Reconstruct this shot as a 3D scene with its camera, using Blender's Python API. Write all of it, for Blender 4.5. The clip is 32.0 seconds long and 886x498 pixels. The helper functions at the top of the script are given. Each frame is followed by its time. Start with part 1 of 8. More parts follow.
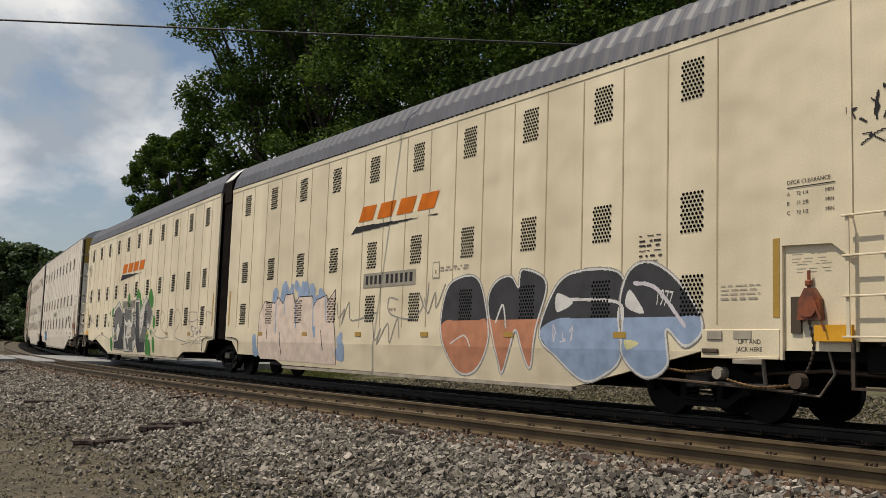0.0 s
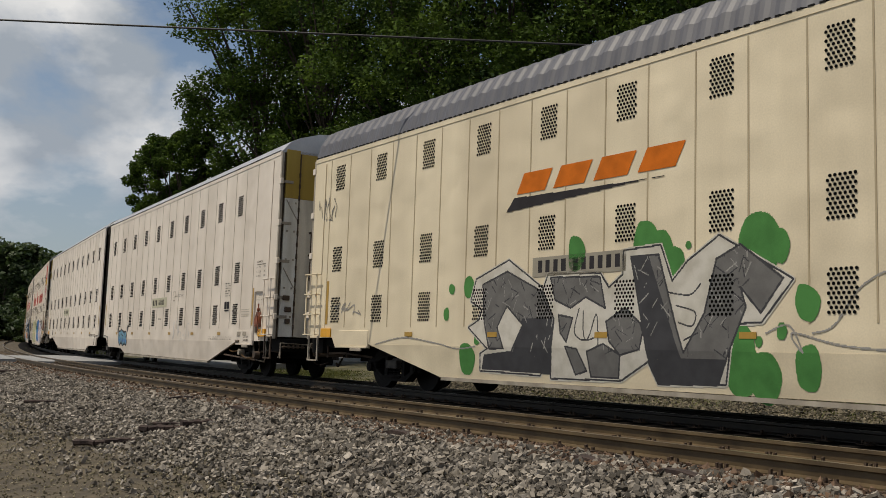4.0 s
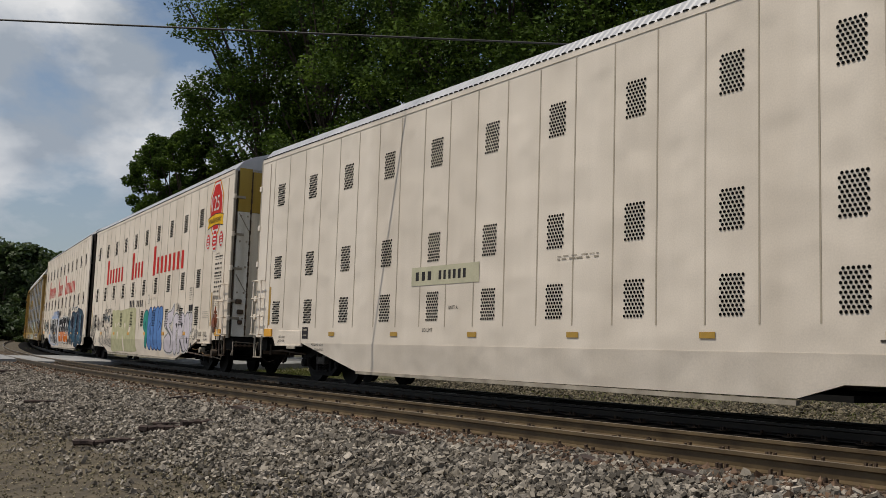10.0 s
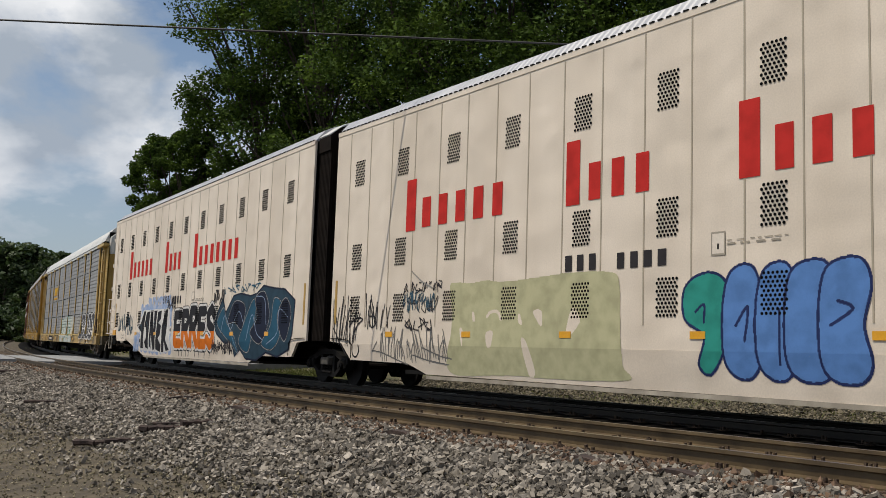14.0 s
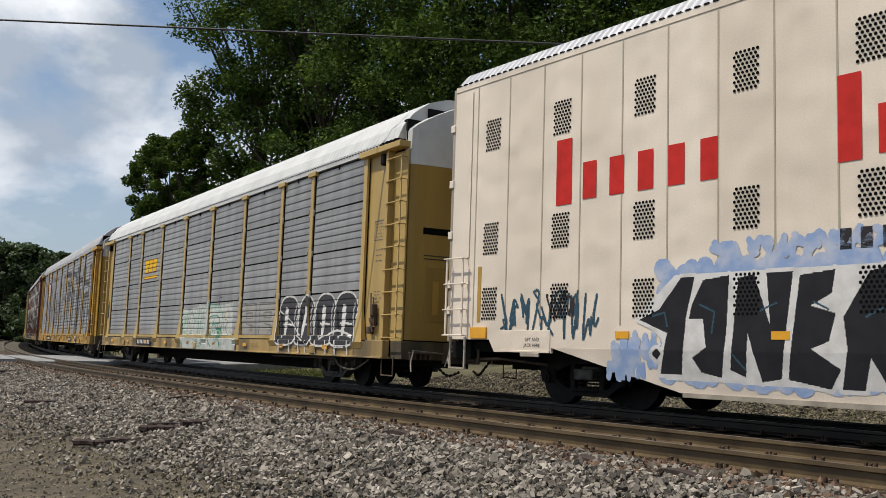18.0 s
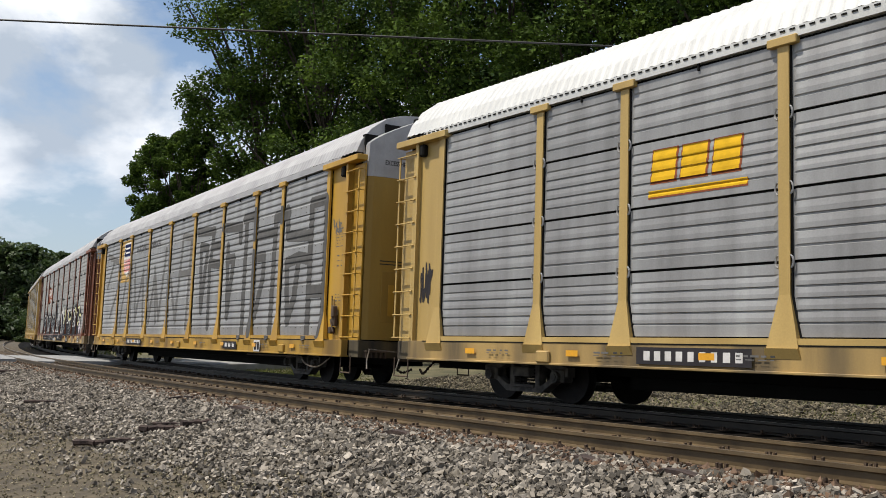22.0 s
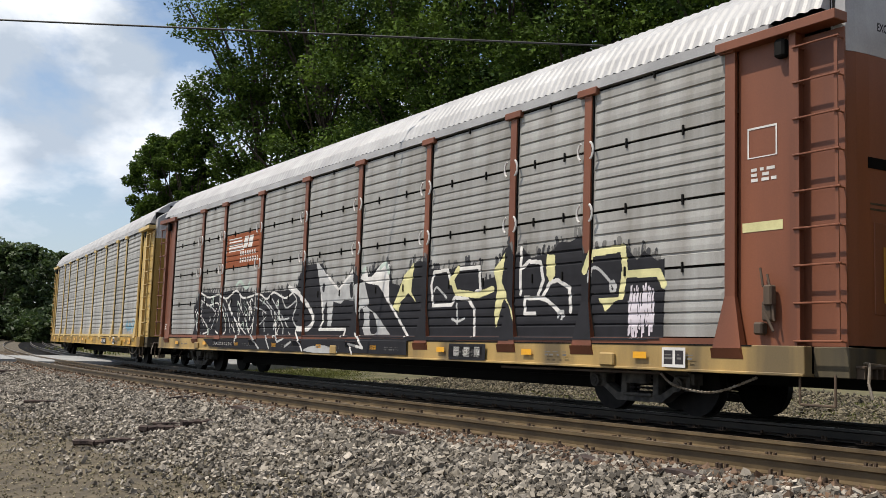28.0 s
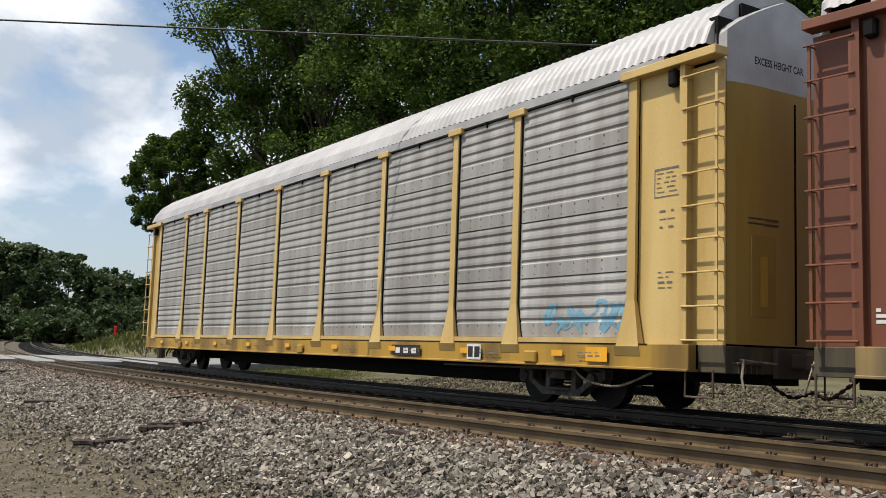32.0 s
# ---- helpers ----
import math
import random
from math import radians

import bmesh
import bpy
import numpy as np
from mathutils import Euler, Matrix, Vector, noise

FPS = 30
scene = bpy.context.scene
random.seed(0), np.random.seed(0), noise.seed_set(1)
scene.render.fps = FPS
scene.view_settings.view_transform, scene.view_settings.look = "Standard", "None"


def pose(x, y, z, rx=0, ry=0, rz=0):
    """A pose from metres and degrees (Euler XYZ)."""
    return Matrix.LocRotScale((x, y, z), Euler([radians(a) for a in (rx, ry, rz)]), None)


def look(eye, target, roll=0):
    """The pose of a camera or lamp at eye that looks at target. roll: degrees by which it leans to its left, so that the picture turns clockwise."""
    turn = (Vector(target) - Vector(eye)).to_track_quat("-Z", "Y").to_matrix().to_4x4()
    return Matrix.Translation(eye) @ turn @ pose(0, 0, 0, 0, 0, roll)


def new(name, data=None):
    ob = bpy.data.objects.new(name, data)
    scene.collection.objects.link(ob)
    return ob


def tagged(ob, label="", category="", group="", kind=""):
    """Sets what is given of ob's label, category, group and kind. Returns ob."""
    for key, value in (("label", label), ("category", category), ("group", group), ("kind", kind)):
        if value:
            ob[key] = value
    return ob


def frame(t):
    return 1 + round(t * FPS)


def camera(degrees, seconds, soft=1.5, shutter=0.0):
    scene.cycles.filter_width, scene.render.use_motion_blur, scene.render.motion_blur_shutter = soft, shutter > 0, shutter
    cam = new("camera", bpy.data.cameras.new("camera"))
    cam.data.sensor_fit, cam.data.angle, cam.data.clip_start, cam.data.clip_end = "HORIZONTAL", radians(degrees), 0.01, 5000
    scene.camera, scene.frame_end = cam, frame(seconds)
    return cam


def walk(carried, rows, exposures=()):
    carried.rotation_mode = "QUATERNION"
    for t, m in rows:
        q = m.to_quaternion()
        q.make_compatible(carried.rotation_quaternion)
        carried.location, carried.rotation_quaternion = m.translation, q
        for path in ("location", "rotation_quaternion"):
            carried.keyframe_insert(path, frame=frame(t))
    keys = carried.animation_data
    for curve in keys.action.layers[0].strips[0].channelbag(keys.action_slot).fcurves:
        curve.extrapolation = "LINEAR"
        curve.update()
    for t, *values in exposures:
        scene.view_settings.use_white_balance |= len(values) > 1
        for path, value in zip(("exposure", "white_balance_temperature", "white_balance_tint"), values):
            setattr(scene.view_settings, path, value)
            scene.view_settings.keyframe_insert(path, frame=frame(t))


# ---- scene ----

# ---------------------------------------------------------------- camera
EYE_H = 1.206
cam = camera(49.25, 32.0, soft=0.85)
CAM_POSE = look((0, 0, EYE_H), (0, 10, EYE_H + 10 * math.tan(0.0877)), 0.156)
walk(cam, [(0.0, CAM_POSE), (32.0, CAM_POSE)], exposures=[(0.0, -0.1, 6900, 10), (3.0, -0.22, 6900, 10), (6.0, -0.25, 6800, 10), (9.0, -0.28, 6700, 10), (13.0, -0.1, 6600, 10), (17.0, 0.05, 6500, 10), (19.0, 0.2, 6450, 10), (22.0, 0.4, 6550, 10), (25.0, 0.5, 6550, 10), (32.0, 0.48, 6650, 10)])

# ---------------------------------------------------------------- track geometry
# s runs along the train's track, away to the left; lat is metres from its centre line towards the camera
CANT = 0.0368
GAUGE_HALF = 0.755
LAT_A, LAT_B = 3.505, 5.012
_s = np.arange(-300, 460, 1.0)
_k = np.interp(_s, [-20, 20, 60, 100, 150, 250], [.00379, .00311, .00206, .00070, .00054, .00054])
_th = np.concatenate([[0], np.cumsum((_k[1:] + _k[:-1]) / 2)])
_th += 0.92366 - np.interp(0, _s, _th)
_dx, _dy = -np.cos(_th), np.sin(_th)
_x = np.concatenate([[0], np.cumsum((_dx[1:] + _dx[:-1]) / 2)])
_y = np.concatenate([[0], np.cumsum((_dy[1:] + _dy[:-1]) / 2)])
_x += 9.9344 - np.interp(0, _s, _x)
_y += 7.5073 - np.interp(0, _s, _y)


def on_track(s, lat=0.0, z=0.0, canted=True):
    """World place of a spot beside the track; z is counted from the canted rail-top plane."""
    th = np.interp(s, _s, _th)
    x = np.interp(s, _s, _x) - lat * np.sin(th)
    y = np.interp(s, _s, _y) - lat * np.cos(th)
    return x, y, z + (CANT * (np.clip(lat, -4, 9) - GAUGE_HALF) if canted else 0.0)


def along(t):
    """How far the train has come at t seconds."""
    u = t / 32.0
    return 31.9787 - 223.2085 * u + 9.929 * u ** 2 - 7.1588 * u ** 3 + 2.3729 * u ** 4


def car_pose(t, front, rear):
    x0, y0, _ = on_track(along(t) + front)
    x1, y1, _ = on_track(along(t) + rear)
    m = Matrix.Translation(((x0 + x1) / 2, (y0 + y1) / 2, -CANT * GAUGE_HALF))
    return m @ Matrix.Rotation(math.atan2(y0 - y1, x0 - x1), 4, "Z") @ Matrix.Rotation(-CANT, 4, "X")


# ---------------------------------------------------------------- light
SUN_EL, SUN_AZ = 64.4, -96.6        # degrees; azimuth from +y towards +x
sun_to = Vector((math.cos(radians(SUN_EL)) * math.sin(radians(SUN_AZ)),
                 math.cos(radians(SUN_EL)) * math.cos(radians(SUN_AZ)), math.sin(radians(SUN_EL))))
sun = new("sun", bpy.data.lights.new("sun", "SUN"))
sun.data.energy, sun.data.angle, sun.data.color = 4.0, radians(0.4), (1.0, 0.94, 0.83)
sun.matrix_world = sun_to.to_track_quat("Z", "Y").to_matrix().to_4x4()

world = bpy.data.worlds.new("world")
scene.world = world
world.use_nodes = True
wn, wl = world.node_tree.nodes, world.node_tree.links
wn.clear()
w_out, w_bg = wn.new("ShaderNodeOutputWorld"), wn.new("ShaderNodeBackground")
w_sky = wn.new("ShaderNodeTexSky")
w_sky.sky_type, w_sky.sun_disc = "NISHITA", False
w_sky.sun_elevation, w_sky.sun_rotation = radians(SUN_EL), radians(SUN_AZ)
w_co = wn.new("ShaderNodeTexCoord")
w_map = wn.new("ShaderNodeMapping")
w_map.inputs["Location"].default_value = (0.27, 0.2, 0.45)
w_map.inputs["Scale"].default_value = (1.0, 1.0, 1.6)
w_map.inputs["Rotation"].default_value = (0, 0, radians(4.0))
w_n = wn.new("ShaderNodeTexNoise")
w_n.inputs["Scale"].default_value, w_n.inputs["Detail"].default_value = 3.4, 10.0
w_n.inputs["Roughness"].default_value, w_n.inputs["Distortion"].default_value = 0.56, 0.25
w_r = wn.new("ShaderNodeValToRGB")
w_r.color_ramp.elements[0].position, w_r.color_ramp.elements[1].position = 0.455, 0.535
w_n2 = wn.new("ShaderNodeTexNoise")
w_n2.inputs["Scale"].default_value, w_n2.inputs["Detail"].default_value = 8.0, 8.0
w_r2 = wn.new("ShaderNodeValToRGB")
w_r2.color_ramp.elements[0].position, w_r2.color_ramp.elements[1].position = 0.40, 0.63
w_r2.color_ramp.elements[0].color, w_r2.color_ramp.elements[1].color = (3.9, 4.5, 5.3, 1), (9.0, 9.2, 9.5, 1)
w_mix = wn.new("ShaderNodeMix")
w_mix.data_type = "RGBA"
wl.new(w_co.outputs["Generated"], w_map.inputs["Vector"])
wl.new(w_map.outputs["Vector"], w_n.inputs["Vector"])
wl.new(w_map.outputs["Vector"], w_n2.inputs["Vector"])
wl.new(w_n.outputs["Fac"], w_r.inputs["Fac"])
wl.new(w_n2.outputs["Fac"], w_r2.inputs["Fac"])
wl.new(w_r.outputs["Color"], w_mix.inputs["Factor"])
wl.new(w_sky.outputs["Color"], w_mix.inputs["A"])
wl.new(w_r2.outputs["Color"], w_mix.inputs["B"])
w_sep = wn.new("ShaderNodeSeparateXYZ")
w_low = wn.new("ShaderNodeMapRange")
w_low.inputs["From Min"].default_value, w_low.inputs["From Max"].default_value = 0.04, 0.30
w_low.inputs["To Min"].default_value, w_low.inputs["To Max"].default_value = 0.55, 0.0
w_haze = wn.new("ShaderNodeMix")
w_haze.data_type = "RGBA"
w_haze.inputs["B"].default_value = (3.3, 4.0, 5.1, 1)
wl.new(w_co.outputs["Generated"], w_sep.inputs["Vector"])
wl.new(w_sep.outputs["Z"], w_low.inputs["Value"])
wl.new(w_low.outputs["Result"], w_haze.inputs["Factor"])
wl.new(w_mix.outputs["Result"], w_haze.inputs["A"])
wl.new(w_haze.outputs["Result"], w_bg.inputs["Color"])
wl.new(w_bg.outputs["Background"], w_out.inputs["Surface"])
w_bg.inputs["Strength"].default_value = 0.1


# ---------------------------------------------------------------- materials
def mat(name, base, dark=None, scale=3.0, rough=0.6, metal=0.0, bump=0.0, fine=40.0, spots=(0.35, 0.7),
        streak=False, per_object=0.0, per_island=0.0, leaf=0.0, dent=0.0, spec=0.5):
    """base and dark mix by a coarse noise; a fine noise gives grain and relief. streak: stains run down."""
    m = bpy.data.materials.new(name)
    m.use_nodes = True
    nt = m.node_tree
    n, l = nt.nodes, nt.links
    b = n["Principled BSDF"]
    b.inputs["Roughness"].default_value, b.inputs["Metallic"].default_value = rough, metal
    b.inputs["Specular IOR Level"].default_value = spec
    dark = dark or tuple(c * 0.75 for c in base)
    co = n.new("ShaderNodeTexCoord")
    mp = n.new("ShaderNodeMapping")
    if streak:
        mp.inputs["Scale"].default_value = (1.0, 1.0, 0.12)
    l.new(co.outputs["Object"], mp.inputs["Vector"])
    big = n.new("ShaderNodeTexNoise")
    big.inputs["Scale"].default_value, big.inputs["Detail"].default_value = scale, 6.0
    small = n.new("ShaderNodeTexNoise")
    small.inputs["Scale"].default_value, small.inputs["Detail"].default_value = fine, 3.0
    l.new(mp.outputs["Vector"], big.inputs["Vector"])
    l.new(co.outputs["Object"], small.inputs["Vector"])
    ramp = n.new("ShaderNodeValToRGB")
    ramp.color_ramp.elements[0].position, ramp.color_ramp.elements[1].position = spots
    ramp.color_ramp.elements[0].color, ramp.color_ramp.elements[1].color = (*dark, 1), (*base, 1)
    l.new(big.outputs["Fac"], ramp.inputs["Fac"])
    hsv = n.new("ShaderNodeHueSaturation")
    l.new(ramp.outputs["Color"], hsv.inputs["Color"])
    val = n.new("ShaderNodeMapRange")
    val.inputs["To Min"].default_value, val.inputs["To Max"].default_value = 0.86, 1.14
    l.new(small.outputs["Fac"], val.inputs["Value"])
    last = val.outputs["Result"]
    if per_object or per_island:
        info = n.new("ShaderNodeObjectInfo" if per_object else "ShaderNodeNewGeometry")
        amount = per_object or per_island
        mr = n.new("ShaderNodeMapRange")
        mr.inputs["To Min"].default_value, mr.inputs["To Max"].default_value = 1 - amount, 1 + amount
        l.new(info.outputs["Random" if per_object else "Random Per Island"], mr.inputs["Value"])
        mul = n.new("ShaderNodeMath")
        mul.operation = "MULTIPLY"
        l.new(last, mul.inputs[0])
        l.new(mr.outputs["Result"], mul.inputs[1])
        last = mul.outputs["Value"]
    l.new(last, hsv.inputs["Value"])
    l.new(hsv.outputs["Color"], b.inputs["Base Color"])
    if bump:
        bp = n.new("ShaderNodeBump")
        bp.inputs["Strength"].default_value, bp.inputs["Distance"].default_value = 0.6, bump
        l.new(small.outputs["Fac"], bp.inputs["Height"])
        l.new(bp.outputs["Normal"], b.inputs["Normal"])
    if dent:
        dn = n.new("ShaderNodeTexNoise")
        dn.inputs["Scale"].default_value, dn.inputs["Detail"].default_value = 1.1, 1.0
        dm = n.new("ShaderNodeMapping")
        dm.inputs["Scale"].default_value = (1.3, 1.3, 1.3)
        l.new(co.outputs["Object"], dm.inputs["Vector"])
        l.new(dm.outputs["Vector"], dn.inputs["Vector"])
        bp = n.new("ShaderNodeBump")
        bp.inputs["Strength"].default_value, bp.inputs["Distance"].default_value = 1.0, dent
        l.new(dn.outputs["Fac"], bp.inputs["Height"])
        l.new(bp.outputs["Normal"], b.inputs["Normal"])
    if leaf:
        tr = n.new("ShaderNodeBsdfTranslucent")
        l.new(hsv.outputs["Color"], tr.inputs["Color"])
        mx = n.new("ShaderNodeMixShader")
        mx.inputs["Fac"].default_value = leaf
        out = n["Material Output"]
        l.new(b.outputs["BSDF"], mx.inputs[1])
        l.new(tr.outputs["BSDF"], mx.inputs[2])
        l.new(mx.outputs["Shader"], out.inputs["Surface"])
    return m


def plain(name, c, rough=0.55, metal=0.0):
    return mat(name, c, tuple(v * 0.82 for v in c), scale=2.5, rough=rough, metal=metal, fine=25)


M = dict(
    cream=mat("cream paint", (0.74, 0.64, 0.46), (0.60, 0.51, 0.36), 0.9, 0.5, streak=True, dent=0.055),
    white=mat("white paint", (0.73, 0.65, 0.56), (0.61, 0.535, 0.45), 0.9, 0.5, streak=True, dent=0.055),
    white_b=mat("off-white paint", (0.73, 0.635, 0.53), (0.62, 0.53, 0.43), 0.9, 0.5, streak=True, dent=0.055),
    grime=mat("grimy paint", (0.42, 0.37, 0.30), (0.22, 0.19, 0.15), 2.0, 0.7, streak=True),
    end_pale=mat("weathered white door paint", (0.80, 0.79, 0.75), (0.50, 0.47, 0.40), 1.4, 0.6, streak=True, spots=(0.3, 0.5)),
    end_gold=mat("mustard yellow door paint", (0.50, 0.36, 0.055), (0.33, 0.22, 0.035), 1.4, 0.6, streak=True),
    end_dirty=mat("dirty end-door paint", (0.68, 0.63, 0.54), (0.09, 0.075, 0.055), 1.3, 0.75, streak=True, spots=(0.34, 0.56)),
    roof_grey=mat("grey roof paint", (0.10, 0.10, 0.115), (0.075, 0.075, 0.085), 1.5, 0.55),
    roof_alu=mat("galvanised roof", (0.47, 0.47, 0.48), (0.36, 0.36, 0.375), 1.5, 0.42, 0.55),
    roof_white=mat("white roof paint", (0.55, 0.55, 0.535), (0.45, 0.45, 0.44), 1.5, 0.5),
    gasket=mat("black rubber", (0.014, 0.010, 0.008), (0.007, 0.005, 0.004), 4, 0.95, spec=0.1),
    hole=mat("black hole", (0.006, 0.006, 0.006), (0.004, 0.004, 0.004), 2.5, 0.9, spec=0.05),
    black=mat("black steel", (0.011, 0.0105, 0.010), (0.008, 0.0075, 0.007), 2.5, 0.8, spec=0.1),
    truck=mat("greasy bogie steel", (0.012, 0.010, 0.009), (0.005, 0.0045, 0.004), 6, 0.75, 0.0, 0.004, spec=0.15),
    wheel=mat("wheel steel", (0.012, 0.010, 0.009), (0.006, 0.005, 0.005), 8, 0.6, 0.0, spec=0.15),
    panel=mat("galvanised panel", (0.32, 0.318, 0.315), (0.205, 0.20, 0.198), 2.2, 0.5, 0.25, streak=True, per_object=0.10),
    panel_b=mat("weathered galvanised panel", (0.36, 0.352, 0.338), (0.20, 0.187, 0.168), 2.2, 0.55, 0.2, streak=True, per_object=0.10),
    yellow=mat("yellow paint", (0.54, 0.39, 0.15), (0.42, 0.28, 0.09), 1.4, 0.5, streak=True),
    yellow_b=mat("golden yellow paint", (0.47, 0.27, 0.03), (0.33, 0.18, 0.02), 1.4, 0.5, streak=True),
    yellow_c=mat("pale yellow paint", (0.48, 0.33, 0.11), (0.36, 0.24, 0.075), 1.4, 0.5, streak=True),
    sill_pale=mat("dirty pale yellow sill", (0.38, 0.25, 0.085), (0.12, 0.085, 0.04), 1.1, 0.65, streak=True, spots=(0.38, 0.58)),
    sill_gold=mat("dirty golden sill", (0.36, 0.21, 0.026), (0.15, 0.085, 0.016), 1.1, 0.65, streak=True, spots=(0.36, 0.56)),
    ochre=mat("dull ochre paint", (0.32, 0.20, 0.035), (0.22, 0.13, 0.02), 1.4, 0.6, streak=True),
    brown=mat("oxide red paint", (0.185, 0.058, 0.024), (0.12, 0.037, 0.016), 1.4, 0.55, streak=True),
    amber=plain("amber reflective tape", (0.75, 0.36, 0.015), 0.35),
    tape=plain("dull amber tape", (0.42, 0.25, 0.04), 0.45),
    steel=mat("bare steel", (0.34, 0.30, 0.25), (0.18, 0.14, 0.10), 6, 0.5, 0.5),
    rail=mat("rail steel", (0.14, 0.098, 0.05), (0.075, 0.05, 0.025), 3, 0.5, 0.25),
    # darker copy of the rail steel, the train's shade put into its colour
    rail_shade=mat("rail steel with shade painted in", (0.03, 0.022, 0.014), (0.013, 0.0095, 0.006), 3, 0.5, 0.2),
    railtop=mat("worn rail head", (0.215, 0.155, 0.095), (0.115, 0.08, 0.048), 3, 0.33, 0.6),
    tie=mat("weathered tie", (0.098, 0.067, 0.038), (0.045, 0.03, 0.017), 5, 0.85, 0, 0.006, per_object=0.25),
    ballast=mat("ballast fines", (0.10, 0.078, 0.048), (0.045, 0.035, 0.022), 3, 0.95, 0, 0.03, fine=18),
    stone=mat("ballast stone", (0.29, 0.258, 0.22), (0.105, 0.09, 0.071), 4, 0.85, per_island=0.75, spec=0.2),
    stone_dirt=mat("dusty brown pebble", (0.29, 0.25, 0.175), (0.12, 0.105, 0.066), 4, 0.9, per_island=0.6, spec=0.15),
    stone_far=mat("dusty tan stone", (0.155, 0.13, 0.088), (0.06, 0.05, 0.032), 1.4, 0.9, per_island=0.7),
    stone_red=mat("reddish rust-stained stone", (0.15, 0.088, 0.052), (0.065, 0.04, 0.025), 3, 0.9, per_island=0.55),
    stone_rust=mat("rust-stained stone", (0.098, 0.073, 0.041), (0.048, 0.035, 0.02), 5, 0.9, per_island=0.4),
    ground=mat("dry ground", (0.13, 0.112, 0.06), (0.05, 0.049, 0.022), 0.8, 0.95, 0, 0.03, fine=9),
    # near-black ballast and tie: shade under the train put into the colour
    bed_shade=mat("ballast blackened by painted shade", (0.009, 0.008, 0.007), (0.004, 0.0035, 0.003), 4, 0.9, 0, 0.03, fine=18, spec=0.05),
    tie_shade=mat("tie with shade painted in", (0.011, 0.009, 0.007), (0.005, 0.0043, 0.0036), 5, 0.85, 0, 0.006, per_object=0.25, spec=0.08),
    dusty=mat("dusty cast steel", (0.095, 0.085, 0.072), (0.02, 0.018, 0.016), 6, 0.8, 0, 0.004),
    asphalt=mat("sun-bleached asphalt", (0.26, 0.26, 0.26), (0.19, 0.19, 0.19), 1.5, 0.8),
    bark=mat("bark", (0.06, 0.045, 0.032), (0.03, 0.022, 0.015), 8, 0.9, 0, 0.02),
    leaf=mat("leaves", (0.086, 0.136, 0.016), (0.018, 0.04, 0.008), 0.5, 0.9, per_island=0.45, leaf=0.22, spec=0.2),
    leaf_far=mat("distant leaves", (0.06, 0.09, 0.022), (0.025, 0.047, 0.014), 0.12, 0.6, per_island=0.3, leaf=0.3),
    grass=mat("long grass", (0.20, 0.21, 0.06), (0.11, 0.13, 0.03), 0.8, 0.7, per_island=0.35, leaf=0.3),
    roof_pale=mat("pale grey roof", (0.37, 0.365, 0.37), (0.27, 0.265, 0.27), 1.5, 0.5),
    seam_cream=plain("cream joint", (0.44, 0.355, 0.225)),
    seam_white=plain("white joint", (0.42, 0.36, 0.28)),
    seam_white_b=plain("off-white joint", (0.41, 0.35, 0.265)),
    rust=mat("rusty iron", (0.085, 0.052, 0.03), (0.04, 0.024, 0.014), 8, 0.85),
    pale_gravel=mat("pale gravel", (0.42, 0.40, 0.37), (0.32, 0.30, 0.28), 1.5, 0.95, 0, 0.02, fine=12),
    wire=plain("black cable", (0.012, 0.012, 0.012), 0.6),
    wood=mat("dead wood", (0.058, 0.036, 0.028), (0.024, 0.014, 0.012), 6, 0.9, 0, 0.01),
)


# ---------------------------------------------------------------- mesh helpers
def mesh_of(bm, name, *mats, smooth=False):
    me = bpy.data.meshes.new(name)
    bm.to_mesh(me)
    bm.free()
    for m in mats:
        me.materials.append(m)
    if smooth:
        for p in me.polygons:
            p.use_smooth = True
    return me


def part(name, bm, material, parent=None, label="", smooth=False):
    me = bm if isinstance(bm, bpy.types.Mesh) else mesh_of(bm, name, material, smooth=smooth)
    ob = new(name, me)
    ob.parent = parent
    if label:
        ob["label"] = label
    return ob


def box(bm, x0, x1, y0, y1, z0, z1, bevel=0.0):
    m = Matrix.LocRotScale(((x0 + x1) / 2, (y0 + y1) / 2, (z0 + z1) / 2), None, (abs(x1 - x0), abs(y1 - y0), abs(z1 - z0)))
    r = bmesh.ops.create_cube(bm, size=1.0, matrix=m)
    if bevel:
        edges = list({e for v in r["verts"] for e in v.link_edges})
        bmesh.ops.bevel(bm, geom=edges, offset=bevel, segments=1, affect="EDGES")
    return bm


def boxes(*rows, bevel=0.0):
    bm = bmesh.new()
    for r in rows:
        box(bm, *r, bevel=bevel)
    return bm


def rod(bm, a, b, r, sides=8):
    a, b = Vector(a), Vector(b)
    q = (b - a).to_track_quat("Z", "Y").to_matrix().to_4x4()
    bmesh.ops.create_cone(bm, cap_ends=True, segments=sides, radius1=r, radius2=r, depth=(b - a).length,
                          matrix=Matrix.Translation((a + b) / 2) @ q)
    return bm


def prism(bm, outline, y0, y1):
    """Extrudes an outline of (x, z) between two y's."""
    a = [bm.verts.new((x, y0, z)) for x, z in outline]
    b = [bm.verts.new((x, y1, z)) for x, z in outline]
    n = len(outline)
    bm.faces.new(a)
    bm.faces.new(b[::-1])
    for i in range(n):
        bm.faces.new((a[i], b[i], b[(i + 1) % n], a[(i + 1) % n]))
    bmesh.ops.recalc_face_normals(bm, faces=bm.faces)
    return bm


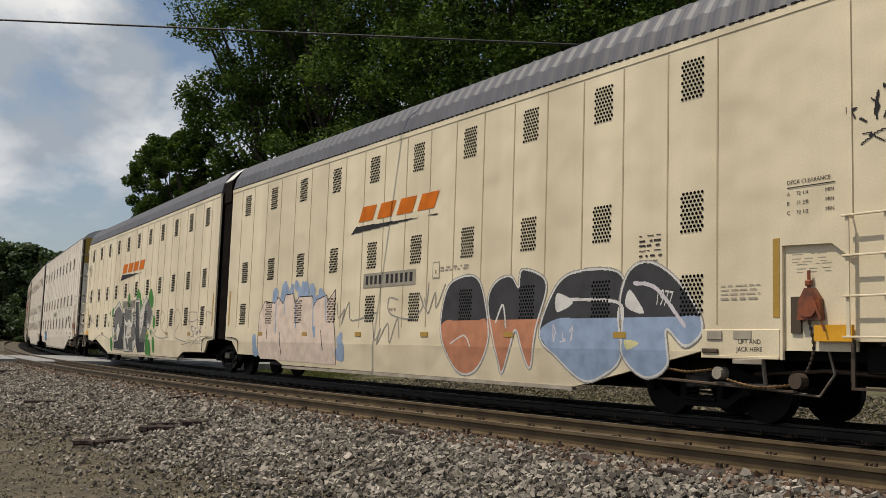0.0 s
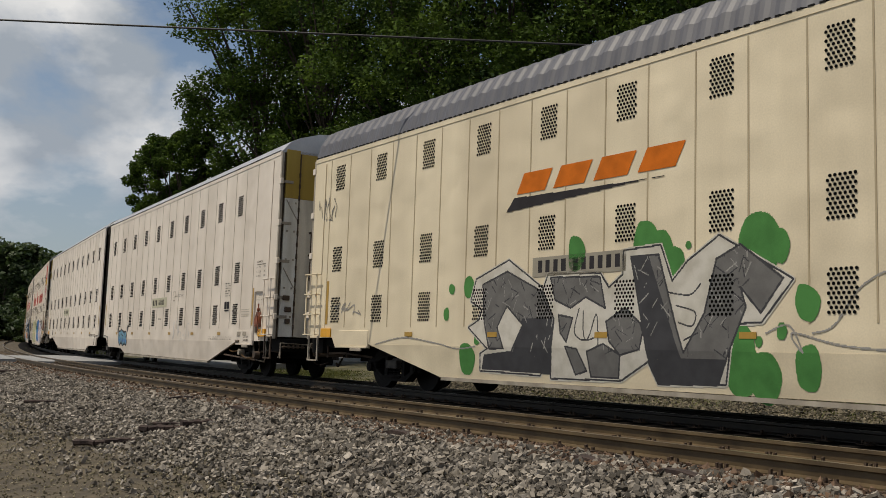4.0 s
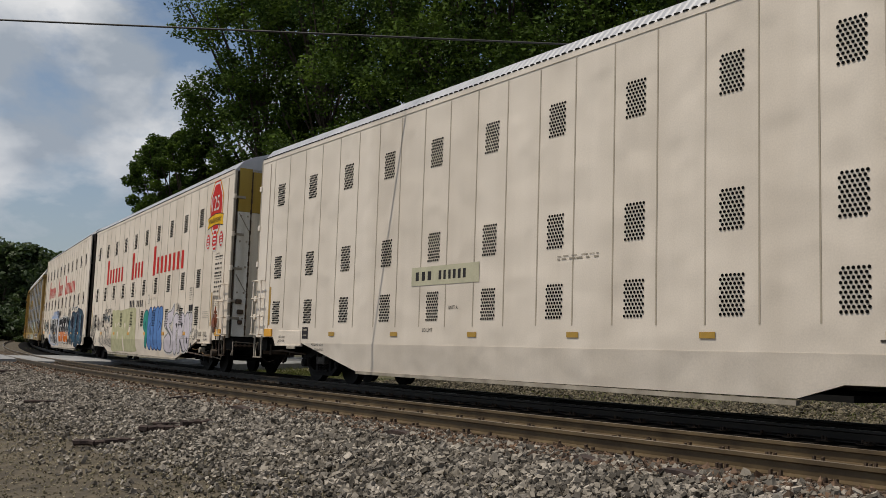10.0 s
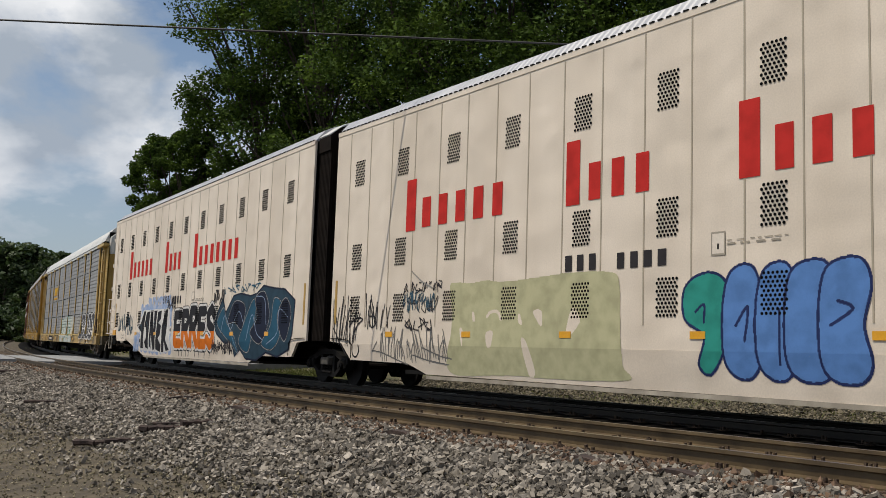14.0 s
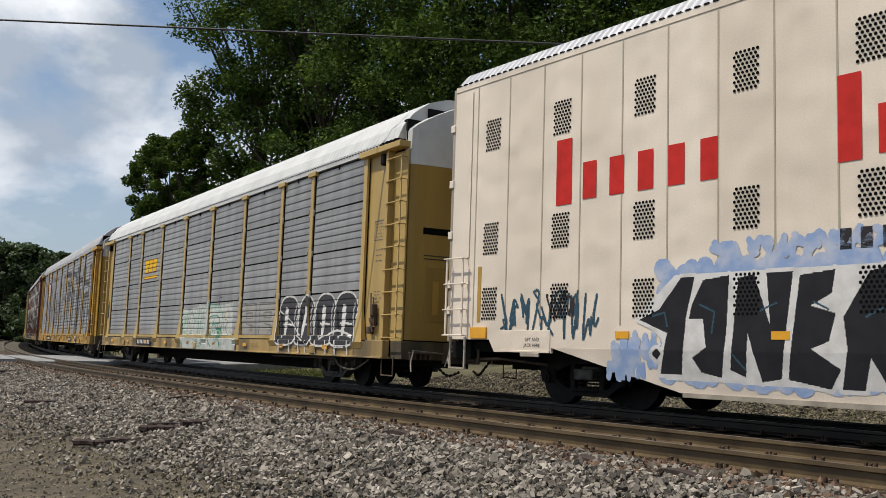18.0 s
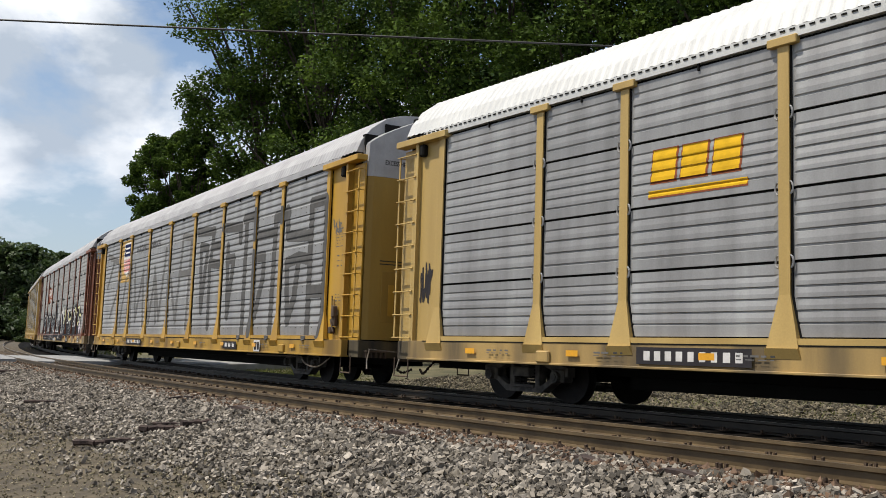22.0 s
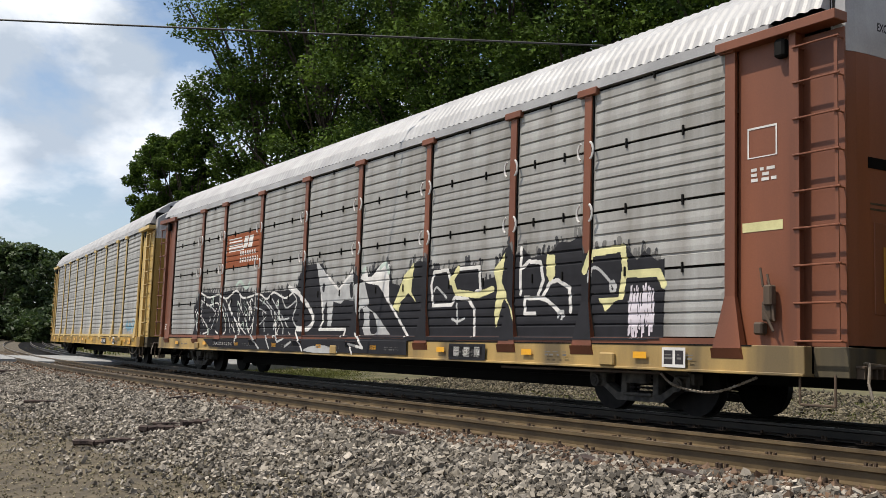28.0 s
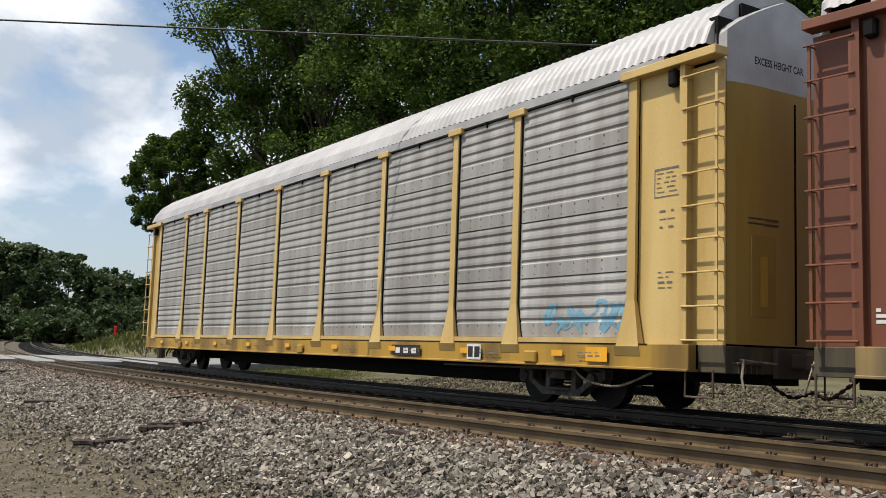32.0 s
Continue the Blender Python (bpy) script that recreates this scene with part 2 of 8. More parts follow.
def sweep(name, profile, s0, s1, lat, step, material, tops=None, topmat=None):
    """A rail or bed whose outline of (lat, z) follows the track."""
    ss = np.arange(s0, s1 + step, step)
    rows = [[on_track(s, lat + dl, z) for dl, z in profile] for s in ss]
    n = len(profile)
    verts = [v for r in rows for v in r]
    faces, mi = [], []
    for i in range(len(ss) - 1):
        for j in range(n if tops is not None else n - 1):
            k = (j + 1) % n
            faces.append((i * n + j, i * n + k, (i + 1) * n + k, (i + 1) * n + j))
            mi.append(1 if tops is not None and j in tops else 0)
    me = bpy.data.meshes.new(name)
    me.from_pydata(verts, [], faces)
    me.materials.append(material)
    if topmat:
        me.materials.append(topmat)
        me.polygons.foreach_set("material_index", mi)
    me.update()
    return new(name, me)


def soup(name, verts, faces, material, flat=False):
    """A large mesh from numpy arrays of verts and equal-sided faces."""
    me = bpy.data.meshes.new(name)
    n, k = faces.shape
    me.vertices.add(len(verts))
    me.vertices.foreach_set("co", np.asarray(verts, dtype=np.float32).ravel())
    me.loops.add(n * k)
    me.loops.foreach_set("vertex_index", faces.ravel().astype(np.int32))
    me.polygons.add(n)
    me.polygons.foreach_set("loop_start", np.arange(0, n * k, k, dtype=np.int32))
    me.materials.append(material)
    me.update(calc_edges=True)
    if flat:
        me.shade_flat()
    return new(name, me)


# ---------------------------------------------------------------- ground, road, tracks
BED = ((-8.5, -0.66), (-5.5, -0.52), (-3.2, -0.32), (-1.6, -0.2), (1.6, -0.2), (2.2, -0.27), (2.9, -0.2),
       (5.75, -0.2), (6.5, -0.30), (7.6, -0.48), (9.2, -0.74), (11.5, -1.0))
BED_LAT, BED_Z = [p[0] for p in BED], [p[1] for p in BED]
GROUND_Z = -0.62


def build_ground():
    xs = np.concatenate([np.linspace(-1500, -130, 12), np.linspace(-120, 120, 161), np.linspace(130, 1500, 12)])
    ys = np.concatenate([np.linspace(-1000, -30, 10), np.linspace(-20, 200, 148), np.linspace(215, 2500, 14)])
    gx, gy = np.meshgrid(xs, ys)
    gz = GROUND_Z + 0.05 * np.sin(gx * 0.31 + 0.6 * np.sin(gy * 0.9)) * np.cos(gy * 0.27)
    # a low weedy mound beyond the crossing
    gz += 1.7 * np.exp(-(((gx + 26) / 5.5) ** 2 + ((gy - 86) / 4.5) ** 2)) * (1 + 0.12 * np.sin(gx * 1.3) * np.cos(gy * 1.1))
    # the far bank beyond the tracks rises a little towards the wood
    far = np.clip((gy + 0.2 * gx - 27) / 25, 0, 1) * np.clip((gx + 6) / 12, 0, 1)
    gz += 0.9 * far
    verts = np.stack([gx, gy, gz], -1).reshape(-1, 3)
    w, hgt = len(xs), len(ys)
    i, j = np.meshgrid(np.arange(w - 1), np.arange(hgt - 1))
    a = (j * w + i).ravel()
    ob = soup("ground", verts, np.stack([a, a + 1, a + w + 1, a + w], -1), M["ground"])
    tagged(ob, "dry earth and thin grass ground beside the tracks", "ground", kind="structure")
    bed = sweep("ballast_bed", BED, -120, 420, 0, 2.0, M["ballast"])
    tagged(bed, "grey crushed-stone ballast bed under two tracks", "ballast", kind="structure")
    # black strip over the bed that paints in the shade under the train
    dark_bed = sweep("oily_bed", [(-1.9, -0.2), (-1.6, -0.19), (1.55, -0.19), (2.1, -0.255)], -120, 420, 0, 2.0, M["bed_shade"])
    tagged(dark_bed, "ballast under the far track, the train's shade painted in black", "ballast", kind="structure")
    path = sweep("gravel_path", [(-9.5, -0.64), (-9.2, -0.5), (-4.6, -0.42), (-4.3, -0.64)], 84, 200, 0, 2.0, M["pale_gravel"])
    tagged(path, "pale gravel service path beside the far track", "path", kind="structure")


def build_tracks():
    prof = [(-0.036, 0.0), (0.036, 0.0), (0.038, -0.035), (0.01, -0.05), (0.01, -0.135), (0.07, -0.155), (0.07, -0.17),
            (-0.07, -0.17), (-0.07, -0.155), (-0.01, -0.135), (-0.01, -0.05), (-0.038, -0.035)]
    # far ties and rails take the copies with the train's shade painted in
    tie_mesh = {w: mesh_of(boxes((-0.115, 0.115, -1.3, 1.3, -0.36, -0.172), bevel=0.012), "tie", M[m]) for w, m in (("far", "tie_shade"), ("near", "tie"))}
    rng = random.Random(5)
    for lats, word in (((-GAUGE_HALF, GAUGE_HALF), "far"), ((LAT_A, LAT_B), "near")):
        track = tagged(new("track"), "curving railway track with rusty rails on wooden ties", "track", kind="structure")
        for lat in lats:
            r = sweep("rail", prof, -120, 420, lat, 1.0, M["rail" if word == "near" else "rail_shade"], tops={0}, topmat=M["railtop"])
            r.parent = track
            r["label"] = "rusty steel rail with a worn bright head"
        bm = bmesh.new()
        mid = sum(lats) / 2
        for k in range(150):
            s = -8 + 0.54 * k + rng.uniform(-0.03, 0.03)
            if 42.5 < s < 53.5:
                continue
            x, y, z = on_track(s, mid)
            th = float(np.interp(s, _s, _th))
            m = Matrix.Translation((x, y, z)) @ Matrix.Rotation(-th + rng.uniform(-0.015, 0.015), 4, "Z") @ Matrix.Rotation(-CANT, 4, "X")
            t = part("tie", tie_mesh[word], None, track)
            t.matrix_basis = m @ Matrix.Translation((0, rng.uniform(-0.05, 0.05), 0))
            if s < 45:
                for lat in lats:
                    c = mid - lat
                    for row in ((-0.09, 0.09, c - 0.19, c + 0.19, -0.174, -0.160),):
                        r = bmesh.ops.create_cube(bm, size=1, matrix=m @ Matrix.LocRotScale(((row[0] + row[1]) / 2, (row[2] + row[3]) / 2, (row[4] + row[5]) / 2), None, (0.18, 0.38, 0.014)))
                    for sx, sy in ((-0.05, -0.10), (0.05, 0.10), (0.05, -0.10), (-0.04, 0.15), (0.03, -0.155)):
                        if rng.random() < 0.85:
                            h_ = rng.uniform(0.02, 0.05)
                            bmesh.ops.create_cube(bm, size=1, matrix=m @ Matrix.LocRotScale((sx, c + sy, -0.155 + h_ / 2), Euler((rng.uniform(-0.2, 0.2), 0, 0)), (0.022, 0.034, h_)))
        p_ = part("tie_plate", bm, M["rust"], track, "rusty tie plates and spikes")
        p_["kind"] = "stuff"


def build_road():
    """A level crossing: asphalt across both tracks, with flangeway gaps beside the rails."""
    lats = [-45, -20, -8, -3, -0.83, -0.69, 0.69, 0.83, LAT_A - 0.08, LAT_A + 0.06, LAT_B - 0.06, LAT_B + 0.08, 7.5, 12, 24, 60]
    zs = [-0.35, -0.3, -0.12, -0.02, -0.012, -0.07, -0.012, -0.012, -0.012, -0.07, -0.07, -0.012, -0.02, -0.2, -0.45, -0.5]
    bm = bmesh.new()
    rows = []
    for la, z in zip(lats, zs):
        bend = max(0.0, -3 - la) * 0.9
        s0, s1 = 43.0 + 0.12 * (la - 3) + bend, 53.0 + 0.12 * (la - 3) + bend
        rows.append([bm.verts.new(on_track(s, la, zz)) for s, zz in ((s0, -1.2), (s0, z - 0.05), (s0 + 0.3, z), (s1 - 0.3, z), (s1, z - 0.05), (s1, -1.2))])
    for a, b in zip(rows, rows[1:]):
        for i in range(5):
            bm.faces.new((a[i], b[i], b[i + 1], a[i + 1]))
    bmesh.ops.recalc_face_normals(bm, faces=bm.faces)
    tagged(part("road", bm, M["asphalt"]), "sun-bleached asphalt road crossing both tracks on the level", "road", kind="structure")


def stones(name, rng, n, s_rng, lat_rng, r_rng, material, label, lift=0.01, near_bias=False, thin=True, fine=False):
    """Loose crushed stones strewn over the bed as angular lumps."""
    if fine:
        base = np.array([(1, 0, 0), (-1, 0, 0), (0, 1, 0), (0, -1, 0), (0, 0, 1), (0, 0, -1)]) * 1.1
        tri = np.array([(0, 2, 4), (2, 1, 4), (1, 3, 4), (3, 0, 4), (2, 0, 5), (1, 2, 5), (3, 1, 5), (0, 3, 5)])
    else:
        base = np.array([(x, y, z) for x in (-1, 1) for y in (-1, 1) for z in (-1, 1)]) * 0.72
        tri = np.array([(0, 1, 3), (0, 3, 2), (4, 6, 7), (4, 7, 5), (0, 4, 5), (0, 5, 1), (2, 3, 7), (2, 7, 6), (0, 2, 6), (0, 6, 4), (1, 5, 7), (1, 7, 3)])
    nv = len(base)
    u = rng.uniform(0, 1, n)
    s = s_rng[0] + (s_rng[1] - s_rng[0]) * (u ** 1.5 if near_bias else u)
    lat = rng.uniform(*lat_rng, n)
    keep = ((not thin) | (lat < 7.4) | (rng.uniform(0, 1, n) < np.clip(1.0 - (lat - 7.4) / 1.4, 0.06, 1))) & ~((s > 42.3) & (s < 53.7))
    s, lat = s[keep], lat[keep]
    n = len(s)
    zb = np.interp(lat, BED_LAT, BED_Z)
    x, y, z = on_track(s, lat, zb)
    z = np.maximum(z, GROUND_Z + 0.02 + 0.9 * np.clip((y + 0.2 * x - 27) / 25, 0, 1) * np.clip((x + 6) / 12, 0, 1))
    r = rng.uniform(*r_rng, n) * (1 + 0.5 * (rng.uniform(0, 1, n) > 0.93))
    v = (base[None] + rng.uniform(-0.33, 0.33, (n, nv, 3))) * rng.uniform(0.6, 1.3, (n, 1, 3)) * r[:, None, None]
    q = rng.normal(size=(n, 4))
    q /= np.linalg.norm(q, axis=1)[:, None]
    w_, a, b, c = q.T
    R = np.stack([1 - 2 * (b * b + c * c), 2 * (a * b - c * w_), 2 * (a * c + b * w_), 2 * (a * b + c * w_), 1 - 2 * (a * a + c * c), 2 * (b * c - a * w_),
                  2 * (a * c - b * w_), 2 * (b * c + a * w_), 1 - 2 * (a * a + b * b)], -1).reshape(n, 3, 3)
    v = np.einsum("nij,nkj->nki", R, v) + np.stack([x, y, z + lift + rng.uniform(-0.5, 0.9, n) * r], -1)[:, None]
    f = (tri[None] + (np.arange(n) * nv)[:, None, None]).reshape(-1, 3)
    ob = soup(name, v.reshape(-1, 3), f, M[material], flat=True)
    tagged(ob, label, "ballast", kind="stuff")


build_ground()
build_tracks()
build_road()
RNG = np.random.default_rng(11)
stones("ballast_stones", RNG, 100000, (-2.5, 42), (5.35, 9.4), (0.016, 0.032), "stone", "grey angular crushed stones on the track shoulder", lift=0.012, near_bias=True)
stones("gravel", RNG, 34000, (4, 40), (6.8, 12.5), (0.006, 0.017), "stone_dirt", "fine brown gravel on the trodden ground", near_bias=True, thin=False, fine=True)
stones("rusty_stones", RNG, 17000, (-4, 42), (5.12, 5.95), (0.018, 0.034), "stone_red", "rust-stained stones along the near rail", fine=True)
stones("ballast_stones", RNG, 6000, (-4, 40), (3.7, 4.85), (0.016, 0.034), "stone_rust", "brown stones between the rails of the near track", lift=-0.005, fine=True)
stones("ballast_stones", RNG, 7000, (-4, 40), (1.9, 3.35), (0.018, 0.038), "stone_rust", "brown stones between the two tracks", lift=0.0, fine=True)
stones("ballast_stones", RNG, 36000, (-8, 30), (-13, -1.9), (0.02, 0.055), "stone_far", "grey stones on the far shoulder of the tracks", fine=True)


# ---------------------------------------------------------------- the train: shared pieces
def wheel_mesh():
    bm = bmesh.new()
    for y in (-0.76, 0.76):
        s = 1 if y > 0 else -1
        rod(bm, (0, y - 0.065 * s, 0), (0, y + 0.065 * s, 0), 0.457, 28)
        rod(bm, (0, y - 0.09 * s, 0), (0, y - 0.065 * s, 0), 0.485, 28)
        rod(bm, (0, y + 0.065 * s, 0), (0, y + 0.1 * s, 0), 0.12, 12)
    rod(bm, (0, -0.95, 0), (0, 0.95, 0), 0.075, 10)
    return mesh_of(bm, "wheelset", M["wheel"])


WHEEL = wheel_mesh()
AXLE = 0.89
SPIN = []          # wheelsets to turn


def side_frame_mesh():
    """Cast side frame: arched top, sunk foot, two columns round the spring nest, two open windows."""
    bm = bmesh.new()
    top = [(-1.12, 0.46), (-1.12, 0.62), (-0.78, 0.68), (-0.38, 0.83), (0.38, 0.83), (0.78, 0.68), (1.12, 0.62), (1.12, 0.46), (0.74, 0.56), (0.34, 0.70), (-0.34, 0.70), (-0.74, 0.56)]
    prism(bm, top, -0.09, 0.09)
    prism(bm, [(-1.0, 0.46), (-0.86, 0.50), (-0.46, 0.29), (0.46, 0.29), (0.86, 0.50), (1.0, 0.46), (0.72, 0.33), (0.48, 0.17), (-0.48, 0.17), (-0.72, 0.33)], -0.10, 0.10)
    for x in (-0.34, 0.34):
        box(bm, x - 0.06, x + 0.06, -0.085, 0.085, 0.27, 0.74, 0.01)
    box(bm, -0.30, 0.30, -0.14, 0.14, 0.25, 0.30, 0.01)
    for x in (-AXLE, AXLE):
        box(bm, x - 0.16, x + 0.16, -0.13, 0.13, 0.36, 0.6, 0.03)
        rod(bm, (x, -0.2, 0.457), (x, 0.2, 0.457), 0.1, 12)
        rod(bm, (x, -0.215, 0.457), (x, -0.2, 0.457), 0.06, 8)
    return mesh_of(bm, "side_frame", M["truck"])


def spring_mesh():
    bm = bmesh.new()
    for k in range(5):
        rod(bm, (0, 0, 0.305 + k * 0.06), (0, 0, 0.335 + k * 0.06), 0.07, 8)
    return mesh_of(bm, "spring", M["truck"])


SIDE_FRAME, SPRINGS = side_frame_mesh(), spring_mesh()
SIDE_FRAME_DUSTY = side_frame_mesh()
SIDE_FRAME_DUSTY.materials[0] = M["dusty"]


def add_truck(car, x, side_frame=SIDE_FRAME):
    tr = part("truck", boxes((-0.2, 0.2, -1.05, 1.05, 0.42, 0.66), (-0.13, 0.13, -0.5, 0.5, 0.66, 0.8), (-0.22, 0.22, -1.2, -1.0, 0.44, 0.62), bevel=0.02), M["dusty"], car, "greasy black two-axle bogie")
    tr.location = (x, 0, 0)
    for y in (-1.02, 1.02):
        sf = part("side_frame", side_frame, None, tr)
        sf.location = (0, y, 0)
        for dx in (-0.16, 0.0, 0.16):
            sp = part("spring", SPRINGS, None, tr)
            sp.location = (dx, y * 1.03, 0)
    for dx in (-AXLE, AXLE):
        w = part("wheelset", WHEEL, None, tr)
        w.location = (dx, 0, 0.457)
        SPIN.append(w)


def ladder_mesh(width, z0, z1, n, y, mat_, post=0.045, offset=0.12):
    """Stiles and rungs, standing off a wall that lies at y, on its outer (-y) side."""
    bm = bmesh.new()
    for x in (0, width):
        box(bm, x - post / 2, x + post / 2, y - offset, y - offset + 0.02, z0, z1)
    for i in range(n):
        z = z0 + (z1 - z0) * (i + 0.0) / (n - 1)
        rod(bm, (-0.06, y - offset - 0.015, z), (width + 0.06, y - offset - 0.015, z), 0.014, 6)
        for x in (0, width):
            rod(bm, (x, y - offset, z), (x, y, z), 0.012, 5)
    return mesh_of(bm, "ladder", mat_)


SIDE_Y = 1.55


ROOF_LOW = ((1.55, 0.03), (1.47, 0.36), (1.28, 0.66), (1.0, 0.82), (0.5, 0.97), (0.0, 1.02))
ROOF_FLAT = ((1.55, 0.02), (1.3, 0.31), (1.0, 0.46), (0.5, 0.62), (0.0, 0.68))
ROOF_HIGH = ((1.55, 0.12), (1.43, 0.40), (1.2, 0.70), (0.8, 0.99), (0.4, 1.12), (0.0, 1.17))


def roof_line(profile, eave):
    right = [(-y, eave + z) for y, z in profile]
    return right + [(-y, z) for y, z in right[-2::-1]]


def roof_mesh(length, eave, profile, material, ribs, lift=0.02):
    """An arched roof along x, with cross ribs."""
    bm = bmesh.new()
    prof = roof_line(profile, eave)
    n = max(2, int(length / ribs))
    rows = []
    for i in range(n * 4 + 1):
        x = -length / 2 + length * i / (n * 4)
        up = lift if i % 4 in (1, 2) else 0.0
        rows.append([bm.verts.new((x, y * (1 + up * 0.5), z + up)) for y, z in prof])
    for a, b in zip(rows, rows[1:]):
        for j in range(len(prof) - 1):
            bm.faces.new((a[j], b[j], b[j + 1], a[j + 1]))
    for r in (rows[0], rows[-1]):
        bm.faces.new(r)
    bmesh.ops.recalc_face_normals(bm, faces=bm.faces)
    return mesh_of(bm, "roof", material)
# ---------------------------------------------------------------- lettering, emblems and graffiti, as thin films of paint
def spline_pts(pts, closed, n=8):
    """A smooth line through a few points."""
    p = np.array(pts, float)
    m = len(p)
    out = []
    for i in range(m if closed else m - 1):
        if closed:
            a, b, c, d = p[(i - 1) % m], p[i], p[(i + 1) % m], p[(i + 2) % m]
        else:
            a, b, c, d = p[max(i - 1, 0)], p[i], p[i + 1], p[min(i + 2, m - 1)]
        for k in range(n):
            t = k / n
            out.append(0.5 * (2 * b + (c - a) * t + (2 * a - 5 * b + 4 * c - d) * t * t + (3 * b - a - 3 * c + d) * t ** 3))
    if not closed:
        out.append(p[-1])
    return np.array(out)


def line(m, pts, r, smooth=True, closed=False):
    p = spline_pts(pts, closed) if smooth and len(pts) > 2 else np.array(pts + ([pts[0]] if closed else []), float)
    if closed and smooth:
        p = np.vstack([p, p[:1]])
    return ("line", m, p, r)


def shape(m, pts, smooth=True):
    return ("poly", m, spline_pts(pts, True) if smooth else np.array(pts, float), 0.0)


def tint(m, old, pts):
    """Recolours what is painted in the colour old, inside an outline."""
    return ("tint", m, np.array(pts, float), 0.0, old)


def cloud(m, q0, q1, z0, z1, seed, bump=0.16, n=40):
    """A sprayed patch with a billowing rim."""
    g = random.Random(seed)
    out = [rect(m, q0 + bump, q1 - bump, z0 + bump, z1 - bump)]
    for i in range(n):
        u = i / n * 4
        a, f = int(u), u % 1
        q, z = ((q0 + f * (q1 - q0), z0), (q1, z0 + f * (z1 - z0)), (q1 - f * (q1 - q0), z1), (q0, z1 - f * (z1 - z0)))[a]
        q, z = min(max(q, q0 + bump), q1 - bump), min(max(z, z0 + bump), z1 - bump)
        r = bump * g.uniform(0.6, 1.25)
        q, z = q + g.uniform(-0.1, 0.1), z + g.uniform(-0.06, 0.06)
        out.append(line(m, [(q, z), (q + 0.02, z)], r, False))
    return out


def rect(m, q0, q1, z0, z1, slant=0.0):
    h = (z1 - z0) * slant
    return shape(m, [(q0, z0), (q1, z0), (q1 + h, z1), (q0 + h, z1)], False)


def bubble(fill, edge, pts, r=0.03, smooth=True):
    p = pts
    return [shape(fill, p, smooth), line(edge, list(p), r, smooth, True)]


def flat_side(q, z):
    """Outer face of a smooth-sided unit."""
    return -(SIDE_Y + 0.004) - 0.004 + max(0.0, 0.95 - z) / 0.60 * 0.064


def ribbed_side(band):
    table = [(0.6, -1.634), (1.024, -1.634), (1.03, -1.608), (1.131, -1.606), (1.134, -1.53)]
    for za, zb in zip(SEAMS[:-1], SEAMS[1:]):
        table += [(z, -1.50 + y) for y, z in rib_profile(za + (0.001 if band else 0.02), zb - (0.001 if band else 0.02), band)]
    tz, ty = [t[0] for t in table], [t[1] for t in table]

    def face(q, z):
        if 0.86 < z <= 1.0 and min(abs(q - p) for p in POSTS) < 0.25:
            return -1.666 + (1.0 - z) / 0.14 * 0.055
        if z > 1.0:
            w = 0.085 if z > 1.7 else 0.085 + 0.155 * (1.7 - z) / 0.7
            if min(abs(q - p) for p in POSTS) < w:
                return -1.561 if z > 1.7 else -1.561 - 0.065 * (1.7 - z) / 0.7
        return float(np.interp(z, tz, ty)) - 0.005
    return face


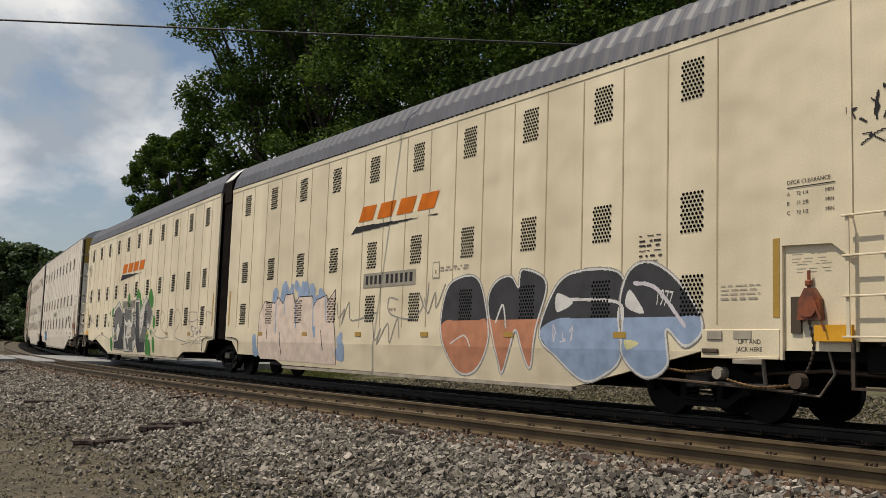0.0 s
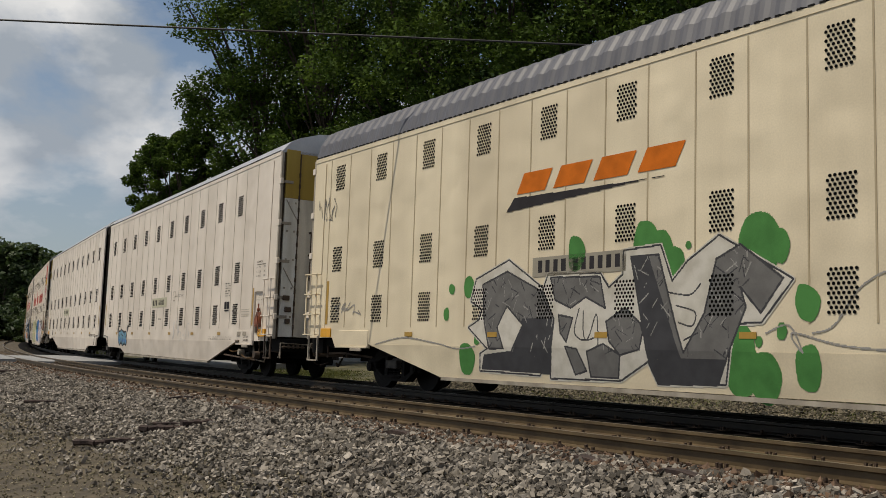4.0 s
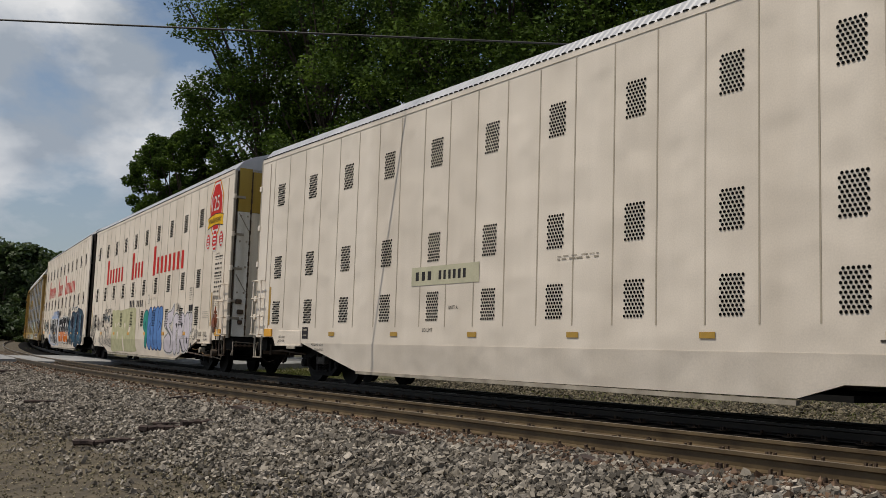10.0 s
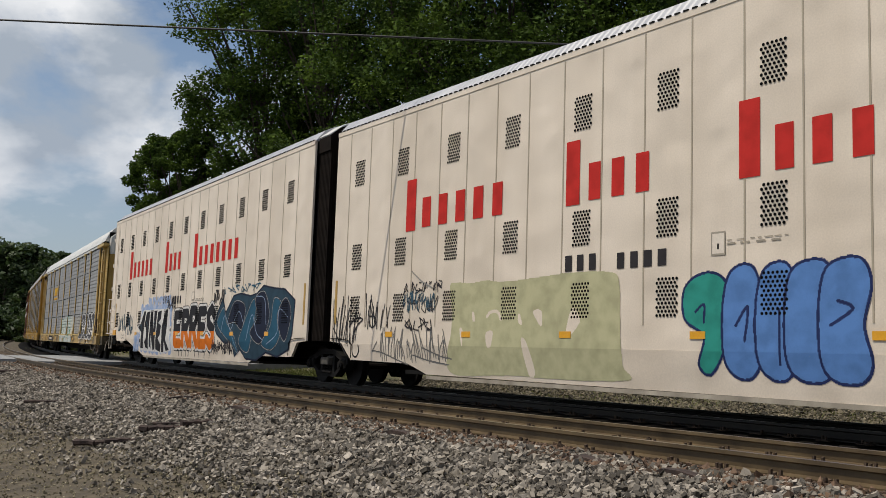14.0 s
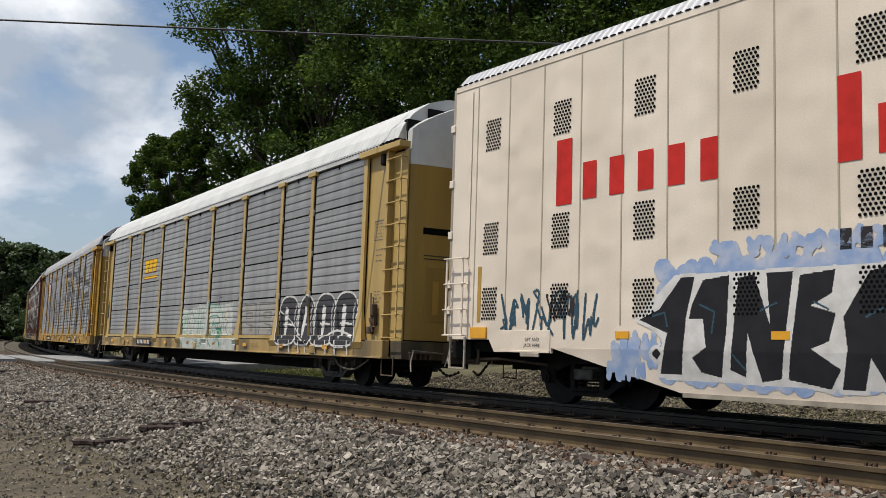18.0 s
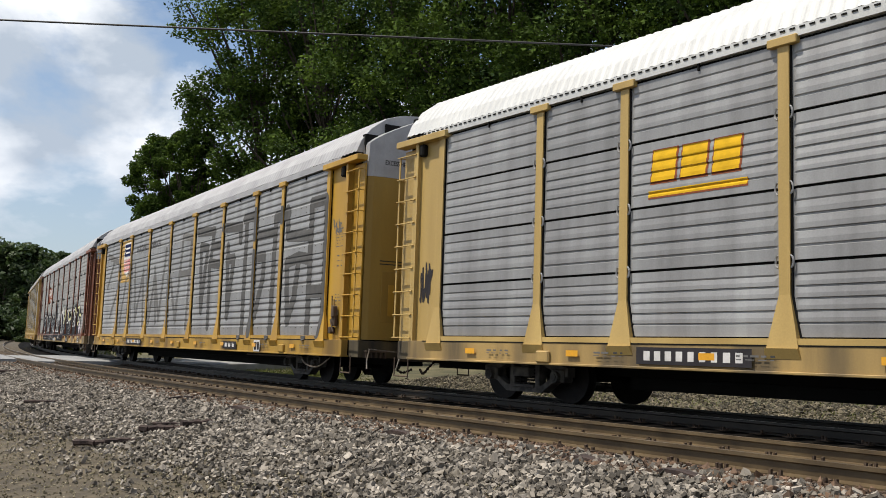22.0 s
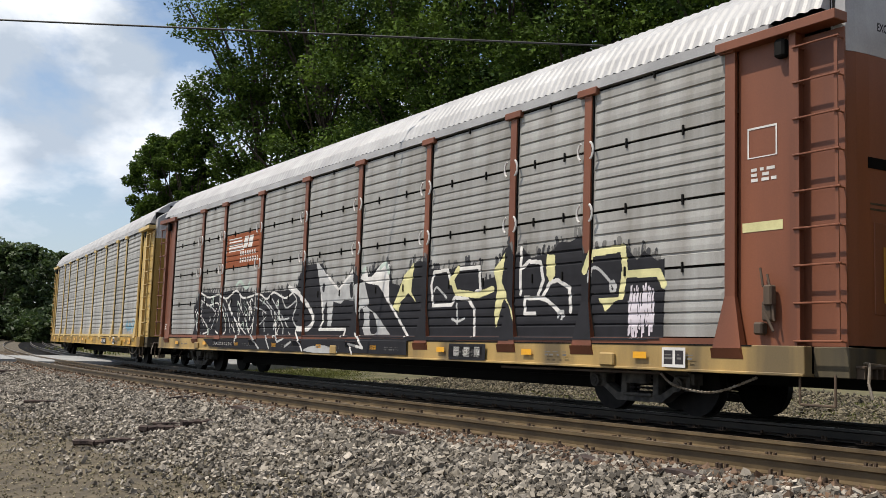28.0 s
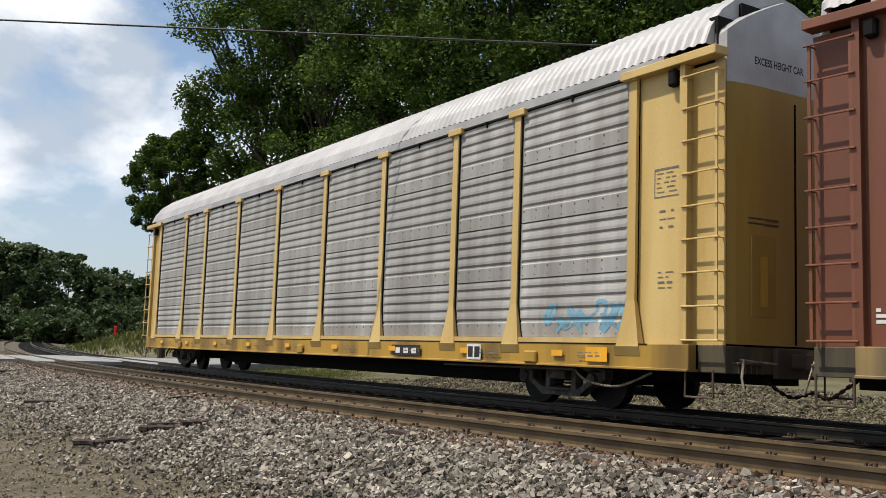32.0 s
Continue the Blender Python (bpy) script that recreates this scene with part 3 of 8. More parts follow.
def film(car, X, d, layers, face, label, dz=0.014, dx=0.012, posts=False):
    """Lays coloured layers, later ones on top, as strips of paint on the camera side of a car."""
    allp = np.vstack([l[2] for l in layers])
    pad = max(l[3] for l in layers) + 0.02
    q0, z0 = allp.min(0) - pad
    q1, z1 = allp.max(0) + pad
    nq, nz = int((q1 - q0) / dx) + 1, int((z1 - z0) / dz) + 1
    qs, zs = q0 + (np.arange(nq) + 0.5) * dx, z0 + (np.arange(nz) + 0.5) * dz
    grid = np.zeros((nz, nq), np.int16)
    mats = []
    for kind, m, p, r, *old in layers:
        if m is None:
            idx = 0
        else:
            if m not in mats:
                mats.append(m)
            idx = mats.index(m) + 1
        lo, hi = p.min(0) - r, p.max(0) + r
        i0, i1 = np.searchsorted(qs, [lo[0], hi[0]])
        j0, j1 = np.searchsorted(zs, [lo[1], hi[1]])
        if i1 <= i0 or j1 <= j0:
            continue
        Q, Z = np.meshgrid(qs[i0:i1], zs[j0:j1])
        if kind in ("poly", "tint"):
            ins = np.zeros(Q.shape, bool)
            for (xa, za), (xb, zb) in zip(p, np.roll(p, -1, 0)):
                if za != zb:
                    ins ^= ((za > Z) != (zb > Z)) & (Q < (xb - xa) * (Z - za) / (zb - za) + xa)
        else:
            ins = np.zeros(Q.shape, bool)
            for a, b in zip(p[:-1], p[1:]):
                ab = b - a
                t = np.clip(((Q - a[0]) * ab[0] + (Z - a[1]) * ab[1]) / max(ab @ ab, 1e-9), 0, 1)
                ins |= (Q - a[0] - t * ab[0]) ** 2 + (Z - a[1] - t * ab[1]) ** 2 < r * r
        if kind == "tint":
            ins &= grid[j0:j1, i0:i1] == mats.index(old[0]) + 1
        grid[j0:j1, i0:i1][ins] = idx
    cut = np.zeros((nz, nq), np.int16)
    if posts:
        w = np.where(zs > 1.7, 0.085, np.where(zs > 1.0, 0.085 + 0.155 * (1.7 - zs) / 0.7, 0.25))
        dist = np.min(np.abs(qs[:, None] - np.array(POSTS)[None]), 1)
        cut = ((dist[None] < w[:, None]) & (zs > 0.86)[:, None]).astype(np.int16)
    key = grid * 2 + cut
    verts, faces, mi = [], [], []
    for j in range(nz):
        row = key[j]
        ends = np.flatnonzero(np.diff(row)) + 1
        for a, b in zip(np.r_[0, ends], np.r_[ends, nq]):
            if row[a] < 2:
                continue
            qa, qb, za, zb = q0 + a * dx, q0 + b * dx, z0 + j * dz, z0 + (j + 1) * dz
            qm = (qa + qb) / 2
            n = len(verts)
            ya, yb = face(qm, za + 0.001), face(qm, zb - 0.001)
            verts += [(X(qa), ya, za), (X(qb), ya, za), (X(qb), yb, zb), (X(qa), yb, zb)]
            faces.append((n, n + 1, n + 2, n + 3) if d > 0 else (n + 3, n + 2, n + 1, n))
            mi.append(row[a] // 2 - 1)
    if not faces:
        return
    me = bpy.data.meshes.new("paint")
    me.from_pydata(verts, [], faces)
    for m in mats:
        me.materials.append(M[m])
    me.polygons.foreach_set("material_index", mi)
    me.update()
    p_ = part(label[0], me, None, car, label[1])
    if label[0] == "stencil":
        p_["kind"] = "stuff"


def words(car, text, size, x, y, z, m, stretch=1.0, turn=0.0, name="lettering", tilt=0.0, bold=0.0):
    """Flat letters that read along +x on the camera side; x is the left edge."""
    cu = bpy.data.curves.new("text", "FONT")
    cu.body, cu.size, cu.extrude, cu.offset = text, size, 0.0, bold
    tmp = bpy.data.objects.new("text", cu)
    scene.collection.objects.link(tmp)
    me = bpy.data.meshes.new_from_object(tmp.evaluated_get(bpy.context.evaluated_depsgraph_get()))
    bpy.data.objects.remove(tmp)
    me.materials.clear()
    me.materials.append(M[m])
    ob = part(name, me, None, car)
    ob.matrix_basis = Matrix.Translation((x, y, z)) @ Matrix.Rotation(turn, 4, "Z") @ Matrix.Rotation(radians(90), 4, "X") @ Matrix.Rotation(tilt, 4, "Z") @ Matrix.Diagonal((stretch, 1, 1, 1))
    return ob


def bars(m, q0, q1, z0, z1, n, fill=0.56, slant=0.0):
    """One plain upright bar in place of each character."""
    w = (q1 - q0) / n
    return [rect(m, q0 + (i + 0.5 - fill / 2) * w, q0 + (i + 0.5 + fill / 2) * w, z0, z1, slant) for i in range(n)]


def small_print(m, q0, q1, z1, rows, pitch=0.055, h=0.026, seed=1, gaps=True):
    """Lines of lettering too small to read, as broken bars."""
    r = random.Random(seed)
    out = []
    for i in range(rows):
        q, z = q0, z1 - i * pitch
        while q < q1 - 0.03:
            w = r.uniform(0.05, 0.16)
            out.append(rect(m, q, min(q + w, q1), z - h, z))
            q += w + r.uniform(0.02, 0.05 if not gaps else 0.12)
    return out


def scrawl(m, q0, q1, z0, z1, n, r, seed, d=1):
    """A sprayed tag: loops and hooks that spell nothing."""
    g = random.Random(seed)
    out = []
    w = (q1 - q0) / n
    for i in range(n):
        a = q0 + i * w
        k = g.choice((3, 4, 5))
        pts = [(a + w * g.uniform(-0.1, 1.15), z0 + (z1 - z0) * g.uniform(0, 1)) for _ in range(k + 1)]
        out.append(line(m, pts, r))
    return out


def spray(name, c, dark=None, rough=0.8):
    M[name] = mat(name, c, dark or tuple(v * 0.78 for v in c), 4.0, rough, fine=90, spots=(0.32, 0.6), spec=0.12)


for nm_, c_ in dict(p_black=(0.022, 0.022, 0.026), p_char=(0.055, 0.055, 0.06), p_white=(0.62, 0.60, 0.58), p_lilac=(0.58, 0.53, 0.58), p_blue=(0.10, 0.22, 0.50),
                    p_sky=(0.28, 0.36, 0.50), p_navy=(0.02, 0.03, 0.10), p_teal=(0.03, 0.27, 0.22), p_olive=(0.46, 0.44, 0.27), p_pink=(0.68, 0.55, 0.46),
                    p_salmon=(0.50, 0.22, 0.13), p_green=(0.07, 0.22, 0.06), p_grey=(0.30, 0.29, 0.27), p_slate=(0.04, 0.085, 0.12), p_red=(0.52, 0.03, 0.025),
                    p_orange=(0.62, 0.16, 0.015), p_fire=(0.60, 0.15, 0.015), p_ink=(0.035, 0.032, 0.035), p_gold=(0.72, 0.42, 0.02), p_mint=(0.40, 0.47, 0.42),
                    p_jade=(0.06, 0.20, 0.14), p_cream=(0.60, 0.56, 0.30), p_drab=(0.15, 0.145, 0.14), p_silver=(0.40, 0.40, 0.40), p_brown=(0.24, 0.075, 0.035),
                    p_cyan=(0.15, 0.30, 0.40), p_text=(0.05, 0.045, 0.04), p_faint=(0.36, 0.32, 0.26)).items():
    spray(nm_, c_)
M["rusty"] = mat("rusty brown steel", (0.10, 0.065, 0.04), (0.045, 0.03, 0.02), 3, 0.8, streak=True)
M["soot"] = mat("sooty yellow paint", (0.10, 0.075, 0.035), (0.03, 0.025, 0.018), 3, 0.8, streak=True)
M["brass"] = mat("brassy worn chain steel", (0.26, 0.15, 0.06), (0.12, 0.07, 0.03), 8, 0.5, 0.4)
M["brake_red"] = mat("worn rust-red enamel", (0.30, 0.075, 0.025), (0.10, 0.035, 0.018), 5, 0.55)


# ---------------------------------------------------------------- articulated covered car carriers (two units on a shared bogie)
PAIR = 44.654
JOINT_PIVOT, JOINT_A = -2.6, -4.9
UNIT_LEN = 21.55


def vent_mesh():
    bm = bmesh.new()
    for r in range(10):
        for c in range(6):
            x = -0.185 + c * 0.07 + (0.035 if r % 2 else 0.0)
            z = -0.27 + r * 0.06
            rod(bm, (x, -0.003, z), (x, 0.003, z), 0.0235, 8)
    return mesh_of(bm, "vent", M["hole"])


VENT = vent_mesh()
SEAM_MESH = {(p, e): mesh_of(boxes((-0.014, 0.014, -0.0055, 0.004, 1.32, e - 0.1)), "seam", M["seam_" + p]) for p, e in (("cream", 5.44), ("white", 5.95), ("white_b", 5.95))}
TAPE_DULL = mesh_of(boxes((-0.14, 0.14, -0.005, 0.002, -0.045, 0.045)), "reflector", M["tape"])
TAPE = mesh_of(boxes((-0.14, 0.14, -0.005, 0.002, -0.055, 0.055)), "reflector", M["amber"])


def wall_outline(front, eave):
    """Outline of a unit's side wall as (q, z), q counted from the joint outwards."""
    o = [(0.33, eave), (0.33, 1.0), (0.95, 0.95), (18.6, 0.95), (18.6, 0.86)]
    if front:
        o += [(19.94, 0.86), (19.94, 2.32), (20.66, 2.30), (20.97, 2.07), (20.97, 1.1), (UNIT_LEN - 0.1, 1.1)]
    else:
        o += [(20.1, 0.86), (20.26, 1.08), (UNIT_LEN - 0.1, 1.08)]
    return o + [(UNIT_LEN - 0.1, eave)]


def end_of_unit(car, X, d, eave, front, paint):
    """Door leaves with hinges, bolts, braces and lock rods, and the gear below them."""
    L = UNIT_LEN
    span = lambda q0, q1: tuple(sorted((X(q0), X(q1))))
    leaves_y = ((-1.40, -1.02), (-0.99, -0.34), (-0.31, 0.31), (0.34, 0.99), (1.02, 1.40))
    for k, (y0, y1) in enumerate(leaves_y):
        deep = 0.0 if k % 2 == 0 else 0.03
        leaf = part("end_leaf", boxes((*span(L - 0.16, L - 0.07 - deep), y0, y1, 1.1, 4.75), bevel=0.006), M["end_pale" if k < 1 else "end_dirty"], car, "dirty white end door leaf")
        part("leaf_top", boxes((*span(L - 0.16, L - 0.07 - deep), y0, y1, 4.754, eave + 0.1), bevel=0.006), M["end_gold"], car, "mustard yellow top of a door leaf")
        bm = bmesh.new()
        rod(bm, (X(L - 0.065), y1 + 0.015, 1.12), (X(L - 0.065), y1 + 0.015, eave), 0.017, 6)
        for i in range(14):
            rod(bm, (X(L - 0.07), y1 + 0.015, 1.3 + 0.31 * i), (X(L - 0.07), y1 + 0.015, 1.42 + 0.31 * i), 0.028, 6)
        part("hinge_line", bm, M["rusty"], car)
        if k == 0:
            bm = bmesh.new()
            for i in range(5):
                for yy in (y0 + 0.1, y1 - 0.08):
                    box(bm, *span(L - 0.075, L - 0.05), yy - 0.022, yy + 0.022, 1.6 + 0.75 * i, 1.65 + 0.75 * i)
            part("bolt", bm, M["grime"], leaf)["kind"] = "stuff"
            for zb in (4.7, 2.9):
                bm = bmesh.new()
                rod(bm, (X(L - 0.06), y0 + 0.04, zb), (X(L - 0.06), y1 - 0.03, zb - 0.5), 0.014, 5)
                part("brace", bm, M["grime"], leaf)
    bm = bmesh.new()
    for y in (-0.62, 0.0):
        rod(bm, (X(L - 0.05), y, 2.6), (X(L - 0.05), y, 3.9), 0.018, 6)
        for z in (2.65, 3.25, 3.85):
            box(bm, *span(L - 0.075, L - 0.03), y - 0.06, y + 0.06, z, z + 0.05)
    part("lock_rod", bm, M["rusty"], car)
    for y0, y1, z in ((-1.28, -1.1, 1.75), (-1.34, -1.16, 2.05), (-1.25, -1.12, 1.45)):
        part("latch", boxes((*span(L - 0.07, L + 0.02), y0, y1, z, z + 0.13), bevel=0.02), M["rusty"], car, "rusty door latch")
    for z in (1.55, 2.05, 3.0, 4.0, 5.1):
        part("hinge", boxes((*span(L - 0.1, L + 0.03), -SIDE_Y - 0.025, -SIDE_Y + 0.05, z, z + 0.15), bevel=0.008), M["white"], car)
        part("hinge_arm", boxes((*span(L - 0.09, L - 0.04), -1.46, -1.2, z + 0.04, z + 0.11)), M["grime"], car)
    part("corner_post", boxes((*span(L - 0.1, L - 0.02), -SIDE_Y, -SIDE_Y + 0.06, 1.05, eave)), M["grime"], car)
    part("post_channel", boxes((*span(L - 0.3, L - 0.12), -SIDE_Y + 0.062, -SIDE_Y + 0.145, 1.05, eave)), M["rusty"], car)
    part("end_backing", boxes((*span(L - 0.22, L - 0.17), -1.40, SIDE_Y - 0.06, 1.05, eave + 0.1)), M["black"], car)
    # buffer beam, striker, coupler, hose, lever
    part("end_sill", boxes((*span(L - 0.55, L + 0.02), -1.38, 1.38, 0.72, 1.05), bevel=0.01), M["black"], car)
    bm = boxes((*span(L - 0.05, L + 0.14), -1.34, -0.72, 0.82, 0.86), (*span(L - 0.05, L + 0.1), -0.42, 0.42, 0.62, 1.02), bevel=0.01)
    for i in range(5):
        box(bm, *span(L - 0.02, L + 0.12), -1.30 + 0.13 * i, -1.27 + 0.13 * i, 0.80, 0.90)
    part("striker", bm, M["rusty"], car, "rusty striker plate and step")
    bm = boxes((*span(L - 0.6, L + 0.5), -0.13, 0.13, 0.74, 0.96), bevel=0.03)
    box(bm, *span(L + 0.42, L + 0.76), -0.20, 0.17, 0.68, 1.0, 0.06)
    box(bm, *span(L + 0.60, L + 0.78), 0.06, 0.22, 0.70, 0.98, 0.05)
    part("coupler", bm, M["rusty"], car, "rusty knuckle coupler")
    part("air_hose", chain_mesh([(X(L - 0.1), -0.45, 0.78), (X(L + 0.1), -0.5, 0.55), (X(L + 0.4), -0.42, 0.40), (X(L + 0.72), -0.3, 0.46)], 0.02, 6), M["gasket"], car)
    bm = bmesh.new()
    rod(bm, (X(L + 0.08), -1.38, 0.94), (X(L + 0.1), -0.25, 0.9), 0.014, 6)
    rod(bm, (X(L + 0.08), -1.38, 0.94), (X(L + 0.14), -1.40, 0.72), 0.016, 6)
    rod(bm, (X(L + 0.14), -1.40, 0.72), (X(L + 0.06), -1.42, 0.56), 0.016, 6)
    rod(bm, (X(L + 0.14), -1.40, 0.72), (X(L + 0.2), -1.42, 0.55), 0.016, 6)
    part("uncoupling_lever", bm, M["steel"], car, "bare steel uncoupling lever")
    # cross pipes and tank under the end
    bm = bmesh.new()
    rod(bm, (X(L - 1.2), -1.2, 0.74), (X(L - 0.2), -1.25, 0.70), 0.03, 6)
    rod(bm, (X(L - 0.75), -1.35, 0.9), (X(L - 0.75), -1.35, 0.62), 0.03, 6)
    rod(bm, (X(L - 2.4), -1.1, 0.66), (X(L - 1.2), -1.2, 0.74), 0.025, 6)
    part("brake_pipe", bm, M["rusty"], car)


def unit(front, label, paint, roof, end_paint, EAVE_A, profile, deco, vent0, pitch):
    """One unit. Its x runs forwards; the joint lies at x = j, outwards is direction d."""
    d, j = (1, -6.763) if front else (-1, 11.364)
    car = new("car_carrier_unit")
    tagged(car, label, "railcar", "railcars of the train")
    X = lambda q: j + d * q
    wall = wall_outline(front, EAVE_A)
    for side in (-1, 1):
        bm = bmesh.new()
        prism(bm, [(X(q), z) for q, z in wall], side * SIDE_Y, side * (SIDE_Y - 0.05))
        part("side_wall", bm, M[paint], car)
        # the skirt leans in towards its foot
        bm = bmesh.new()
        foot = ((0.9, 0.95), (18.6, 0.95), (15.9, 0.34), (4.4, 0.37), (3.7, 0.57), (1.3, 0.59))
        prism(bm, [(X(q), z) for q, z in foot], SIDE_Y + 0.004, SIDE_Y - 0.056)
        for v in bm.verts:
            v.co.y = side * (v.co.y - (0.95 - v.co.z) / 0.6 * 0.064)
        bmesh.ops.recalc_face_normals(bm, faces=bm.faces)
        part("skirt", bm, M[paint], car)
        a, b = sorted((X(4.4), X(15.85)))
        part("skirt_lip", boxes((a, b, side * (SIDE_Y - 0.13), side * (SIDE_Y - 0.045), 0.28, 0.345)), M["grime"], car)
        n_vent = 10 if front else 11
        for i in range(n_vent):
            for z in (4.86, 2.92, 1.73):
                v = part("vent", VENT, None, car)
                v.location = (X(vent0 + pitch * i), side * (SIDE_Y + 0.0075), z)
        for i in range(22):
            q = vent0 - pitch / 4 + pitch / 2 * i
            if q < UNIT_LEN - 0.6 and not (front and q > 19.8):
                s = part("seam", SEAM_MESH[paint, EAVE_A], None, car)
                s.location = (X(q), side * SIDE_Y, 0)
                s.rotation_euler = (0, 0, 0 if side < 0 else math.pi)
        for i in range(6):
            t = part("reflector", TAPE if paint == "white_b" else TAPE_DULL, None, car)
            t.location = (X(2.99 + 2.8 * i), side * (SIDE_Y + 0.009), 1.17)
    mid = (X(0.33) + X(UNIT_LEN - 0.1)) / 2
    ln = UNIT_LEN - 0.43
    rf = part("roof", roof_mesh(ln, EAVE_A, profile, M[roof], 0.34 if paint == "cream" else 0.17, 0.02 if paint == "cream" else 0.007), None, car)
    rf.location = (mid, 0, 0)
    bm = boxes((mid - ln / 2, mid + ln / 2, -SIDE_Y - 0.012, -SIDE_Y + 0.03, EAVE_A - 0.07, EAVE_A + 0.03),
               (mid - ln / 2, mid + ln / 2, SIDE_Y - 0.03, SIDE_Y + 0.012, EAVE_A - 0.07, EAVE_A + 0.03))
    part("eave_rail", bm, M[paint], car)
    bm = bmesh.new()
    for i in range(int(ln / 0.17)):
        x = mid - ln / 2 + 0.1 + i * 0.17
        box(bm, x - 0.045, x + 0.045, -SIDE_Y - 0.02, -SIDE_Y + 0.02, EAVE_A + 0.032, EAVE_A + 0.06)
    part("roof_trim", bm, M["black"], car)["kind"] = "stuff"
    # floor and centre beam
    a, b = sorted((X(1.2), X(UNIT_LEN - 0.5)))
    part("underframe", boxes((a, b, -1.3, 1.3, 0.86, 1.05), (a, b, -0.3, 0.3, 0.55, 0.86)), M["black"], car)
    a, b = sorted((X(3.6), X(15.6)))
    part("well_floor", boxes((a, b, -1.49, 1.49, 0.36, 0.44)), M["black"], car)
    # outer end: folding door leaves between hinge posts, gold above
    end_of_unit(car, X, d, EAVE_A, front, paint)
    # ladder and stirrup at the outer corner
    lad = part("ladder", ladder_mesh(0.5, 1.15, 2.6, 4, 0, M[paint]), None, car)
    lad.location = (X(21.2) - 0.25, -SIDE_Y, 0)
    bm = bmesh.new()
    for q in (20.95, 21.40):
        box(bm, X(q) - 0.022, X(q) + 0.022, -SIDE_Y - 0.03, -SIDE_Y + 0.0, 0.55, 1.12)
    box(bm, *sorted((X(20.93), X(21.42))), -SIDE_Y - 0.04, -SIDE_Y + 0.02, 0.53, 0.56)
    part("stirrup", bm, M["rusty" if front else "grime"], car)
    part("seam", boxes((X(20.93) - 0.03, X(20.93) + 0.03, -SIDE_Y - 0.02, -SIDE_Y + 0.01, 2.62, EAVE_A - 0.15)), M[paint], car)
    # jacking pad, coupler
    a, b = sorted((X(18.62), X(19.9)))
    part("jack_pad", boxes((a, b, -SIDE_Y - 0.012, -SIDE_Y + 0.03, 0.90, 1.25), (a, b, -SIDE_Y - 0.03, -SIDE_Y + 0.0, 0.86, 0.90), bevel=0.006), M[paint], car)
    part("pad_foot", boxes((a + 0.55, b - 0.25, -SIDE_Y - 0.04, -SIDE_Y - 0.005, 0.79, 0.858), bevel=0.008), M["grime"], car)
    if front:
        part("card_holder", boxes((a + 0.1, a + 0.36, -SIDE_Y - 0.03, -SIDE_Y - 0.012, 1.11, 1.23), bevel=0.006), M["grime"], car)
        part("roller_bracket", boxes((a + 0.02, a + 0.3, -SIDE_Y - 0.05, -SIDE_Y - 0.012, 0.93, 0.99), bevel=0.012), M["rusty"], car)
        part("data_plate", boxes((a + 0.55, a + 0.85, -SIDE_Y - 0.018, -SIDE_Y - 0.012, 1.12, 1.23)), M["p_faint"], car)
    if front:
        a, b = sorted((X(19.94), X(20.97)))
        part("brake_recess", boxes((a, b, -1.50, -1.47, 0.98, 2.34)), M[paint], car)
        bm = bmesh.new()
        prism(bm, [(X(20.36) - 0.17, 1.36), (X(20.36) + 0.17, 1.36), (X(20.36) + 0.15, 1.62), (X(20.36) + 0.05, 1.76), (X(20.36) - 0.06, 1.76), (X(20.36) - 0.15, 1.6)], -1.60, -1.51)
        rod(bm, (X(20.36), -1.63, 1.52), (X(20.36), -1.5, 1.52), 0.13, 12)
        rod(bm, (X(20.34), -1.56, 1.7), (X(20.34), -1.56, 1.98), 0.022, 6)
        box(bm, X(20.34) - 0.04, X(20.34) + 0.04, -1.6, -1.52, 1.78, 1.86, 0.015)
        part("brake_gear", bm, M["brake_red"], car, "rust-red geared brake housing")
        bm = bmesh.new()
        rod(bm, (X(20.42), -1.64, 1.68), (X(20.56), -1.64, 1.36), 0.017, 6)
        rod(bm, (X(20.56), -1.64, 1.36), (X(20.60), -1.62, 1.22), 0.012, 6)
        part("brake_lever", bm, M["brake_red"], car, "rust-red brake lever")
        # dark brown block imitates the shadow at one side of the recess
        part("brake_shade", boxes((*sorted((X(20.05), X(20.2))), -1.53, -1.5, 1.2, 1.66)), M["rusty"], car)
        part("brake_hanger", chain_mesh([(X(20.34), -1.56, 1.36), (X(20.36), -1.5, 1.0), (X(20.2), -1.42, 0.72)], 0.014, 10), M["rusty"], car)
        bm = bmesh.new()
        rod(bm, (X(20.42), -1.4, 1.3), (X(20.55), -1.35, 0.7), 0.02, 6)
        rod(bm, (X(20.55), -1.35, 0.7), (X(20.3), -1.3, 0.42), 0.018, 6)
        rod(bm, (X(20.3), -1.3, 0.42), (X(18.9), -1.25, 0.5), 0.018, 6)
        rod(bm, (X(18.6), -1.3, 0.52), (X(19.7), -1.3, 0.52), 0.022, 6)
        rod(bm, (X(19.45), -1.32, 0.9), (X(19.5), -1.32, 0.52), 0.03, 6)
        part("brake_rigging", bm, M["steel"], car)
        part("brake_chain", chain_mesh([(X(17.9), -1.5, 0.70), (X(18.3), -1.52, 0.66), (X(18.75), -1.52, 0.70)], 0.013, 14), M["brass"], car, "brass-coloured slack chain")
        part("brake_chain", chain_mesh([(X(19.0), -1.5, 0.58), (X(19.5), -1.52, 0.50), (X(20.0), -1.5, 0.54)], 0.013, 14), M["brass"], car, "brass-coloured slack chain")
        part("chain_roller", rod(bmesh.new(), (X(18.88), -1.56, 0.66), (X(18.88), -1.4, 0.66), 0.085, 12), M["grime"], car)
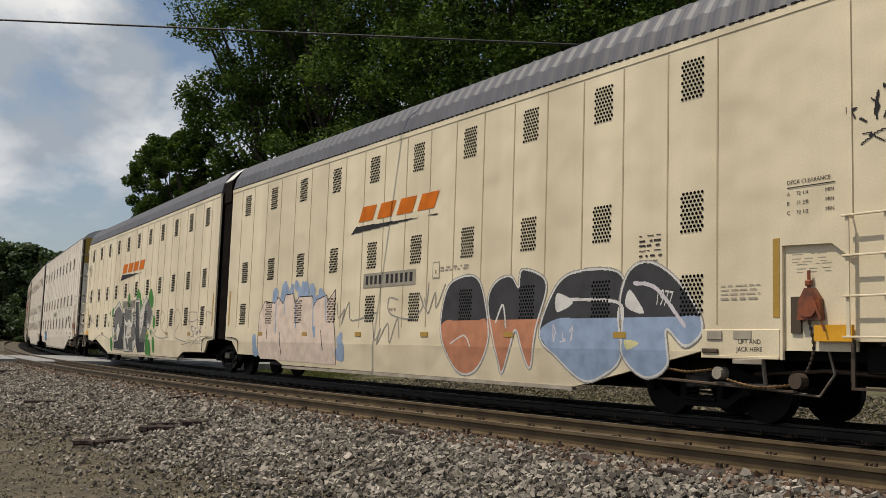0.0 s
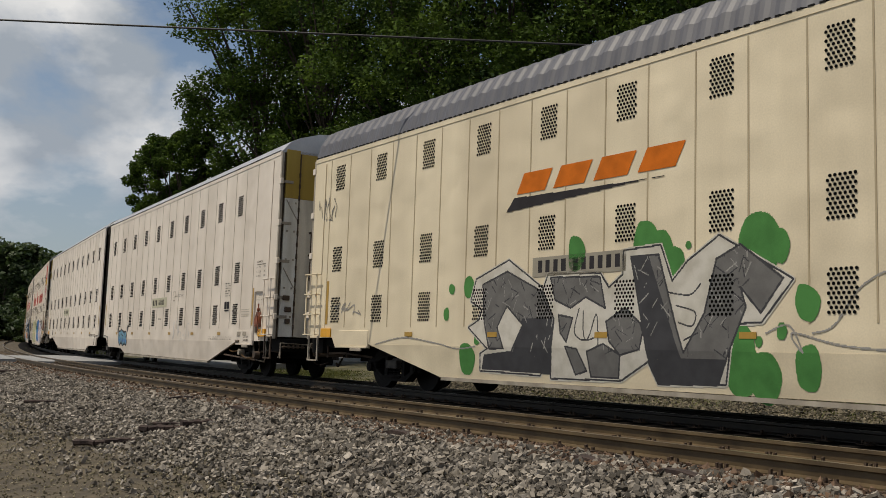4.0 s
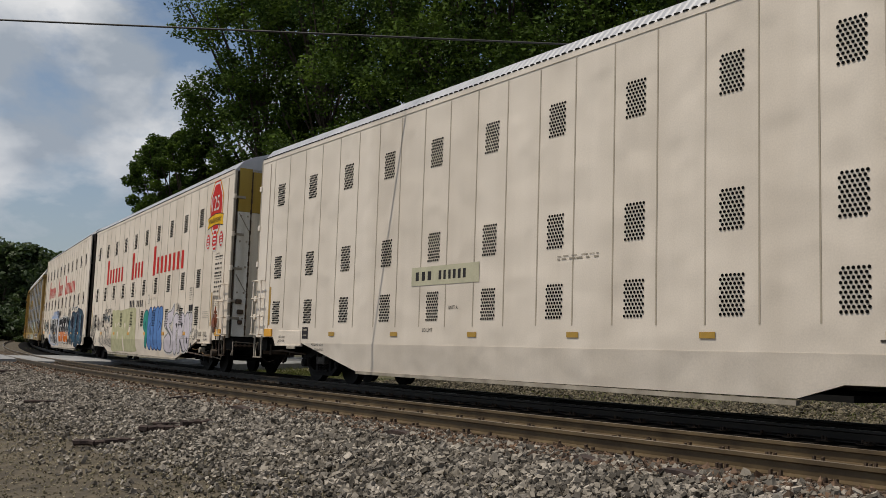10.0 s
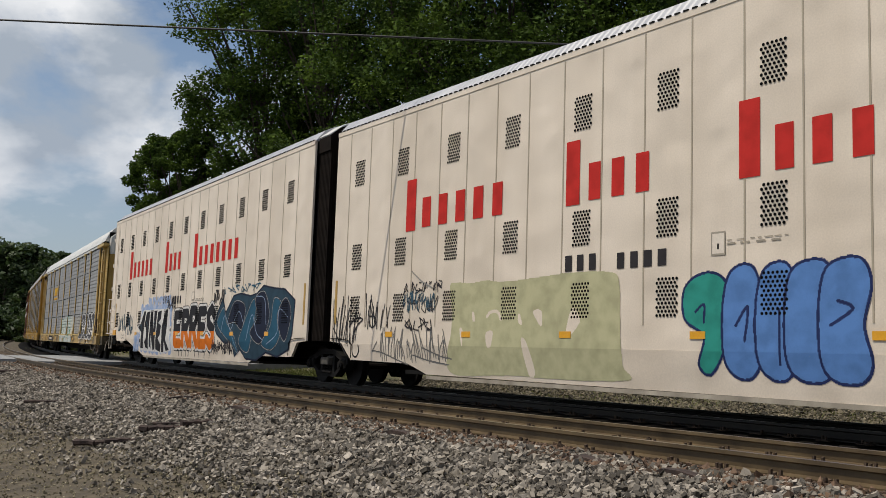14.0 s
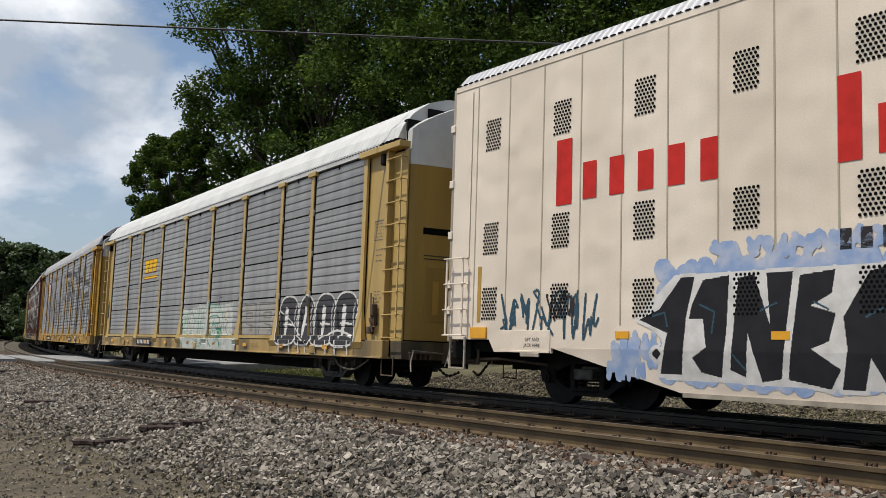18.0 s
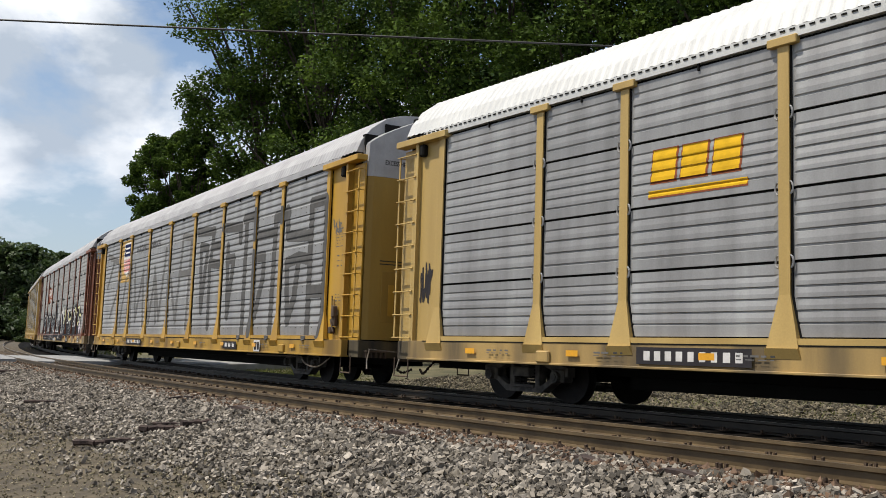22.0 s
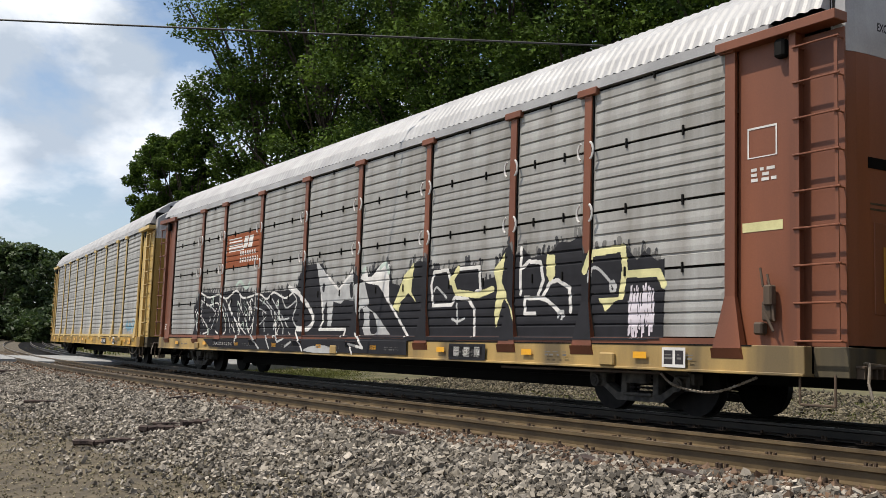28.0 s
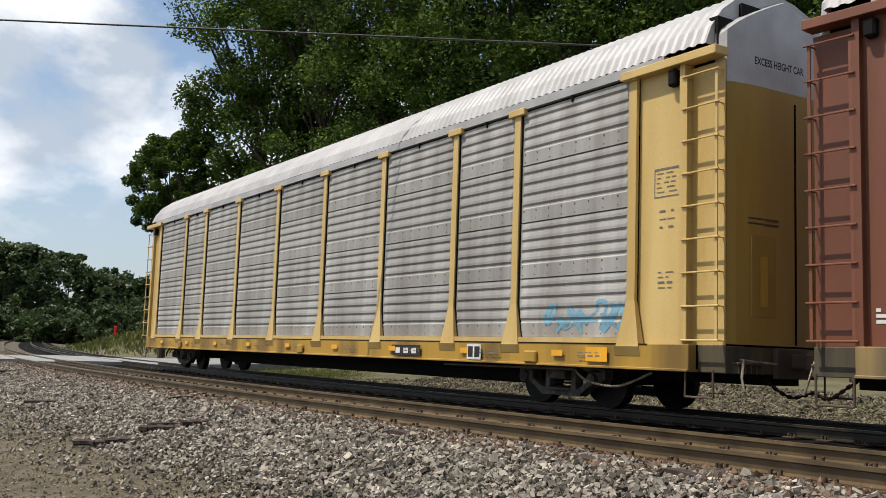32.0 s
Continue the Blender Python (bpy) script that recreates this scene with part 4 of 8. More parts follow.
        part("chain_roller", rod(bmesh.new(), (X(20.12), -1.55, 0.60), (X(20.12), -1.4, 0.60), 0.10, 12), M["rusty"], car)
        rig = bmesh.new()
        rod(rig, (X(17.4), -1.48, 0.56), (X(20.1), -1.48, 0.46), 0.022, 6)
        part("brake_rod", rig, M["rusty"], car)
        a, b = sorted((X(20.42), X(20.94)))
        part("reflector_plate", boxes((a, b, -SIDE_Y - 0.03, -SIDE_Y + 0.02, 1.1, 1.3)), M["amber"], car)
        part("tape", boxes((X(19.85) - 0.05, X(19.85) + 0.05, -SIDE_Y - 0.006, -SIDE_Y + 0.01, 1.4, 2.42)), M["tape"], car)
        add_truck(car, X(18.2))
    else:
        part("tape", boxes((X(20.57) - 0.05, X(20.57) + 0.05, -SIDE_Y - 0.006, -SIDE_Y + 0.01, 1.4, 2.42)), M["tape"], car)
        a, b = sorted((X(20.32), X(20.79)))
        part("reflector_plate", boxes((a, b, -SIDE_Y - 0.03, -SIDE_Y + 0.02, 1.1, 1.3)), M["amber"], car)
        add_truck(car, X(18.2))
        add_truck(car, X(0.0))
        # folded gasket over the joint
        gk = part("gasket", boxes((X(0.36), X(0.36) + 0.72, -1.36, 1.36, 1.0, EAVE_A - 0.2)), M["gasket"], car, "black folded rubber gasket")
        fold = mesh_of(boxes((-0.028, 0.028, -1.42, 1.42, 1.0, EAVE_A - 0.02), bevel=0.01), "fold", M["gasket"])
        for i in range(9):
            part("fold", fold, None, gk).location = (X(0.36) + 0.04 + i * 0.08, 0, 0)
        bm = bmesh.new()
        for i in range(6):
            x = X(0.36) + 0.08 + i * 0.11
            for k in range(8):
                y0, y1 = -1.45 + k * 0.3625, -1.45 + (k + 1) * 0.3625
                z = lambda y: EAVE_A + float(np.interp(abs(y), [p[0] for p in profile[::-1]], [p[1] for p in profile[::-1]])) - 0.05
                rod(bm, (x, y0, z(y0)), (x, y1, z(y1)), 0.024, 5)
        part("roof_bridge", bm, M["roof_white"], car, "white slats over the black joint")
        bm = bmesh.new()
        prism(bm, [(y, zz) for y, zz in ((q_, z(q_) - 0.03) for q_ in (-1.45, -1.2, -0.9, -0.45, 0, 0.45, 0.9, 1.2, 1.45))] + [(1.45, EAVE_A - 0.3), (-1.45, EAVE_A - 0.3)], 0, 0.72)
        bed = part("bridge_bed", bm, M["gasket"], car)
        bed.matrix_basis = Matrix.Translation((X(0.36) + 0.72, 0, 0)) @ Matrix.Rotation(math.pi / 2, 4, "Z")
    part("tape", boxes((X(0.55) - 0.05, X(0.55) + 0.05, -SIDE_Y - 0.006, -SIDE_Y + 0.01, 1.4, 2.42)), M["tape"], car)
    way = [(1.39, 0.62), (1.39, 0.92), (1.34, 0.99), (1.22, 1.03), (0.86, 1.06), (0.4, 1.07)]
    bm = bmesh.new()
    for (qa, za), (qb, zb) in zip(way, way[1:]):
        rod(bm, (X(qa), -(SIDE_Y + 0.02), za), (X(qb), -(SIDE_Y + 0.02), zb), 0.010, 6)
    part("release_rod", bm, M["black"], car, "bent black release rod")
    deco(car, X, d)
    return car


# ---------------------------------------------------------------- three-deck car carriers on flat wagons
POSTS = (-12.2, -9.28, -7.28, -4.4, -1.45, 1.45, 4.4, 7.28, 9.28, 12.2)
EAVE_T = 5.18
SEAMS = (1.13, 2.14, 3.12, 4.14, 5.12)
HALF_T = 13.75
END_T = {1: 13.9, -1: 13.74}      # front and rear ends from the middle


def rib_profile(z0, z1, band, pitch=0.175, depth=0.02):
    """(y, z) down the ribs; band: height of a flat strip at the foot of the sheet."""
    if band:
        zb, zt = z0 + band, z1
        prof = [(-depth, z0 + 0.005), (-depth, zb - 0.02)]
    else:
        zb, zt = z0 + 0.17, z1 - 0.16
        prof = [(-depth, z0), (-depth, zb - 0.01)]
    n = max(1, round((zt - zb) / pitch))
    p_ = (zt - zb) / n
    depth = depth if band else depth * 0.9
    for i in range(n):
        z = zb + p_ * i
        if band:
            prof += [(0.0, z + 0.03 * p_), (0.0, z + 0.14 * p_), (-depth, z + 0.36 * p_), (-depth * 0.92, z + 0.62 * p_), (-depth * 0.25, z + 0.95 * p_)]
        else:
            prof += [(0.004, z + 0.02 * p_), (0.004, z + 0.10 * p_), (-depth, z + 0.17 * p_), (-depth, z + 0.52 * p_), (-depth * 0.35, z + 0.97 * p_)]
    if not band:
        prof += [(-depth, zt + 0.02), (-depth, z1)]
    return prof


def corrugated(width, z0, z1, material, band, pitch=0.175, depth=0.02):
    """A ribbed sheet in the xz plane, centred on x, ribs along x, facing -y."""
    bm = bmesh.new()
    prof = rib_profile(z0, z1, band, pitch, depth)
    # the ribs run out flat beside the posts
    rows = [[bm.verts.new((s * (width / 2 - e), y * f, z)) for s, e, f in ((-1, 0, 0.0), (-1, 0.07, 0.0), (-1, 0.13, 1), (1, 0.13, 1), (1, 0.07, 0.0), (1, 0, 0.0))] for y, z in prof]
    for a, b in zip(rows, rows[1:]):
        for i in range(5):
            bm.faces.new((a[i], a[i + 1], b[i + 1], b[i]))
    back = [(bm.verts.new((-width / 2, 0.02, z)), bm.verts.new((width / 2, 0.02, z))) for z in (z0, z1)]
    bm.faces.new((back[0][0], back[1][0], back[1][1], back[0][1]))
    bm.faces.new((rows[0][0], back[0][0], back[0][1], *rows[0][:0:-1]))
    bm.faces.new((rows[-1][-1], back[1][1], back[1][0], *rows[-1][:-1]))
    bmesh.ops.recalc_face_normals(bm, faces=bm.faces)
    return mesh_of(bm, "panel", material)


_panels = {}


def panel_mesh(width, z0, z1, material, band):
    key = (round(width, 2), z0, z1, material, band)
    if key not in _panels:
        _panels[key] = corrugated(width, z0, z1, M[material], band)
    return _panels[key]


def end_door_mesh(z0, z1, material):
    """Rounded clam-shell end, its nose towards +x from x = 0."""
    bm = bmesh.new()
    prof = []
    for i in range(13):
        a = -90 + 180 * i / 12
        y, x = 1.38 * math.sin(radians(a)), 0.24 * abs(math.cos(radians(a))) ** 0.45
        prof.append((x, y))
    rows = []
    for z in (z0, z1):
        rows.append([bm.verts.new((x, y, z)) for x, y in prof])
    for i in range(len(prof) - 1):
        bm.faces.new((rows[0][i], rows[0][i + 1], rows[1][i + 1], rows[1][i]))
    bm.faces.new(rows[1])
    bm.faces.new(rows[0][::-1])
    bmesh.ops.recalc_face_normals(bm, faces=bm.faces)
    return mesh_of(bm, "end_door", M[material], smooth=False)


def hood_mesh(material):
    """The white top of an end: bowed like the door below, under a pitched top."""
    bm = bmesh.new()
    lo, hi = [], []
    for i in range(13):
        a = -90 + 180 * i / 12
        y, x = 1.38 * math.sin(radians(a)), 0.24 * abs(math.cos(radians(a))) ** 0.45
        lo.append(bm.verts.new((x, y, 4.744)))
        hi.append(bm.verts.new((x * 0.8 - 0.1 * (1 - abs(y) / 1.38), y * 0.97, 5.45 + 0.75 * (1 - abs(y) / 1.38) ** 0.75)))
    back = [bm.verts.new((-0.05, v.co.y * 1.02, v.co.z + 0.02)) for v in hi]
    foot = [bm.verts.new((-0.05, s_ * 1.38, 4.744)) for s_ in (-1, 1)]
    bm.faces.new((foot[0], lo[0], hi[0], back[0]))
    bm.faces.new((lo[-1], foot[1], back[-1], hi[-1]))
    for i in range(12):
        bm.faces.new((lo[i], lo[i + 1], hi[i + 1], hi[i]))
        bm.faces.new((hi[i], hi[i + 1], back[i + 1], back[i]))
    bmesh.ops.recalc_face_normals(bm, faces=bm.faces)
    return mesh_of(bm, "hood", M[material])


CLIP = mesh_of(boxes((-0.016, 0.016, -0.016, 0.016, -0.075, 0.075), bevel=0.005), "clip", M["black"])


def chain_mesh(pts, r=0.014, n=22):
    """A sagging chain of short links."""
    p = spline_pts(pts, False, n)
    bm = bmesh.new()
    for i, (a, b) in enumerate(zip(p[:-1], p[1:])):
        rod(bm, a, b, r * (1.5 if i % 2 else 0.8), 5)
    return bm


def trilevel(x0, label, frame_paint, sill_paint, panel, roof, end_paint, band, deco, brake=True):
    car = new("car_carrier")
    tagged(car, label, "railcar", "railcars of the train")
    X = lambda q: x0 + q           # q: forwards from the middle
    rows = list(zip(SEAMS[:-1], SEAMS[1:]))
    seam = 0.001 if band else 0.02
    for side in (-1, 1):
        y = side * 1.50
        for xa, xb in zip(POSTS, POSTS[1:]):
            w = xb - xa - 0.1
            for za, zb in rows:
                p_ = part("panel", panel_mesh(w, za + seam, zb - seam, panel, band), None, car)
                p_.location = (X((xa + xb) / 2), y, 0)
                p_.rotation_euler = (0, 0, 0 if side < 0 else math.pi)
        if band:
            bm = bmesh.new()
            for xa, xb in zip(POSTS, POSTS[1:]):
                for za, zb in rows:
                    for i in range(int((xb - xa - 0.3) / 0.34) + 1):
                        x = X(xa + 0.2 + 0.34 * i)
                        for z, r in ((za + 0.06, 0.009), (za + 0.20, 0.013)):
                            box(bm, x - r, x + r, side * 1.525, side * 1.50, z - r, z + r)
            part("rivet", bm, M["soot"], car)["kind"] = "stuff"
        for i, xp in enumerate(POSTS):
            bm = bmesh.new()
            w = 0.085
            prism(bm, [(X(xp - w), 1.7), (X(xp - 0.24), 1.0), (X(xp + 0.24), 1.0), (X(xp + w), 1.7), (X(xp + w), EAVE_T - 0.08), (X(xp - w), EAVE_T - 0.08)],
                  side * 1.62, side * 1.50)
            for v in bm.verts:
                if v.co.z > 1.5 and abs(v.co.y) > 1.6:
                    v.co.y = side * 1.555
            part("post", bm, M[frame_paint], car)
            # black strip right of the post paints in its shadow line, camera side only
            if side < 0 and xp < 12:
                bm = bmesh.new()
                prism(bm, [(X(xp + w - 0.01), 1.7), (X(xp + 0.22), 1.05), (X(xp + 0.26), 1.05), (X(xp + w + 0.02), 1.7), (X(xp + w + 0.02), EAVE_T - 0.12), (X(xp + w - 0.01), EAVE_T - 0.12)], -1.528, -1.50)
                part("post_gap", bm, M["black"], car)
            bm = bmesh.new()
            prism(bm, [(X(xp - 0.24), 0.998), (X(xp + 0.24), 0.998), (X(xp + 0.27), 0.86), (X(xp - 0.27), 0.86)], side * 1.66, side * 1.60)
            for v in bm.verts:
                if v.co.z < 0.9 and abs(v.co.y) > 1.64:
                    v.co.y = side * 1.605
            part("post_foot", bm, M[frame_paint], car)
            wb = 0.23 if abs(xp) < 12 else 0.1
            part("post_cap", boxes((X(xp - wb), X(xp + wb), side * 1.50, side * 1.60, EAVE_T - 0.12, EAVE_T), bevel=0.01), M[frame_paint], car)
        for xa, xb in zip(POSTS, POSTS[1:]):
            for z in SEAMS[1:] if panel == "panel_b" and not band else SEAMS[4:]:
                for f in ((0.3, 0.7) if z < 5 else (0.5,)):
                    cl = part("clip", CLIP, None, car)
                    cl.location = (X(xa + (xb - xa) * f), side * 1.53, z)
        part("side_sill", boxes((X(-13.1), X(13.4), side * 1.44, side * 1.60, 0.68, 1.04), (X(-13.1), X(13.4), side * 1.3, side * 1.63, 0.66, 0.70), bevel=0.008), M[sill_paint], car)
        # thin black strip stands in for the shade in the joint above the sill
        part("sill_joint", boxes((X(-12.6), X(12.6), side * 1.56, side * 1.606, 1.026, 1.044)), M["black"], car)
        part("deck_edge", boxes((X(-12.1), X(12.1), side * 1.52, side * 1.60, 1.046, 1.13)), M[frame_paint], car)
        part("top_chord", boxes((X(-HALF_T + 0.9), X(HALF_T - 0.9), side * 1.46, side * 1.56, EAVE_T - 0.03, EAVE_T + 0.12)), M[roof], car)
    ln, mid = 27.12, 0.08
    for e in (-1, 1):
        xs = sorted((X(mid + e * (ln / 2 - 0.1)), X(e * (END_T[e] - 0.2))))
        part("roof_end_frame", boxes((*xs, -1.36, 1.36, EAVE_T - 0.1, EAVE_T + 0.55), (*xs, -0.85, 0.85, EAVE_T + 0.55, EAVE_T + 0.85)), M["black"], car, "dark frame in the gap behind the end hood")
    rf = part("roof", roof_mesh(ln, EAVE_T, ROOF_HIGH, M[roof], 0.19, 0.010 if roof == "roof_white" else 0.014), None, car)
    rf.location = (X(mid), 0, 0)
    if roof == "roof_white":
        bm = bmesh.new()
        for i in range(int(ln / 0.15)):
            x = X(mid - ln / 2 + 0.08 + i * 0.15)
            box(bm, x - 0.04, x + 0.04, -1.572, -1.53, EAVE_T + 0.07, EAVE_T + 0.092)
        part("roof_trim", bm, M["black"], car)["kind"] = "stuff"
    part("underframe", boxes((X(-HALF_T + 0.2), X(HALF_T - 0.2), -1.4, 1.4, 0.86, 1.03), (X(-HALF_T), X(HALF_T)  , -0.32, 0.32, 0.5, 0.86)), M["black"], car)
    part("centre_sill", boxes((X(-8.2), X(8.2), -0.36, 0.36, 0.30, 0.496)), M["black"], car)
    part("inner_lining", boxes((X(-12.2), X(12.2), -1.46, -1.44, 1.06, EAVE_T), (X(-12.2), X(12.2), 1.44, 1.46, 1.06, EAVE_T)), M["black"], car)
    for z in (2.45, 3.85):
        part("deck", boxes((X(-12.5), X(12.5), -1.42, 1.42, z, z + 0.06)), M["black"], car)
    for e in (-1, 1):
        rz, E = 0 if e > 0 else math.pi, END_T[e]
        o = E - HALF_T
        dm = part("end_door", end_door_mesh(1.06, 4.74, end_paint), None, car)
        dm.location, dm.rotation_euler = (X(e * (E - 0.19)), 0, 0), (0, 0, rz)
        dt = part("end_door_top", hood_mesh(roof), None, car, "white upper hood of the end door")
        dt.location, dt.rotation_euler = (X(e * (E - 0.19)), 0, 0), (0, 0, rz)
        for side in (-1, 1):
            a, b = sorted((X(e * 12.28), X(e * (13.05 + o))))
            part("corner_panel", boxes((a, b, side * 1.40, side * 1.47, 1.04, EAVE_T - 0.1)), M[frame_paint], car)
            a, b = sorted((X(e * (13.02 + o)), X(e * (E - 0.03))))
            part("ladder_backing", boxes((a, b, side * 1.38, side * 1.41, 1.04, EAVE_T - 0.15)), M[frame_paint], car)
            a, b = sorted((X(e * (13.02 + o)), X(e * (13.12 + o))))
            part("corner_post", boxes((a, b, side * 1.36, side * 1.56, 1.04, EAVE_T - 0.05)), M[frame_paint], car)
            a, b = sorted((X(e * 12.0), X(e * E)))
            part("top_bracket", boxes((a, b, side * 1.38, side * 1.64, EAVE_T - 0.10, EAVE_T + 0.03), bevel=0.008), M[frame_paint], car)
            a, b = sorted((X(e * (12.8 + o)), X(e * (12.96 + o))))
            part("latch_hood", boxes((a, b, side * 1.46, side * 1.60, EAVE_T - 0.38, EAVE_T - 0.13), bevel=0.03), M["black"], car)
            lad = part("ladder", ladder_mesh(0.56, 1.1, EAVE_T - 0.3, 9, 0, M[frame_paint], offset=0.15), None, car)
            lad.location = (X(e * (13.42 + o)) - 0.28 * (1 if side < 0 else -1), side * 1.41, 0)
            lad.rotation_euler = (0, 0, 0 if side < 0 else math.pi)
            bm = bmesh.new()
            for q in (13.15 + o, 13.65 + o):
                rod(bm, (X(e * q), side * 1.55, 0.7), (X(e * q), side * 1.55, 0.32), 0.016, 6)
            rod(bm, (X(e * (13.15 + o)), side * 1.55, 0.32), (X(e * (13.65 + o)), side * 1.55, 0.32), 0.016, 6)
            part("stirrup", bm, M["rusty"], car)
        a, b = sorted((X(e * (13.104 if e < 0 else 13.404)), X(e * E)))
        part("end_sill", boxes((a, b, -1.42, 1.42, 0.66, 1.036), bevel=0.01), M["soot"], car, "sooty end sill")
        for sy in (-1, 1):
            rc = part("door_recess", boxes((-0.02, 0.012, -0.24, 0.24, 1.45, 2.6), bevel=0.006), M[end_paint], car, "recessed panel of the end door")
            rc.matrix_basis = Matrix.Translation((X(e * (E - 0.19)), 0, 0)) @ Matrix.Rotation(rz, 4, "Z") @ Matrix.Translation((0.222, sy * 0.68, 0)) @ Matrix.Rotation(sy * 0.07, 4, "Z")
            st = part("door_stripe", boxes((-0.02, 0.018, -0.07, 0.07, 1.6, 2.3)), M["yellow_b"], car)
            st.matrix_basis = rc.matrix_basis.copy()
            if band == 0.0 and sy < 0:
                sl = part("slot", boxes((-0.02, 0.012, -0.33, 0.33, 3.28, 3.42)), M["hole"], car)
                sl.matrix_basis = rc.matrix_basis.copy()
            for zz in (2.75, 2.82):
                mk = part("stencil", boxes((-0.02, 0.008, -0.3, 0.3, zz, zz + 0.025)), M["soot"], car)
                mk.matrix_basis = rc.matrix_basis.copy()
        part("door_joint", boxes(tuple(sorted((X(e * (E - 0.05)), X(e * (E + 0.055))))) + (-0.02, 0.02, 1.08, 4.6)), M["hole"], car)
        bm = bmesh.new()
        rod(bm, (X(e * (E + 0.05)), -1.2, 0.85), (X(e * (E + 0.12)), -0.5, 0.8), 0.016, 6)
        rod(bm, (X(e * (E + 0.12)), -1.2, 0.85), (X(e * (E + 0.16)), -1.28, 0.6), 0.018, 6)
        rod(bm, (X(e * (E + 0.16)), -1.28, 0.6), (X(e * (E + 0.22)), -1.3, 0.42), 0.018, 6)
        part("uncoupling_lever", bm, M["steel"], car)
        a, b = sorted((X(e * (E - 0.4)), X(e * (E + 0.52))))
        bm = boxes((a, b, -0.14, 0.14, 0.74, 0.96), bevel=0.03)
        box(bm, *sorted((X(e * (E + 0.3)), X(e * (E + 0.56)))), -0.2, 0.18, 0.68, 1.0, 0.06)
        part("coupler", bm, M["rusty"], car, "rusty knuckle coupler")
        bm = boxes((*sorted((X(e * E), X(e * (E + 0.12)))), -1.3, -0.75, 0.78, 0.82), (*sorted((X(e * E), X(e * (E + 0.08)))), -0.45, 0.45, 0.6, 1.03), bevel=0.008)
        for i in range(5):
            box(bm, *sorted((X(e * E), X(e * (E + 0.11)))), -1.28 + 0.12 * i, -1.25 + 0.12 * i, 0.66, 0.78)
        part("striker", bm, M["rusty"], car, "rusty striker plate and step")
        add_truck(car, X(e * 10.06), SIDE_FRAME_DUSTY)
        hose = [(X(e * (E - 0.2)), -0.5, 0.72), (X(e * (E + 0.05)), -0.55, 0.52), (X(e * (E + 0.35)), -0.5, 0.36), (X(e * (E + 0.62)), -0.4, 0.44)]
        part("air_hose", chain_mesh(hose, 0.02, 6), M["gasket"], car)
    part("brake_chain", chain_mesh([(X(10.9), -1.5, 0.62), (X(11.2), -1.5, 0.45), (X(11.9), -1.5, 0.40), (X(12.6), -1.5, 0.62)]), M["steel"], car, "hanging brake chain")
    bm = bmesh.new()
    rod(bm, (X(7.0), -1.48, 0.6), (X(10.9), -1.5, 0.62), 0.02, 6)
    part("brake_rod", bm, M["rusty"], car)
    for q_ in (9.9, -9.0, 0.6):
        part("sill_bracket", boxes((X(q_) - 0.16, X(q_) + 0.16, -1.66, -1.60, 0.70, 0.9), bevel=0.02), M[sill_paint], car)
    if brake:
        bm = bmesh.new()
        q = 12.82
        box(bm, X(q) - 0.09, X(q) + 0.08, -1.58, -1.47, 1.35, 1.62, 0.025)
        box(bm, X(q) - 0.03, X(q) + 0.1, -1.62, -1.5, 1.55, 1.82, 0.02)
        box(bm, X(q) - 0.2, X(q) - 0.06, -1.6, -1.47, 1.18, 1.34, 0.02)
        for dx_, z0_, z1_ in ((-0.05, 1.8, 2.05), (0.06, 1.78, 1.96), (0.12, 1.35, 1.7)):
            rod(bm, (X(q) + dx_, -1.58, z0_), (X(q) + dx_ - 0.06, -1.56, z1_), 0.016, 6)
        rod(bm, (X(q) - 0.02, -1.62, 1.5), (X(q) + 0.14, -1.62, 1.22), 0.018, 6)
        part("brake_gear", bm, M["rusty"], car, "rusty geared brake housing and lever")
    deco(car, X, 1)
    return car




# ---------------------------------------------------------------- what each car carries
def unit_marks(car, X, d, seed, deck):
    """Small stencils that every front unit carries."""
    L = []
    if deck:
        Y = -(SIDE_Y + 0.006)
        words(car, deck, 0.075, X(20.02), Y, 3.1, "p_text")
        L.append(rect("p_text", 20.02, 20.72, 3.045, 3.06))
        for i, (a, b) in enumerate((("A", "72 1/4"), ("B", "71 3/8"), ("C", "72 1/2"))):
            words(car, a, 0.07, X(20.02), Y, 2.95 - 0.12 * i, "p_text")
            words(car, b, 0.07, X(20.16), Y, 2.95 - 0.12 * i, "p_text")
            words(car, "MIN", 0.07, X(20.58), Y, 2.95 - 0.12 * i, "p_text")
        words(car, "LIFT AND", 0.085, X(19.25), -(SIDE_Y + 0.016), 1.06, "p_text")
        words(car, "JACK HERE", 0.085, X(19.22), -(SIDE_Y + 0.016), 0.96, "p_text")
        L += small_print("p_faint", 20.1, 20.6, 2.2, 3, h=0.014, seed=seed + 1)
    L += small_print("p_text", 17.38, 17.85, 2.66, 6, 0.075, 0.02, seed)
    L += small_print("p_faint", 18.95, 19.6, 1.85, 4, 0.06, 0.016, seed + 2, False)
    if seed != 1:
        L += small_print("p_faint", 16.0, 18.2, 1.08, 2, 0.06, 0.018, seed + 3)
    L += small_print("p_faint", 11.9, 12.9, 2.5, 2, 0.05, 0.025, seed + 4)
    L += [rect("p_faint", 11.62, 11.88, 2.28, 2.62), rect("cream" if deck and seed == 1 else "white", 11.65, 11.85, 2.31, 2.59), rect("p_text", 11.73, 11.77, 2.37, 2.45)]
    film(car, X, d, L, flat_side, ("stencil", "small dark stencilled data"))


def logo_slant(q0, q1, z0, z1):
    """Four slanted orange blocks over a dark wedge."""
    w = (q1 - q0) / 4
    L = []
    for i in range(4):
        a = q0 + i * w + 0.1
        L.append(rect("p_fire", a, a + w * 0.76, z0, z1, 0.55))
    return L


